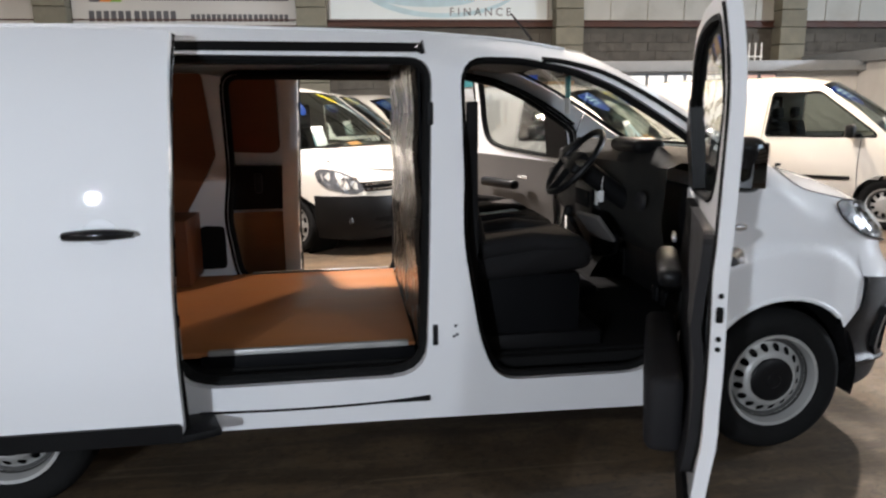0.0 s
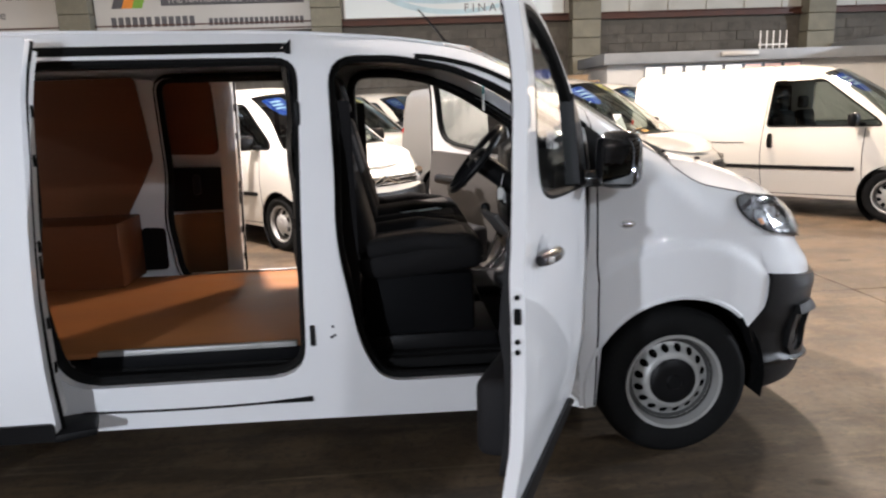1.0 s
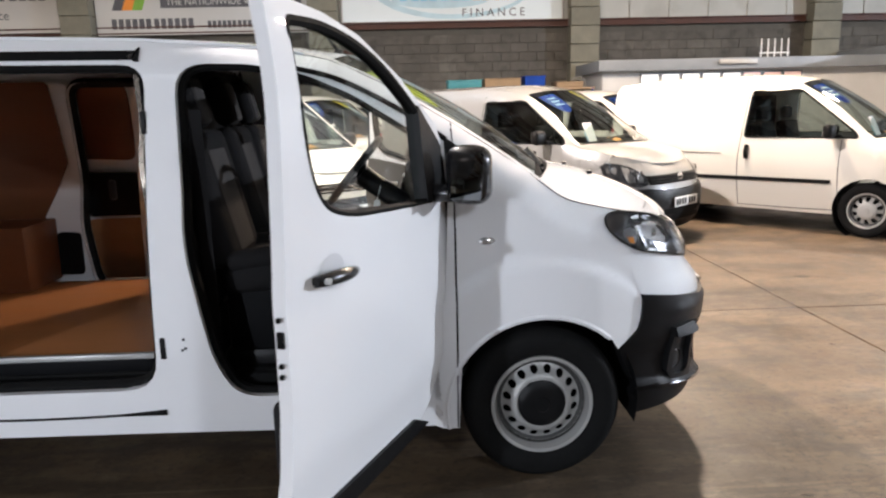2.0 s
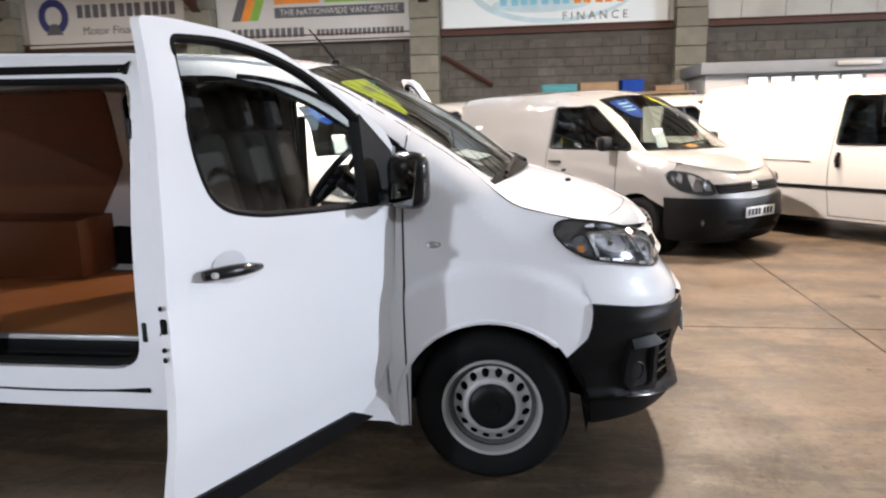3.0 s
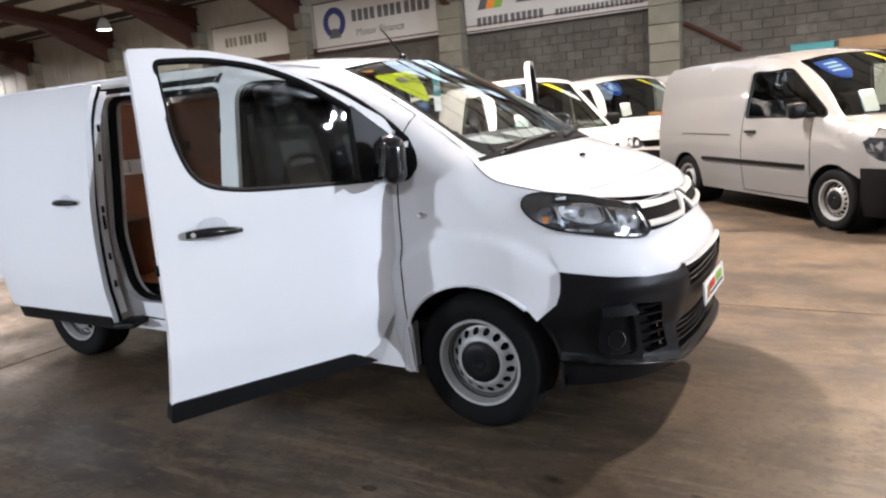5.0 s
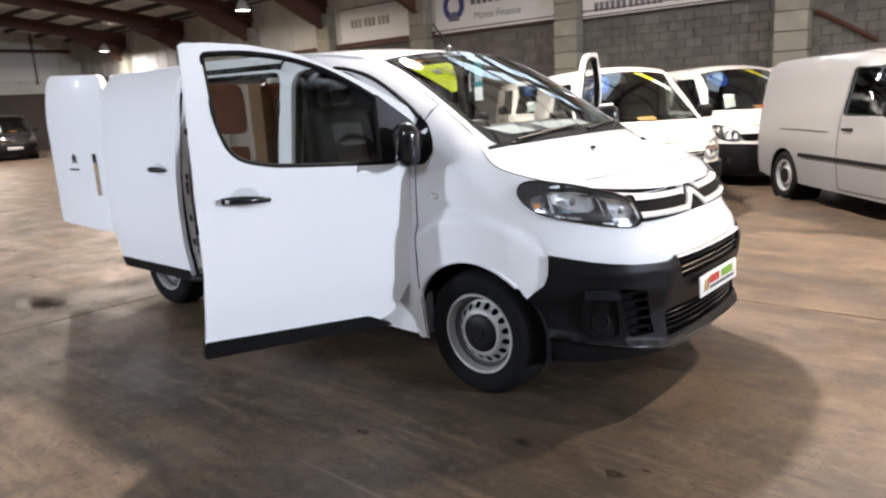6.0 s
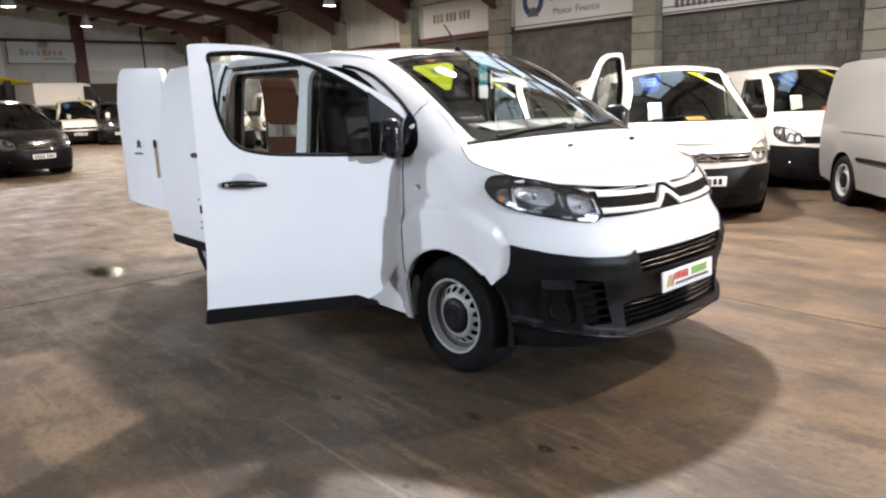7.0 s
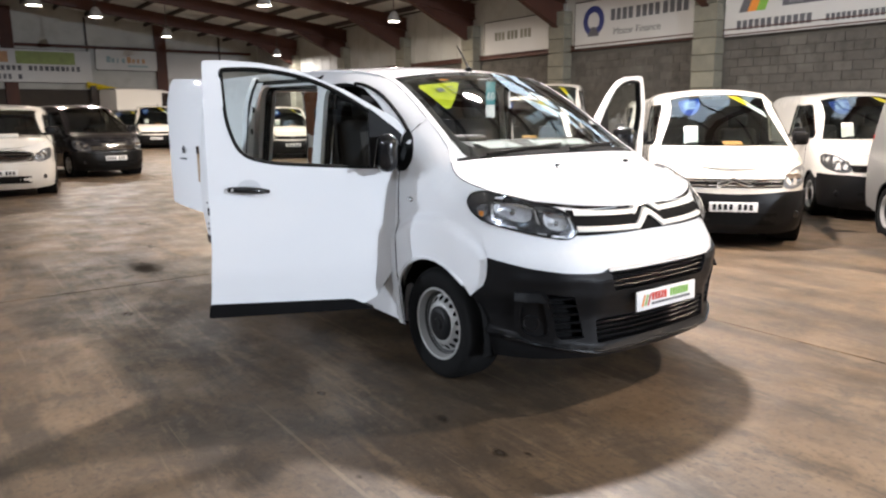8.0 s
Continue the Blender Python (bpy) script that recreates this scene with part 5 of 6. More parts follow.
for name, hole, zs in (("upper_intake", UPPER, (0.652, 0.68, 0.708)), ("lower_intake", LOWER, (0.372, 0.40, 0.428, 0.455)), ("side_intake", SIDE, (0.415, 0.462, 0.51, 0.558, 0.60)), ("side_intake", mirrored(SIDE), (0.415, 0.462, 0.51, 0.558, 0.60))):
    mu, mv = np.mean([p[0] for p in hole]), np.mean([p[1] for p in hole])
    back = [(mu + (a - mu) * 1.12, mv + (z - mv) * 1.2) for a, z in hole]
    it = part(name, sheet(back, lambda u, v, d: HERO.front(u, v, d + 0.045), step=4), DARK, bumper, "dark air intake")
    for z in zs:
        cut = [a + (z - z0) / (z1 - z0) * (b - a) for (a, z0), (b, z1) in zip(hole, hole[1:] + hole[:1]) if (z0 - z) * (z1 - z) < 0]
        lo, hi = min(cut), max(cut)
        part("slat", loft([[HERO.front(th, z + dz, dd) for th in np.linspace(lo, hi, 14)] for dz, dd in ((0.0, 0.04), (0.005, -0.004), (0.0, -0.010), (-0.006, -0.004), (-0.007, 0.04))]), PLASTIC, it)
part("intake_ledge", loft([[HERO.front(th, 0.742 + dz, -dd) for th in np.linspace(73.2, 106.8, 30)] for dz, dd in ((0.010, 0.002), (0.006, 0.022), (-0.004, 0.024), (-0.006, 0.004))]), JAMB, bumper, "pale grey ledge over the upper intake")
for s in (1, -1):
    fl = (lambda q: q) if s > 0 else flipped
    pod = [(35.5, 0.43), (36.0, 0.625), (45.8, 0.632), (48.4, 0.60), (50.0, 0.547), (52.2, 0.40), (51.3, 0.352), (45, 0.362), (38.6, 0.378)]
    recess = soft_loop([(38.2, 0.43), (38.6, 0.592), (46.8, 0.592), (48.4, 0.53), (49.8, 0.415), (47.5, 0.388), (40.5, 0.396)])
    pd = part("fog_pod", fl(sheet(pod, lambda u, v, d: HERO.front(u, v, d - 0.026), [recess], step=2, vstep=0.03, thick=0.03)), PLASTIC, bumper, "black fog lamp surround")
    part("pod_recess", fl(sheet(recess, lambda u, v, d: HERO.front(u, v, d + 0.012 - 0.03 * abs(v - 0.47)), step=2, vstep=0.03)), PLASTIC_BLUE, pd, "dark recess of the fog pod")
    visor = [(36.0, 0.592), (36.0, 0.634), (45.8, 0.640), (48.6, 0.600), (47.6, 0.588)]
    part("pod_visor", fl(sheet(visor, lambda u, v, d: HERO.front(u, v, d - 0.030 - 0.35 * max(0.634 - v, 0)), step=2, vstep=0.012, thick=0.025)), PLASTIC, pd, "black visor over the fog lamp")
    c = HERO.front(42.5, 0.462, 0.004)
    fm = Matrix.Translation(c) @ pose(0, 0, 0, 0, 0, -48)
    part("fog_lamp", fl(moved(lathe([(0.050, -0.01), (0.046, 0.012), (0.038, 0.014), (0.032, 0.002), (0.0, -0.003)], 24, "x"), fm)), PLASTIC_GLOSS, pd, "round blanked fog lamp")
    # headlight: dark housing, two chrome bowls, chrome trim, clear lens
    lens = part("headlight", fl(sheet(HEADLIGHT, lambda u, v, d: HERO.front(u, v, d - 0.020), step=2.5, vstep=0.03)), LENS, van, "clear headlight lens over chrome bowls")
    lens.visible_shadow = False
    part("headlight_housing", fl(sheet(HEADLIGHT, lambda u, v, d: HERO.front(u, v, d - 0.010), [BOWL1, BOWL2], step=2.5, vstep=0.03)), LAMP_BODY, lens, "dark chrome headlight housing")
    part("headlight_rim", fl(tube([HERO.front(a, z, -0.015) for a, z in HEADLIGHT], 0.004, 6, closed=True)), PLASTIC, lens)

    def lamp_patch(pts, off, material, name, label="", st=3):
        return part(name, fl(sheet(pts, lambda u, v, d: HERO.front(u, v, d - off), step=st, vstep=0.03)), material, lens, label)

    def bowl(pts, depth, name, label):
        cu, cv = np.mean([p[0] for p in pts]), np.mean([p[1] for p in pts])
        ru, rv = max(abs(p[0] - cu) for p in pts), max(abs(p[1] - cv) for p in pts)

        def dish(u, v, d):
            q = min(math.hypot((u - cu) / ru, (v - cv) / rv), 1)
            return HERO.front(u, v, 0.004 + depth * (1 - q * q))
        part(name, fl(sheet(pts, dish, step=1.2, vstep=0.015)), BOWL, lens, label)
    bowl(BOWL1, 0.05, "main_reflector", "chrome main beam bowl")
    bowl(BOWL2, 0.04, "dip_reflector", "chrome dipped beam bowl")
    lamp_patch(soft_loop([(27.5, 1.112), (40, 1.104), (50, 1.078), (49, 1.070), (38, 1.092), (28.5, 1.10)]), 0.013, PLASTIC_GLOSS, "upper_brow", "gloss black upper brow")
    lamp_patch(soft_loop([(23.2, 1.075), (28.5, 1.085), (28.2, 1.03), (25.5, 1.012), (23.4, 1.03)]), 0.013, HOUSING, "indicator_bowl", "grey indicator bowl")
    lamp_patch([(24.2, 1.045), (26.6, 1.045), (26.4, 1.018), (24.8, 1.022)], 0.0145, INK_AMBER, "indicator_bulb", "amber indicator bulb")
    for a0, a1, z0, z1 in ((31, 35, 0.992, 0.985), (36, 41, 0.982, 0.974), (55, 60.5, 0.932, 0.924), (49, 53, 0.948, 0.940)):
        lamp_patch([(a0, z0 - 0.012), (a1, z1 - 0.012), (a1, z1), (a0, z0)], 0.014, CHROME_SOFT, "light_strip", "small chrome lamp strip")
    for th, zz, r in ((39, 1.042, 0.020), (57.5, 0.985, 0.016)):
        c = HERO.front(th, zz, 0.004)
        ball = lathe([(r * math.cos(a), r * 0.9 * math.sin(a)) for a in np.linspace(0, math.pi / 2, 7)], 18, "x")
        part("bulb_shield", fl(moved(ball, Matrix.Translation(c) @ pose(0, 0, 0, 0, 0, -28))), CHROME, lens)

    # Two chrome bands added in place of lamp glints along the lens.
    lamp_patch(soft_loop([(30, 1.094), (40, 1.086), (48.5, 1.064), (48.5, 1.056), (39, 1.076), (30.5, 1.086)]), 0.0135, CHROME, "chrome_band", "chrome band standing in for glints under the brow")
    lamp_patch(soft_loop([(50.5, 1.058), (57, 1.04), (62, 1.02), (61.5, 1.010), (56, 1.030), (50.5, 1.046)]), 0.0135, CHROME, "chrome_band", "chrome band standing in for glints under the brow")
    # bright dividers added between the bowls to lighten the lamp
    for a0, a1, z0, z1 in ((29.2, 30.4, 1.0, 1.085), (48.6, 49.4, 0.985, 1.055), (62.6, 63.4, 0.945, 1.02)):
        lamp_patch([(a0 + 1, z0), (a1 + 1, z0), (a1, z1), (a0, z1)], 0.015, CHROME_SOFT, "divider", "chrome strip added to brighten the headlight")

# grille: dark strip, two bright bars that rise to chevrons in the middle
gr = part("grille", sheet(GRILLE, lambda u, v, d: HERO.front(u, v, d - 0.004), step=3, vstep=0.03), DARK, van, "black grille strip")
for zb, peak in ((1.020, 0.060), (0.938, 0.072)):
    def bar_row(dz, off):
        row = []
        for y in np.linspace(-0.53, 0.53, 81):
            up = peak * min(max(1.15 - abs(y) / 0.095, 0), 1)
            z = zb + 0.017 * (abs(y) / 0.53) ** 2 + dz * (1.0 if abs(y) > 0.11 else 1.5) + up
            row.append(HERO.front(HERO.turn_y(y, z), z, -off))
        return row
    part("grille_bar", loft([bar_row(0.014, 0.004), bar_row(0.012, 0.016), bar_row(0.0, 0.021), bar_row(-0.012, 0.016), bar_row(-0.014, 0.004)]), BAR, gr, "satin silver grille bar with chevron")

part("chin_lip", tube([bumper_surf(th, chin_z(th) - 0.004, -0.001) for th in np.linspace(36, 144, 70)], lambda t: 0.003 + 0.004 * math.sin(math.pi * t) ** 0.4, 6), PLASTIC_GLOSS, bumper, "gloss black lip under the bumper")
# plate with the dealer's colours as plain shapes
pm = Matrix.Translation((0.912, 0, 0.552)) @ pose(0, 0, 0, 90, 0, 90) @ pose(0, 0, 0, -3, 0, 0)
pl = part("number_plate", moved(box((0, 0, 0), (0.52, 0.111, 0.012), 0.005), pm), PLATE, van, "white dealer plate with coloured bars")
for k, mm in enumerate((INK_ORANGE, INK_GREEN, INK_RED)):
    part("plate_stripe", moved(box((-0.205 + 0.024 * k, 0.0, 0.0075), (0.011, 0.066, 0.003), 0, pose(0, 0, 0, 0, 0, -22)), pm), mm, pl)
for k in range(5):
    part("plate_mark", moved(box((-0.125 + 0.027 * k, 0.016, 0.0075), (0.018, 0.042, 0.003)), pm), INK_RED, pl)
for k in range(7):
    part("plate_mark", moved(box((0.035 + 0.024 * k, 0.016, 0.0075), (0.016, 0.042, 0.003)), pm), INK_GREEN, pl)
for k in range(12):
    part("plate_mark", moved(box((-0.125 + 0.029 * k, -0.024, 0.0075), (0.021, 0.014, 0.003)), pm), INK_GREY, pl)

# bonnet jets, scuttle, wipers, aerial
for y, x in ((-0.30, 0.34), (0.30, 0.34)):
    part("washer_jet", box((x, y, 1.262), (0.028, 0.022, 0.016), 0.006), PLASTIC, van)
SC = [(a - 0.015, b - 0.055, c + 0.035) for a, b, c in (BONNET[0],)] + [(BONNET[0][0] + 0.002, BONNET[0][1] + 0.012, BONNET[0][2] + 0.004)]
part("scuttle", top_loft(HERO, SC, lift=0.004, margin=0.03), DARK, van, "black scuttle panel")
for y0, y1 in ((-0.62, -0.02), (0.02, 0.62)):
    a, b = screen_point(HERO, SCREEN, y0 / 0.8, 0.985, -0.018), screen_point(HERO, SCREEN, y1 / 0.8, 0.93, -0.014)
    wp = part("wiper", tube([a, tuple((np.array(a) + np.array(b)) / 2 + (0.0, 0, 0.004)), b], 0.009, 6), PLASTIC, van, "black wiper")
    part("wiper_arm", tube([(0.05, y0 - 0.02 if y0 < 0 else y0, 1.305), tuple((np.array(a) * 0.5 + np.array(b) * 0.5) + (0, 0, 0.010))], 0.007, 6), PLASTIC, wp)
ae = part("aerial", lathe([(0.0, 0.03), (0.022, 0.02), (0.035, -0.02)], 16, "z", (-0.88, 0.0, 1.865)), PLASTIC, van, "short black roof aerial")
part("aerial_rod", tube([(-0.88, 0, 1.88), (-0.95, 0.0, 1.97), (-1.02, 0.0, 2.05)], lambda t: 0.008 - 0.004 * t, 6), PLASTIC, ae)

# stickers inside the windscreen
ST = screen_sheet(van, HERO, SCREEN, (0, 0), (0, 0), INK_LIME, "warning_sticker", "yellow-green triangular sticker", outline=[(-0.86, 0.13), (-0.43, 0.13), (-0.43, 0.16), (-0.78, 0.45), (-0.83, 0.45), (-0.88, 0.17)])
part("sticker_mark", sheet([(-0.74, 0.20), (-0.67, 0.20), (-0.67, 0.25), (-0.74, 0.25)], lambda u, v, d: screen_point(HERO, SCREEN, u, v, 0.002), step=0.1), INK_GREY, ST)
for q in (0.16, 0.20, 0.24):
    part("sticker_mark", sheet([(-0.63, q + 0.03), (-0.53, q + 0.03), (-0.54, q + 0.042), (-0.63, q + 0.042)], lambda u, v, d: screen_point(HERO, SCREEN, u, v, 0.002), step=0.1), INK_GREY, ST)
TL = part("hanging_card", box((-0.69, 0.05, 1.70), (0.004, 0.085, 0.16), 0.002), INK_TEAL, van, "teal card reading 60 hanging from the mirror")
part("card_foot", box((-0.69, 0.05, 1.575), (0.004, 0.085, 0.088), 0.002), PLATE, TL, "white card foot")
writing("card_number", "60", 0.075, PLATE, pose(-0.687, 0.05, 1.675, 90, 0, 90), TL)


# open cab doors
def hinge(px, py, deg):
    return Matrix.Translation((px, py, 0)) @ pose(0, 0, 0, 0, 0, deg) @ Matrix.Translation((-px, -py, 0))


def dx(s):
    return -0.43 - s


DOOR = rounded([(dx(1.112), 1.865, 0.02), (dx(0.99), 1.868), (dx(0.79), 1.855), (dx(0.565), 1.812), (dx(0.30), 1.70), (dx(-0.01), 1.525), (dx(-0.06), 1.44), (dx(-0.06), 1.2), (dx(-0.04), 0.915), (dx(0.03), 0.62), (dx(0.15), 0.42), (dx(0.27), 0.365), (dx(1.165), 0.365, 0.02), (dx(1.15), 0.45), (dx(1.125), 0.75)], 0.03)
DOOR_WIN = rounded([(dx(1.018), 1.815, 0.03), (dx(0.82), 1.822, 0.1), (dx(0.60), 1.79, 0.1), (dx(0.41), 1.725, 0.1), (dx(0.18), 1.59, 0.1), (dx(0.0), 1.45, 0.02), (dx(0.0), 1.235, 0.02), (dx(0.20), 1.237, 0.1), (dx(0.75), 1.272, 0.15), (dx(0.93), 1.32, 0.12), (dx(1.0), 1.50, 0.12)], 0.03, 6)


def door_surf(u, v, d=0.0):
    out = (-0.015 + 0.10 * max(v - 1.1, 0) / 0.75) * min(max((-0.43 - u) / 1.1, 0), 1)
    return (u, -(HERO.wide(min(v, 1.9)) - 0.035 * min(max((v - 1.55) / 0.35, 0), 1) ** 2 - d + out), v)


for s, deg in ((1, 66.5), (-1, -67.0)):
    fl = (lambda q: q) if s > 0 else flipped
    door = part("front_door", fl(sheet(DOOR, door_surf, [DOOR_WIN], step=0.06, thick=0.04)), PAINT, van, "white cab door standing open")
    door.matrix_local = hinge(-0.43, -0.915 * s, deg)
    g = part("window_glass", fl(sheet(DOOR_WIN, lambda u, v, d: door_surf(u, v, d + 0.022), step=0.2)), GLASS, door, "clear door window")
    g.visible_shadow = False
    part("window_seal", fl(tube([door_surf(p[0], p[1], 0.012) for p in DOOR_WIN], 0.015, 6, closed=True)), RUBBER, door, "black window seal")
    part("window_seal", fl(tube([door_surf(p[0], p[1], 0.034) for p in DOOR_WIN], 0.013, 6, closed=True)), RUBBER, door, "black inner window seal")
    strip = rounded([(dx(0.16), 0.345), (dx(0.30), 0.418), (dx(1.158), 0.432), (dx(1.17), 0.345)], 0.02)
    part("lower_strip", fl(sheet(strip, lambda u, v, d: door_surf(u, v, d - 0.014), step=0.15, thick=0.07)), PLASTIC, door, "black lower door strip")
    # sail panel and mirror
    sail = rounded([(dx(0.17), 1.232), (dx(0.17), 1.60), (dx(-0.015), 1.455), (dx(-0.055), 1.40), (dx(-0.055), 1.232)], 0.012)
    part("sail_panel", fl(sheet(sail, lambda u, v, d: door_surf(u, v, d - 0.006), step=0.1, thick=0.055)), PLASTIC, door, "black mirror mounting panel")
    mir = part("door_mirror", fl(joined(box((-0.515, -1.085, 1.335), (0.13, 0.18, 0.225), 0.06, pose(0, 0, 0, 0, 0, -12), seg=4), box((-0.50, -0.975, 1.262), (0.09, 0.12, 0.07), 0.03, seg=3))), PLASTIC_GLOSS, door, "black door mirror housing")
    part("mirror_glass", fl(box((-0.580, -1.10, 1.335), (0.006, 0.135, 0.175), 0.003, pose(0, 0, 0, 0, 9, -12))), MIRROR, mir, "mirror glass")
    # handle over a flat patch with its recess's shade in the colour
    dish = [(dx(0.89) + 0.068 * math.cos(a), 1.135 + 0.05 * math.sin(a)) for a in np.linspace(0, 2 * math.pi, 24, endpoint=False)]
    part("handle_recess", fl(sheet(dish, lambda u, v, d: door_surf(u, v, d - 0.003 + 0.0), step=0.03)), RECESS_SHADE, door, "flat darker patch for the shaded handle recess")
    hp = [door_surf(dx(1.005 - 0.23 * t), 1.128 - 0.014 * t + 0.006 * math.sin(math.pi * t), -0.018 - 0.026 * math.sin(math.pi * t)) for t in np.linspace(0, 1, 12)]
    hd = part("door_handle", fl(tube(hp, lambda t: 0.011 + 0.011 * math.sin(math.pi * min(t + 0.06, 1)) ** 0.5 * (1 - 0.25 * t), 10)), PLASTIC_GLOSS, door, "black pull handle")
    part("lock_barrel", fl(lathe([(0.0, -0.014), (0.009, -0.014), (0.010, 0.01)], 14, "y", (hp[1][0], hp[1][1] - 0.014, hp[1][2]))), STEEL, hd)
    # inner card
    card = rounded([(dx(1.08), 0.47), (dx(1.05), 1.22), (dx(0.05), 1.20), (dx(0.06), 0.75), (dx(0.25), 0.45)], 0.06)
    # Near card dark, far card pale: shade and light are in their colours.
    cd = part("door_card", fl(sheet(card, lambda u, v, d: door_surf(u, v, 0.042 + d + 0.02 * math.exp(-((v - 0.95) / 0.1) ** 2)), step=0.1, thick=0.03)), PLASTIC_GREY if s > 0 else TRIM_LIT, door, "grey moulded door card")
    part("door_pocket", fl(box((dx(0.55), -0.795, 0.60), (0.80, 0.12, 0.26), 0.035, seg=3)), PLASTIC_GREY, cd, "door pocket")
    part("armrest", fl(box((dx(0.60), -0.80, 1.02), (0.42, 0.08, 0.07), 0.03, seg=3)), PLASTIC, cd, "armrest")
    part("inner_handle", fl(box((dx(0.35), -0.825, 1.08), (0.11, 0.02, 0.03), 0.01)), CHROME_SOFT, cd)
    # latch and small fittings on the rear edge
    lt = part("latch", fl(box((dx(1.128), -0.922, 1.0), (0.012, 0.02, 0.045), 0.004)), DARK, door, "dark latch")
    for z in (0.93, 0.90, 1.055):
        part("bolt", fl(lathe([(0.0, -0.004), (0.007, -0.003), (0.008, 0.002)], 10, "x", (dx(1.133), -0.922, z))), DARK, lt)
    part("edge_seal", fl(tube([door_surf(dx(1.095), z, 0.04) for z in np.linspace(0.5, 1.84, 14)], 0.009, 6)), RUBBER, door)
    part("hinge", fl(box((-0.42, -0.90, 0.72), (0.07, 0.03, 0.07), 0.008)), STEEL, door)
    part("hinge", fl(box((-0.42, -0.90, 1.06), (0.07, 0.03, 0.07), 0.008)), STEEL, door)

# load doors slid back along the sides
for s, x0, off in ((1, -0.98, 0.19), (-1, -0.655, 0.10)):
    fl = (lambda q: q) if s > 0 else flipped
    SD = rounded([(-1.515 + x0, 1.862, 0.02), (-2.60 + x0, 1.868, 0.05), (-2.62 + x0, 1.2), (-2.64 + x0, 0.9), (-2.62 + x0, 0.36, 0.03), (-1.565 + x0, 0.36, 0.02), (-1.556 + x0, 0.9), (-1.53 + x0, 1.4)], 0.04)

    def slide_surf(u, v, d=0.0):
        return (u, -(HERO.wide(min(v, 1.88)) - 0.06 * min(max((v - 1.6) / 0.27, 0), 1) ** 2 - d + off), v)
    sl = part("sliding_door", fl(sheet(SD, slide_surf, step=0.07, thick=0.055)), PAINT, van, "white sliding load door, slid open")
    st = rounded([(-1.57 + x0, 0.335), (-1.57 + x0, 0.412), (-2.62 + x0, 0.412), (-2.60 + x0, 0.335)], 0.02)
    part("lower_strip", fl(sheet(st, lambda u, v, d: slide_surf(u, v, d - 0.014), step=0.15, thick=0.05)), PLASTIC, sl, "black lower door strip")
    part("edge_seal", fl(tube([slide_surf(-1.518 + x0 - (0.045 if z < 0.9 else 0.045 * (1.862 - z) / 0.96), z, 0.045) for z in np.linspace(0.37, 1.85, 16)], 0.012, 6)), RUBBER, sl, "black edge seal")
    edge = lambda z: -1.520 + x0 - (0.045 if z < 0.9 else 0.045 * (1.862 - z) / 0.96)
    de = part("door_edge", fl(loft([[slide_surf(edge(z) + dxx, z, d) for z in np.linspace(0.42, 1.82, 16)] for d, dxx in ((0.058, -0.004), (0.064, 0.004), (0.11, 0.0), (0.118, -0.02), (0.118, -0.10))])), JAMB, sl, "grey inner edge of the door")
    for z in (0.62, 0.80, 1.02, 1.10, 1.42, 1.60):
        part("edge_slot", fl(box(slide_surf(edge(z) + 0.004, z, 0.088), (0.006, 0.018, 0.045 if z != 1.02 else 0.09), 0.002)), DARK, de)
    dish = [(-1.78 + x0 + 0.06 * math.cos(a), 1.165 + 0.045 * math.sin(a)) for a in np.linspace(0, 2 * math.pi, 24, endpoint=False)]
    # No hollow here either: the darker patch carries the recess's shade.
    part("handle_recess", fl(sheet(dish, lambda u, v, d: slide_surf(u, v, d - 0.003), step=0.03)), RECESS_SHADE, sl, "flat darker patch for the shaded handle recess")
    hp = [slide_surf(-1.66 + x0 - 0.235 * t, 1.155 + 0.006 * math.sin(math.pi * t), -0.018 - 0.026 * math.sin(math.pi * t)) for t in np.linspace(0, 1, 12)]
    part("door_handle", fl(tube(hp, lambda t: 0.011 + 0.010 * math.sin(math.pi * min(1 - t + 0.06, 1)) ** 0.5, 10)), PLASTIC_GLOSS, sl, "black pull handle")
    # inside of the door: pressed frame, plywood panels, latch box
    yi = -(0.957 + off - 0.058)
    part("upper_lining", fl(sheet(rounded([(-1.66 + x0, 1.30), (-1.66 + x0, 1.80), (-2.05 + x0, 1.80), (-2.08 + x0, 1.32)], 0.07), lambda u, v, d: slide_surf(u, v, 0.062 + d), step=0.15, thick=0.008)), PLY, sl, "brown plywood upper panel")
    # The light on this lower panel comes from its paler ply.
    part("lower_lining", fl(sheet(rounded([(-1.64 + x0, 0.50), (-1.64 + x0, 0.92), (-2.02 + x0, 0.92), (-2.02 + x0, 0.50)], 0.04), lambda u, v, d: slide_surf(u, v, 0.062 + d), step=0.15, thick=0.008)), PLY_LIT, sl, "plywood lower panel in a paler lit tone")
    lb = part("latch_box", fl(sheet(rounded([(-1.63 + x0, 0.94), (-1.63 + x0, 1.22), (-2.0 + x0, 1.23), (-2.0 + x0, 0.94)], 0.03), lambda u, v, d: slide_surf(u, v, 0.064 + d), step=0.1, thick=0.03)), PLASTIC, sl, "black plastic latch cover")
    part("inner_handle", fl(box((-1.80 + x0, yi + 0.12, 1.12), (0.05, 0.04, 0.13), 0.018)), PLASTIC_GREY, lb)

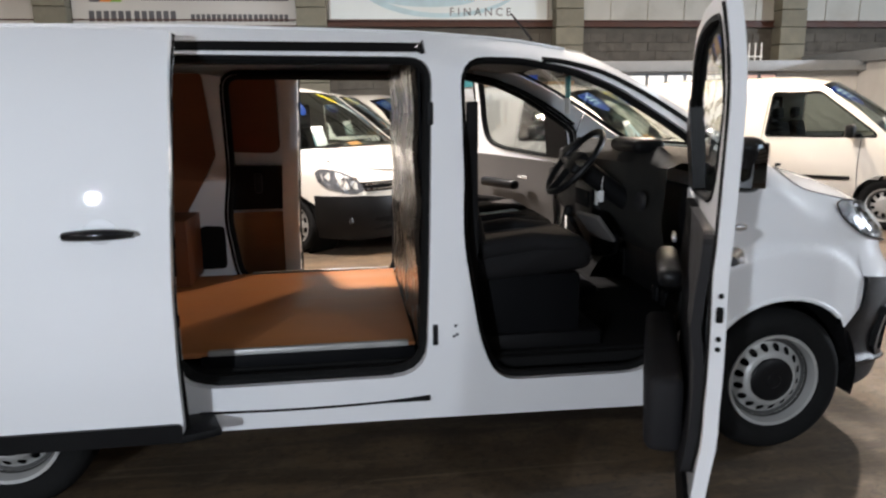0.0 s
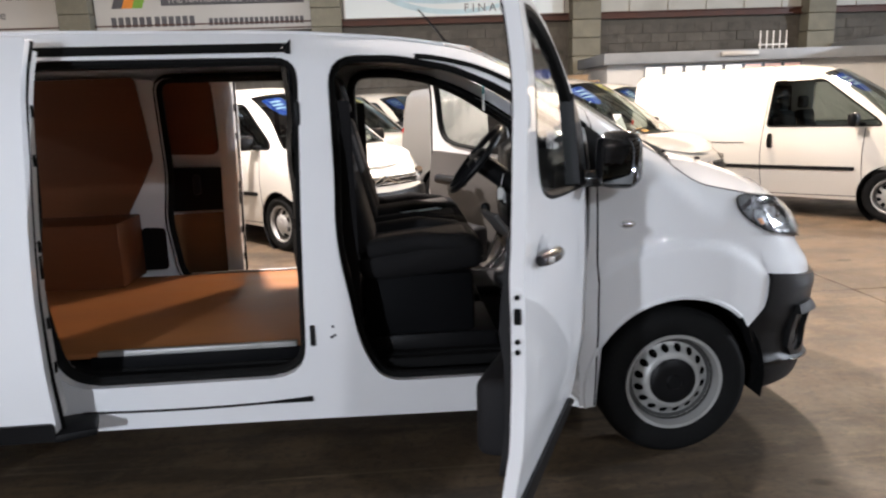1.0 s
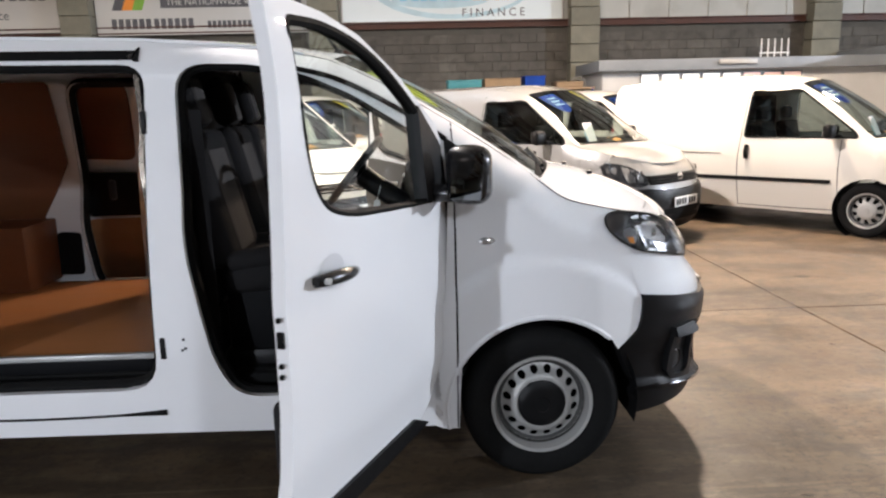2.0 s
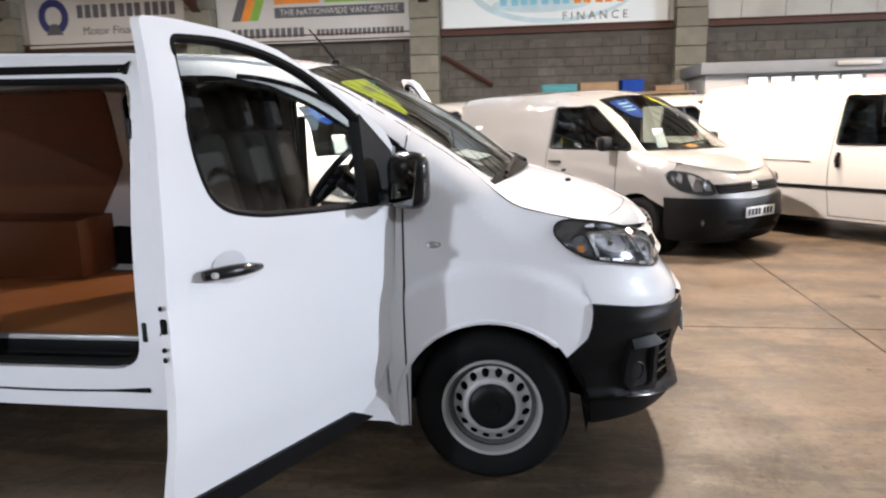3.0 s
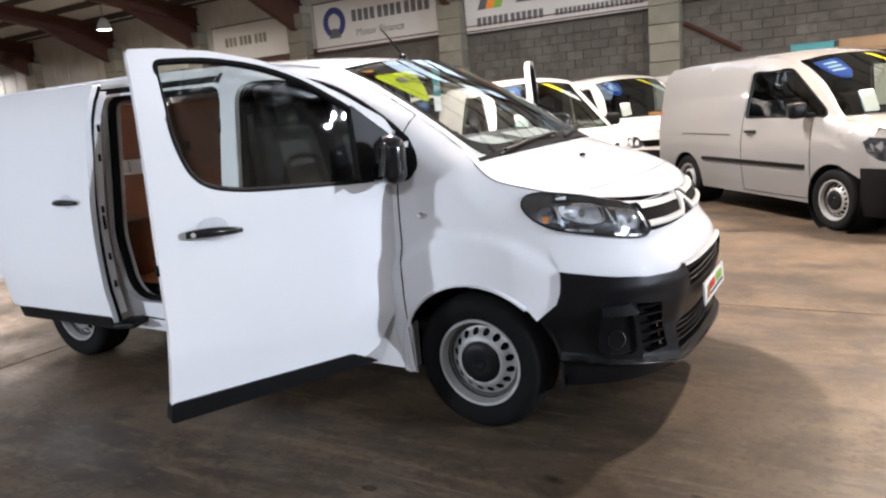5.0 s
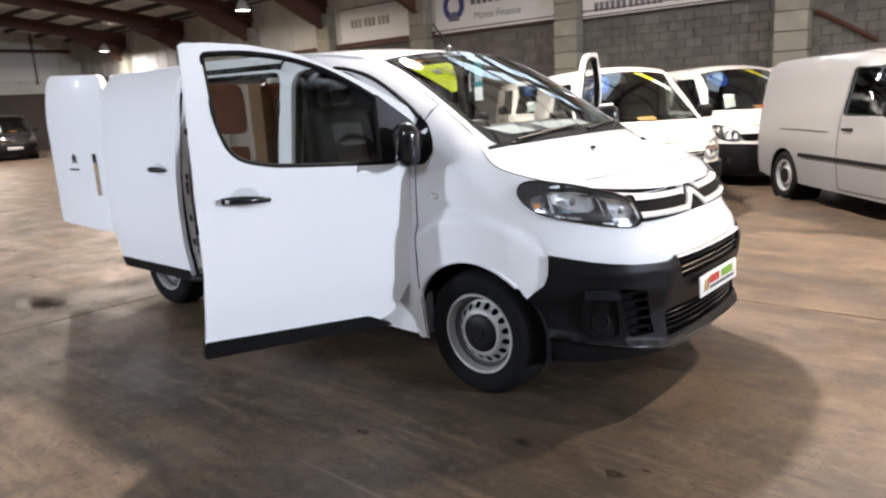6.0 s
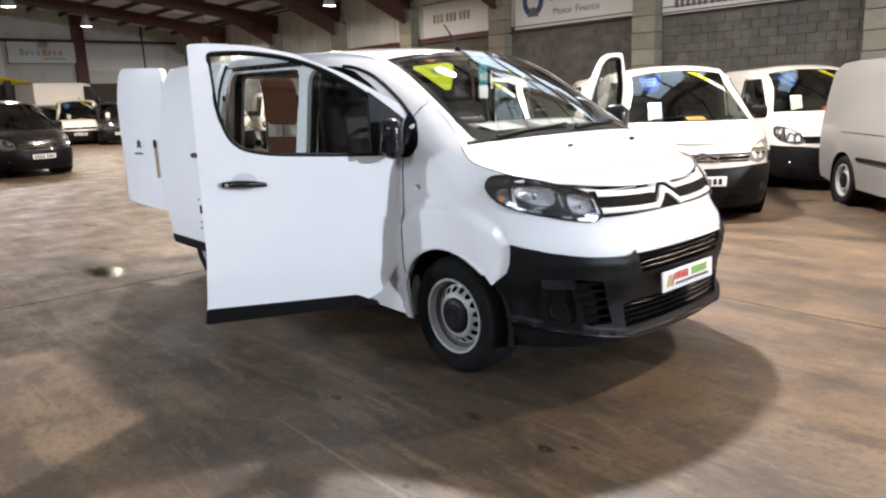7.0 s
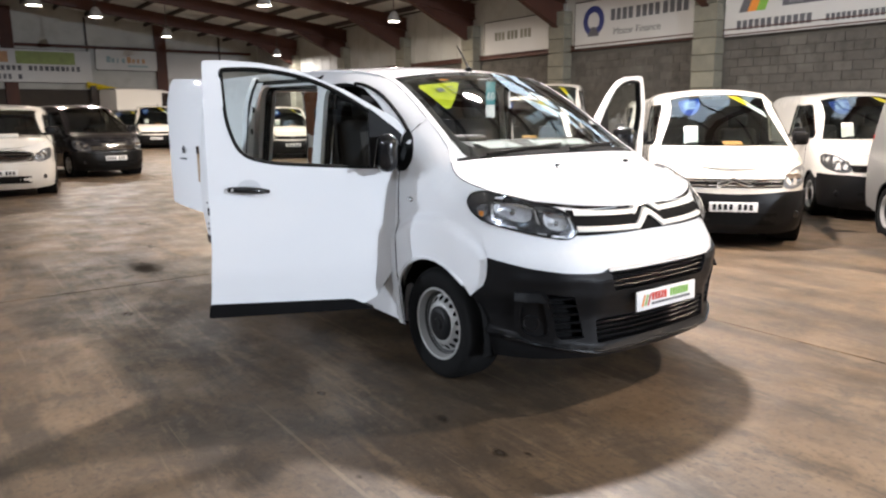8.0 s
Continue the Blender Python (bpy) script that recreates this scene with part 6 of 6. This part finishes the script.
# rear doors swung open
for s in (1, -1):
    fl = (lambda q: q) if s > 0 else flipped
    rd = rounded([(0.0, 0.52), (0.0, 1.66), (0.05, 1.92, 0.10), (0.86, 1.955, 0.10), (0.86, 0.60, 0.05)], 0.03)

    def rear_surf(u, v, d=0.0):
        return (-4.12 - 0.03 * math.sin(math.pi * u / 0.86) + d + 0.06 * max((v - 1.5) / 0.4, 0) ** 2, -0.88 + u, v)
    r = part("rear_door", fl(sheet(rd, rear_surf, step=0.08, thick=0.05)), PAINT, van, "white rear door swung wide open" if s > 0 else "white rear door swung open with plywood lining")
    if s > 0:
        r.matrix_local = hinge(-4.12, -0.88, 101)
    else:
        r.matrix_local = hinge(-4.12, 0.88, -75)
        part("upper_lining", fl(sheet(rounded([(0.33, 1.30), (0.33, 1.82), (0.835, 1.84), (0.835, 1.30)], 0.11), lambda u, v, d: rear_surf(u, v, d + 0.056), step=0.2, thick=0.006)), PLY, r, "brown plywood upper panel")
        part("lower_lining", fl(sheet(rounded([(0.33, 0.64), (0.33, 1.16), (0.83, 1.16), (0.83, 0.64)], 0.04), lambda u, v, d: rear_surf(u, v, d + 0.056), step=0.2, thick=0.006)), PLY, r, "brown plywood lower panel")
        part("timber_strip", fl(sheet(smooth_pairs([(0.05, 0.62), (0.06, 1.2), (0.05, 1.84), (0.20, 1.86), (0.25, 1.5), (0.24, 1.1), (0.30, 0.62)]), lambda u, v, d: rear_surf(u, v, d + 0.056), step=0.2, thick=0.012)), TAN, r, "pale timber strip on the rear door")
        part("latch", fl(box((-4.03, -0.30, 1.24), (0.03, 0.10, 0.12), 0.01)), STEEL, r, "bright latch on the white door frame")
    part("edge_seal", fl(tube([rear_surf(0.84, z, 0.05) for z in np.linspace(0.66, 1.85, 10)], 0.012, 6)), RUBBER, r)
    for z in (0.65, 1.35):
        part("hinge", fl(box((-4.13, -0.87, z), (0.05, 0.06, 0.10), 0.01)), PAINT, r)
    part("lamp_cutout", fl(sheet(rounded([(0.17, 0.86), (0.17, 1.24), (0.215, 1.24), (0.215, 0.86)], 0.015), lambda u, v, d: rear_surf(u, v, d - 0.006), step=0.1)), TAN, r, "tan lamp recess on the door edge")
    part("lamp_plug", fl(sheet([(0.172, 1.16), (0.172, 1.235), (0.213, 1.235), (0.213, 1.16)], lambda u, v, d: rear_surf(u, v, d - 0.010), step=0.1)), DARK, r, "black lamp plug")
    for k in (0, 1):
        part("emblem", fl(tube([rear_surf(0.44, 1.16 + 0.035 * k, -0.01), rear_surf(0.47, 1.20 + 0.035 * k, -0.01), rear_surf(0.50, 1.16 + 0.035 * k, -0.01)], 0.007, 6)), INK_GREY, r)
    part("name_mark", fl(box((-4.165, -0.88 + 0.48, 1.10), (0.006, 0.14, 0.018), 0.003)), INK_GREY, r, "grey name bar")

# body details along both sides
for s in (1, -1):
    fl = (lambda q: q) if s > 0 else flipped
    tr = part("upper_rail", fl(sheet([(-1.575, 1.794), (-1.575, 1.832), (-3.9, 1.852), (-3.9, 1.816)], lambda u, v, d: HERO.side(u, v, d - 0.003), step=0.1, vstep=0.02)), DARK, van, "black sliding door rail in the roof edge")
    part("rail_stop", fl(tube([HERO.side(-1.60, 1.80, -0.006), HERO.side(-1.575, 1.835, -0.004), HERO.side(-1.578, 1.79, -0.004)], 0.012, 6)), PLASTIC, tr)
    lr = part("lower_rail", fl(tube([HERO.side(-1.575 - 0.95 * t, 0.366 - 0.012 * math.sin(math.pi * t) - 0.004 * t, 0.0) for t in np.linspace(0, 1, 16)], lambda t: 0.006 + 0.008 * max(1 - 5 * t, 0), 6)), DARK, van, "black lower door rail slot")
    part("rail_arm", fl(box((-2.52, -1.0, 0.345), (0.16, 0.20, 0.035), 0.012, pose(0, 0, 0, 0, 0, 20))), PLASTIC, lr, "black roller arm")
    part("roof_gutter", fl(tube([(x, -(HERO.half(x, HERO.top(x)) - 0.004), HERO.top(x) + 0.002) for x in np.linspace(-0.95, -4.05, 30)], 0.007, 6)), PAINT, van)
    for z in (1.555, 0.655):
        part("door_buffer", fl(box((-1.553, -HERO.half(-1.553, z) - 0.001, z), (0.022, 0.012, 0.09), 0.005)), PLASTIC, van, "black door buffer")
    for x, z in ((-1.468, 0.69), (-1.462, 0.652), (-1.475, 0.645)):
        part("striker_bolt", fl(box((x, -HERO.half(x, z) - 0.002, z), (0.012, 0.006, 0.012), 0.003)), INK_GREY, van)
    ind = part("side_repeater", fl(moved(lathe([(0.0, -0.010), (0.014, -0.009), (0.022, -0.004), (0.026, 0.004)], 18, "y"), Matrix.Translation((-0.232, -HERO.half(-0.232, 1.058), 1.058)) @ Matrix.Diagonal((1.35, 1, 0.68, 1)))), CHROME_SOFT, van, "small clear side indicator")
    part("wing_seam", fl(tube([HERO.side(-0.36, z, -0.0005) for z in np.linspace(0.25, 1.5, 20)], 0.003, 5)), DARK, van)
    part("bonnet_seam", fl(tube([(x, -(HERO.half(x, HERO.top(x)) + 0.001), HERO.top(x)) for x in np.linspace(0.0, 0.43, 20)], 0.0028, 5)), INK_GREY, van)
    part("arch_lip", fl(tube([HERO.side(p[0], p[1], 0.004) for p in arch(0, 0.335, 0.405, 0.245, 24) if p[0] < 0.31], 0.012, 6)), PAINT, van)
    fl2 = [(x, z) for x, z in ((-0.30, 0.62), (-0.24, 0.78), (-0.1, 0.885), (0.05, 0.91), (0.2, 0.88), (0.33, 0.80))]
    part("sail_corner", fl(sheet(rounded([(-0.385, 1.215), (-0.29, 1.225), (-0.245, 1.29), (-0.265, 1.35), (-0.325, 1.425), (-0.395, 1.475)], 0.025), lambda u, v, d: HERO.side(u, v, d - 0.003), step=0.05)), PLASTIC, van, "black plastic pillar corner")
    part("front_jamb", fl(box((-0.405, -0.865, 0.74), (0.05, 0.05, 0.98), 0.012)), JAMB, van, "door jamb behind the wing")

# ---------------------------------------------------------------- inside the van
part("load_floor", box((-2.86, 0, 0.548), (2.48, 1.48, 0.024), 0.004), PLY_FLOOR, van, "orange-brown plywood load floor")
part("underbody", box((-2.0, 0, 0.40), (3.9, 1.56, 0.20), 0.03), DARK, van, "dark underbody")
for s in (1, -1):
    fl = (lambda q: q) if s > 0 else flipped
    part("step_edge", fl(box((-2.08, -0.742, 0.556), (0.86, 0.03, 0.03), 0.008)), STEEL, van, "bright metal step edge")
    part("step_riser", fl(box((-2.08, -0.752, 0.51), (0.92, 0.02, 0.075), 0.008)), PLASTIC_BLUE, van, "dark blue-black step riser")
    part("step", fl(box((-2.08, -0.82, 0.462), (1.06, 0.16, 0.02), 0.006)), PLASTIC, van, "black plastic side step")
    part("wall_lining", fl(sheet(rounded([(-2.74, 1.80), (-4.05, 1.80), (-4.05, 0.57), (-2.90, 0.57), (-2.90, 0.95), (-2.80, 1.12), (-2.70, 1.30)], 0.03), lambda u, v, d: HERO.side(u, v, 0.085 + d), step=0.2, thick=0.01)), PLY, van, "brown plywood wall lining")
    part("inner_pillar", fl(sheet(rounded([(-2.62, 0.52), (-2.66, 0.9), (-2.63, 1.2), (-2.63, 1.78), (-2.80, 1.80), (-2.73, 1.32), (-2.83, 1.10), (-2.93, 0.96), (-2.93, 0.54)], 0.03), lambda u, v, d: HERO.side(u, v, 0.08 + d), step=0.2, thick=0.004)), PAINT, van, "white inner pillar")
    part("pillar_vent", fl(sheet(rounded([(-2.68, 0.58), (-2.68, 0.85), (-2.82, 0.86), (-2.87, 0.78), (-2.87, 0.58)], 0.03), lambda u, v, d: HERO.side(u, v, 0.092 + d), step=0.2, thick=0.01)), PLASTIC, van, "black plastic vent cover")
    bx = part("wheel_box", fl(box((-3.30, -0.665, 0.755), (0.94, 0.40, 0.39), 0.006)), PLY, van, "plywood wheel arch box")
    part("tail_pillar", fl(box((-4.09, -0.84, 1.15), (0.07, 0.10, 1.30), 0.02)), PAINT, van, "white tail pillar")
    part("tail_lining", fl(box((-4.03, -0.76, 1.28), (0.03, 0.13, 1.0), 0.012)), TAN, van, "pale timber strip")
    for z in (1.40, 1.10):
        part("lashing_ring", fl(box((-3.93, -0.835, z), (0.07, 0.035, 0.09), 0.012)), PLASTIC, van, "black lashing point")
part("tail_header", box((-4.08, 0, 1.855), (0.08, 1.60, 0.10), 0.02), PAINT, van)
part("tail_sill", box((-4.10, 0, 0.46), (0.12, 1.66, 0.16), 0.02), PLASTIC, van, "black tail sill")
part("roof_lining", top_loft(HERO, [(-4.05, -4.05, 1.88), (-1.6, -1.58, 1.87), (-1.2, -1.17, 1.85), (-0.95, -0.90, 1.80)], lift=-0.035, margin=0.05), PLASTIC_GREY, van, "dark roof lining")


def bulk(u, v, d=0.0):
    return (-1.61 + 0.006 * math.sin(v * 17) + 0.005 * math.sin(u * 9) + d, u, v)


part("bulkhead", sheet([(-0.84, 0.56), (0.84, 0.56), (0.83, 1.3), (0.78, 1.83), (-0.78, 1.83), (-0.83, 1.3)], bulk, step=0.12, vstep=0.03, thick=0.02), ZINC, van, "pressed steel bulkhead, its steel darkened for shade")
# Added panel, keeps the gaps between the seats dark.
part("bulkhead_lining", box((-1.585, 0, 1.20), (0.012, 1.62, 1.22), 0.004), PLASTIC_BLUE, van, "added dark panel on the cab side of the bulkhead")
# Unseen block added in the engine bay, stops light passing under the bonnet.
part("engine", box((0.24, 0, 0.62), (0.72, 1.1, 0.74), 0.08), DARK, van, "unseen dark block that stops light in the engine bay")
part("cab_floor", box((-0.85, 0, 0.46), (1.36, 1.64, 0.05), 0.01), RUBBER, van, "black rubber cab floor")
part("firewall", box((-0.12, 0, 0.80), (0.05, 1.60, 0.72), 0.01), PLASTIC, van, "black footwell wall")

# dashboard
dash_rows = []
for y in np.linspace(-0.80, 0.80, 25):
    w = 0.03 * math.cos(y * 4)
    dash_rows.append([(0.06, y, 1.20), (-0.03, y, 1.315 - 0.2 * max(abs(y) - 0.6, 0)), (-0.28, y, 1.375 - 0.3 * max(abs(y) - 0.6, 0)), (-0.44, y, 1.385 - 0.3 * max(abs(y) - 0.6, 0)), (-0.53 - w, y, 1.30), (-0.55 - w, y, 1.05), (-0.50, y, 0.95), (-0.42, y, 0.86), (-0.18, y, 0.80)])
ds = part("dashboard", loft(dash_rows), DASH, van, "dark grey moulded dashboard")
part("instrument_hood", box((-0.47, -0.38, 1.385), (0.16, 0.34, 0.07), 0.035, seg=3), PLASTIC, ds, "instrument hood")
part("centre_console", box((-0.52, 0.02, 0.97), (0.16, 0.34, 0.40), 0.04, seg=3), PLASTIC, ds, "centre console")
part("radio_screen", box((-0.606, 0.02, 1.08), (0.006, 0.22, 0.09), 0.004), DARK, ds)
for y in (-0.70, -0.10, 0.14, 0.70):
    part("air_vent", lathe([(0.0, -0.585), (0.04, -0.588), (0.046, -0.57)], 18, "x", (0, y, 1.15)), PLASTIC_GREY, ds)
part("dash_paper", box((-0.17, -0.30, 1.358), (0.20, 0.34, 0.004), 0.0, pose(0, 0, 0, 0, 13, 10)), PAPER, ds, "pale sheet on the dashboard")
part("dash_paper", box((-0.18, 0.25, 1.360), (0.16, 0.46, 0.004), 0.0, pose(0, 0, 0, 0, 13, -6)), PAPER, ds, "pale sheet on the dashboard")
wm = pose(-0.79, -0.40, 1.31, 0, 40, 0)
sw = part("steering_wheel", moved(lathe([(0.185 + 0.016 * math.cos(a), 0.016 * math.sin(a)) for a in np.linspace(0, 2 * math.pi, 9)], 36, "x"), wm), PLASTIC, van, "black steering wheel")
part("wheel_hub", moved(joined(box((0.01, 0, 0), (0.05, 0.15, 0.12), 0.03, seg=3), *(tube([(0.0, 0.05 * math.cos(a), 0.05 * math.sin(a)), (0, 0.18 * math.cos(a), 0.18 * math.sin(a))], 0.018, 6) for a in (0, math.pi, -math.pi / 2))), wm), PLASTIC, sw)
# Pale trim paints the cool light that catches this panel.
part("knee_panel", box((-0.70, -0.47, 1.0), (0.16, 0.20, 0.025), 0.010, pose(0, 0, 0, 0, 52, 12)), TRIM_LIT, ds, "grey lower panel under the steering column")
part("key_tag", box((-0.69, -0.50, 1.15), (0.028, 0.004, 0.055), 0.002, seg=1), PLATE, sw, "white tag on the ignition key")
part("tag_string", tube([(-0.69, -0.50, 1.178), (-0.67, -0.47, 1.24)], 0.002, 5), PLATE, sw)
part("steering_column", tube([(-0.77, -0.40, 1.295), (-0.40, -0.40, 1.02)], 0.05, 10), PLASTIC, sw)
part("key_tag", box((-0.64, -0.30, 1.12), (0.006, 0.035, 0.08), 0.003), PLATE, van, "white key tag hanging at the ignition")
part("gear_lever", joined(tube([(-0.62, -0.05, 0.86), (-0.70, -0.05, 1.0)], 0.012, 8), box((-0.705, -0.05, 1.02), (0.05, 0.05, 0.06), 0.02, seg=3)), PLASTIC, van, "gear lever")
rv = part("rear_view_mirror", box((-0.72, 0.05, 1.765), (0.04, 0.22, 0.07), 0.02, seg=3), PLASTIC, van, "black rear-view mirror")
part("mirror_stem", tube([(-0.70, 0.05, 1.78), (-0.69, 0.04, 1.80)], 0.012, 6), PLASTIC, rv)


def seat(y, w, turn=0):
    lean = pose(0, 0, 0, 0, -14, 0)
    st = part("seat", joined(box((-1.08, y, 0.90), (0.56, w, 0.15), 0.06, pose(0, 0, 0, 0, -5, 0), seg=3)), FABRIC, van, "black fabric seat with grey centre")
    part("seat_base", box((-1.10, y, 0.66), (0.50, w * 0.9, 0.36), 0.03, seg=2), PLASTIC_BLUE, st, "dark plastic seat base")
    part("seat_centre", box((-1.07, y, 0.945), (0.44, w * 0.5, 0.08), 0.035, pose(0, 0, 0, 0, -5, 0), seg=3), FABRIC_GREY, st)
    for e in (-1, 1):
        part("side_bolster", tube([(-1.32, y + e * w * 0.43, 0.955), (-1.08, y + e * w * 0.43, 0.985), (-0.90, y + e * w * 0.42, 0.965), (-0.825, y + e * w * 0.40, 0.92)], lambda t: 0.048 - 0.012 * t, 10), FABRIC, st)
        part("seam", tube([(-1.30, y + e * w * 0.27, 0.962), (-1.05, y + e * w * 0.27, 0.985), (-0.86, y + e * w * 0.27, 0.975), (-0.80, y + e * w * 0.27, 0.90)], 0.004, 5), FABRIC_GREY, st)
    part("front_seam", tube([(-0.812, y - w * 0.46, 0.905), (-0.795, y, 0.915), (-0.812, y + w * 0.46, 0.905)], 0.005, 5), FABRIC_GREY, st)
    part("seat_runner", box((-1.06, y, 0.52), (0.62, w * 0.98, 0.10), 0.025), PLASTIC, st, "black seat plinth")
    bk = part("backrest", box((-1.42, y, 1.22), (0.15, w, 0.60), 0.055, lean, seg=3), FABRIC, st, "black backrest with grey middle")
    part("back_centre", box((-1.385, y, 1.20), (0.10, w * 0.62, 0.50), 0.04, lean, seg=3), FABRIC_GREY, bk)
    hr = part("head_restraint", box((-1.50, y, 1.645), (0.10, w * 0.52, 0.25), 0.045, lean, seg=3), FABRIC, st, "head restraint")
    part("restraint_centre", box((-1.462, y, 1.64), (0.05, w * 0.30, 0.20), 0.02, lean, seg=3), FABRIC_GREY, hr)
    for d in (-0.06, 0.06):
        part("restraint_post", tube([(-1.47, y + d, 1.46), (-1.50, y + d, 1.60)], 0.007, 6), DARK, hr)


seat(-0.50, 0.50)
seat(0.08, 0.44)
seat(0.54, 0.46)
for s in (1, -1):
    fl = (lambda q: q) if s > 0 else flipped
    part("seat_belt", fl(loft([[(-1.40, -0.845 + 0.02 * t, 1.60 - 1.0 * t + 0.0) for t in np.linspace(0, 1, 8)], [(-1.35, -0.845 + 0.02 * t, 1.60 - 1.0 * t) for t in np.linspace(0, 1, 8)]])), FABRIC, van, "black seat belt")

part("courtesy_lamp", lathe([(0.0, -0.008), (0.028, -0.007), (0.035, 0.0)], 18, "z", (-1.12, -0.05, 1.812)), glow("courtesy_glow", (1.0, 0.45, 0.12), 1.5), van, "small orange-lit courtesy lamp")
for k in range(3):
    part("pedal", box((-0.30, -0.52 + 0.11 * k, 0.60), (0.02, 0.055, 0.08), 0.008), PLASTIC, van)
part("tunnel_tray", box((-0.62, 0.30, 0.52), (0.30, 0.40, 0.06), 0.02), PLASTIC_GREY, van, "grey floor tray")
part("seat_leaflet", box((-1.02, 0.14, 0.985), (0.20, 0.28, 0.006), 0.0, pose(0, 0, 0, 0, -5, 20)), SKYPALE, van, "pale blue leaflet on the seat")


# ---------------------------------------------------------------- parked vehicles
def park(x, y, deg):
    return pose(x, y, 0, 0, 0, deg)


HEAD = -48.7
small_van("compact_van", park(1.97, 4.90, HEAD), PAINT_SILVER, "silver compact panel van with black bumper, parked", wb=2.80, grille="slats")
small_van("compact_van", park(-1.83, 4.80, HEAD), PAINT_WARM_LIT, "white compact panel van with chrome grille bars, parked", rim="seven", strip=True)
small_van("compact_van", park(5.34, 4.70, HEAD), PAINT_WARM_LIT, "white compact panel van with black side strip, parked", H=1.88, rim="double", body_bumper=True, grille="slats", upright=True)
small_van("compact_van", park(-1.48, 8.24, HEAD), PAINT_WARM_LIT, "white compact panel van with black bumper, parked behind", grille="slats")
small_van("compact_van", park(4.0, 9.05, HEAD), PAINT_WARM_LIT, "white compact panel van at the rear of the row", grille="slats")
small_van("compact_van", park(-0.36, 10.84, HEAD), PAINT_WARM_LIT, "white compact panel van parked close to the block wall", grille="slats")
small_van("compact_van", park(-5.5, 4.75, HEAD), PAINT_WARM_LIT, "white compact panel van beside the block wall", grille="bars", rim="seven")
small_van("compact_van", park(-6.2, 9.6, HEAD), PAINT_WARM_LIT, "white compact panel van beyond the open doors", grille="bars")
small_van("tall_van", park(-10.0, 9.9, HEAD), PAINT_WARM_LIT, "tall white panel van parked near the block wall", H=2.3, grille="slats")
small_van("compact_car", park(-17.4, 0.55, 9), PAINT_BLACK, "black compact van with chrome grille, parked", group="far vehicles", crew=True, sticker=False, flyers=False, rim="five")
small_van("compact_car", park(-21.2, 7.6, -16), PAINT_WARM_LIT, "white van with black bumper, parked far off", group="far vehicles", grille="slats")
small_van("compact_car", park(-33.0, 5.9, -14), PAINT_WARM_LIT, "white van parked at the far end", group="far vehicles", grille="slats", width=2.0, H=2.0, wb=3.1)
small_van("compact_car", park(-31.0, 7.0, -12), PAINT_BLACK, "black car parked at the far end", group="far vehicles", crew=True, sticker=False)
small_van("compact_car", park(-33.4, 4.7, -14), PAINT_BLACK, "black compact van parked beside a white van", group="far vehicles", crew=True, flyers=False)
small_van("tall_van", park(-37.6, 8.3, 110), PAINT_WARM_LIT, "tall white van parked across the hall", H=2.9, wb=3.3, group="far vehicles", sticker=False)
small_van("compact_car", park(-25.0, -0.6, -8), PAINT_WARM_LIT, "white van parked behind the pickup", group="far vehicles")
small_van("compact_car", park(-13.5, -2.0, -8), PAINT_WARM_LIT, "white pickup with chrome grille and tall tyres, parked", H=1.76, hood_z=1.16, back=0.35, group="far vehicles", body_bumper=True, crew=True, rim="five", sticker=False, flyers=False, pickup=True)
small_van("compact_car", park(-19.6, 9.1, -22), PAINT_WARM_LIT, "white van with dark grille parked beside another van", group="far vehicles", grille="slats", H=1.95)


# ---------------------------------------------------------------- block courses of the north wall, last
def block_mesh(w, h):
    v, f = box((0, 0, 0), (w, 0.06, h), 0.004, seg=1)
    return mesh_of("block", v, f, smooth=0)


FULL = block_mesh(0.441, 0.216)
FULL.materials.append(BLOCK)
rest, count = [], 0
for r in range(15):
    z = 0.1125 + 0.225 * r + 0.02
    for k in range(int((EX - WX) / 0.45)):
        x = WX + 0.225 + 0.45 * k + (0.225 if r % 2 else 0.0)
        c = (x, NY + 0.075 - 0.004 * ((k * 7 + r * 3) % 4), z)
        if -8.2 < x < 3.4 and r > 4 and count < 290:
            ob = new("block", FULL)
            ob.location, ob.parent = c, wall_n
            count += 1
        else:
            rest.append(box(c, (0.441, 0.06, 0.216)))
tagged(part("block_courses", joined(*rest), BLOCK_REST, wall_n, smooth=0), "courses of grey concrete blocks", kind="stuff")
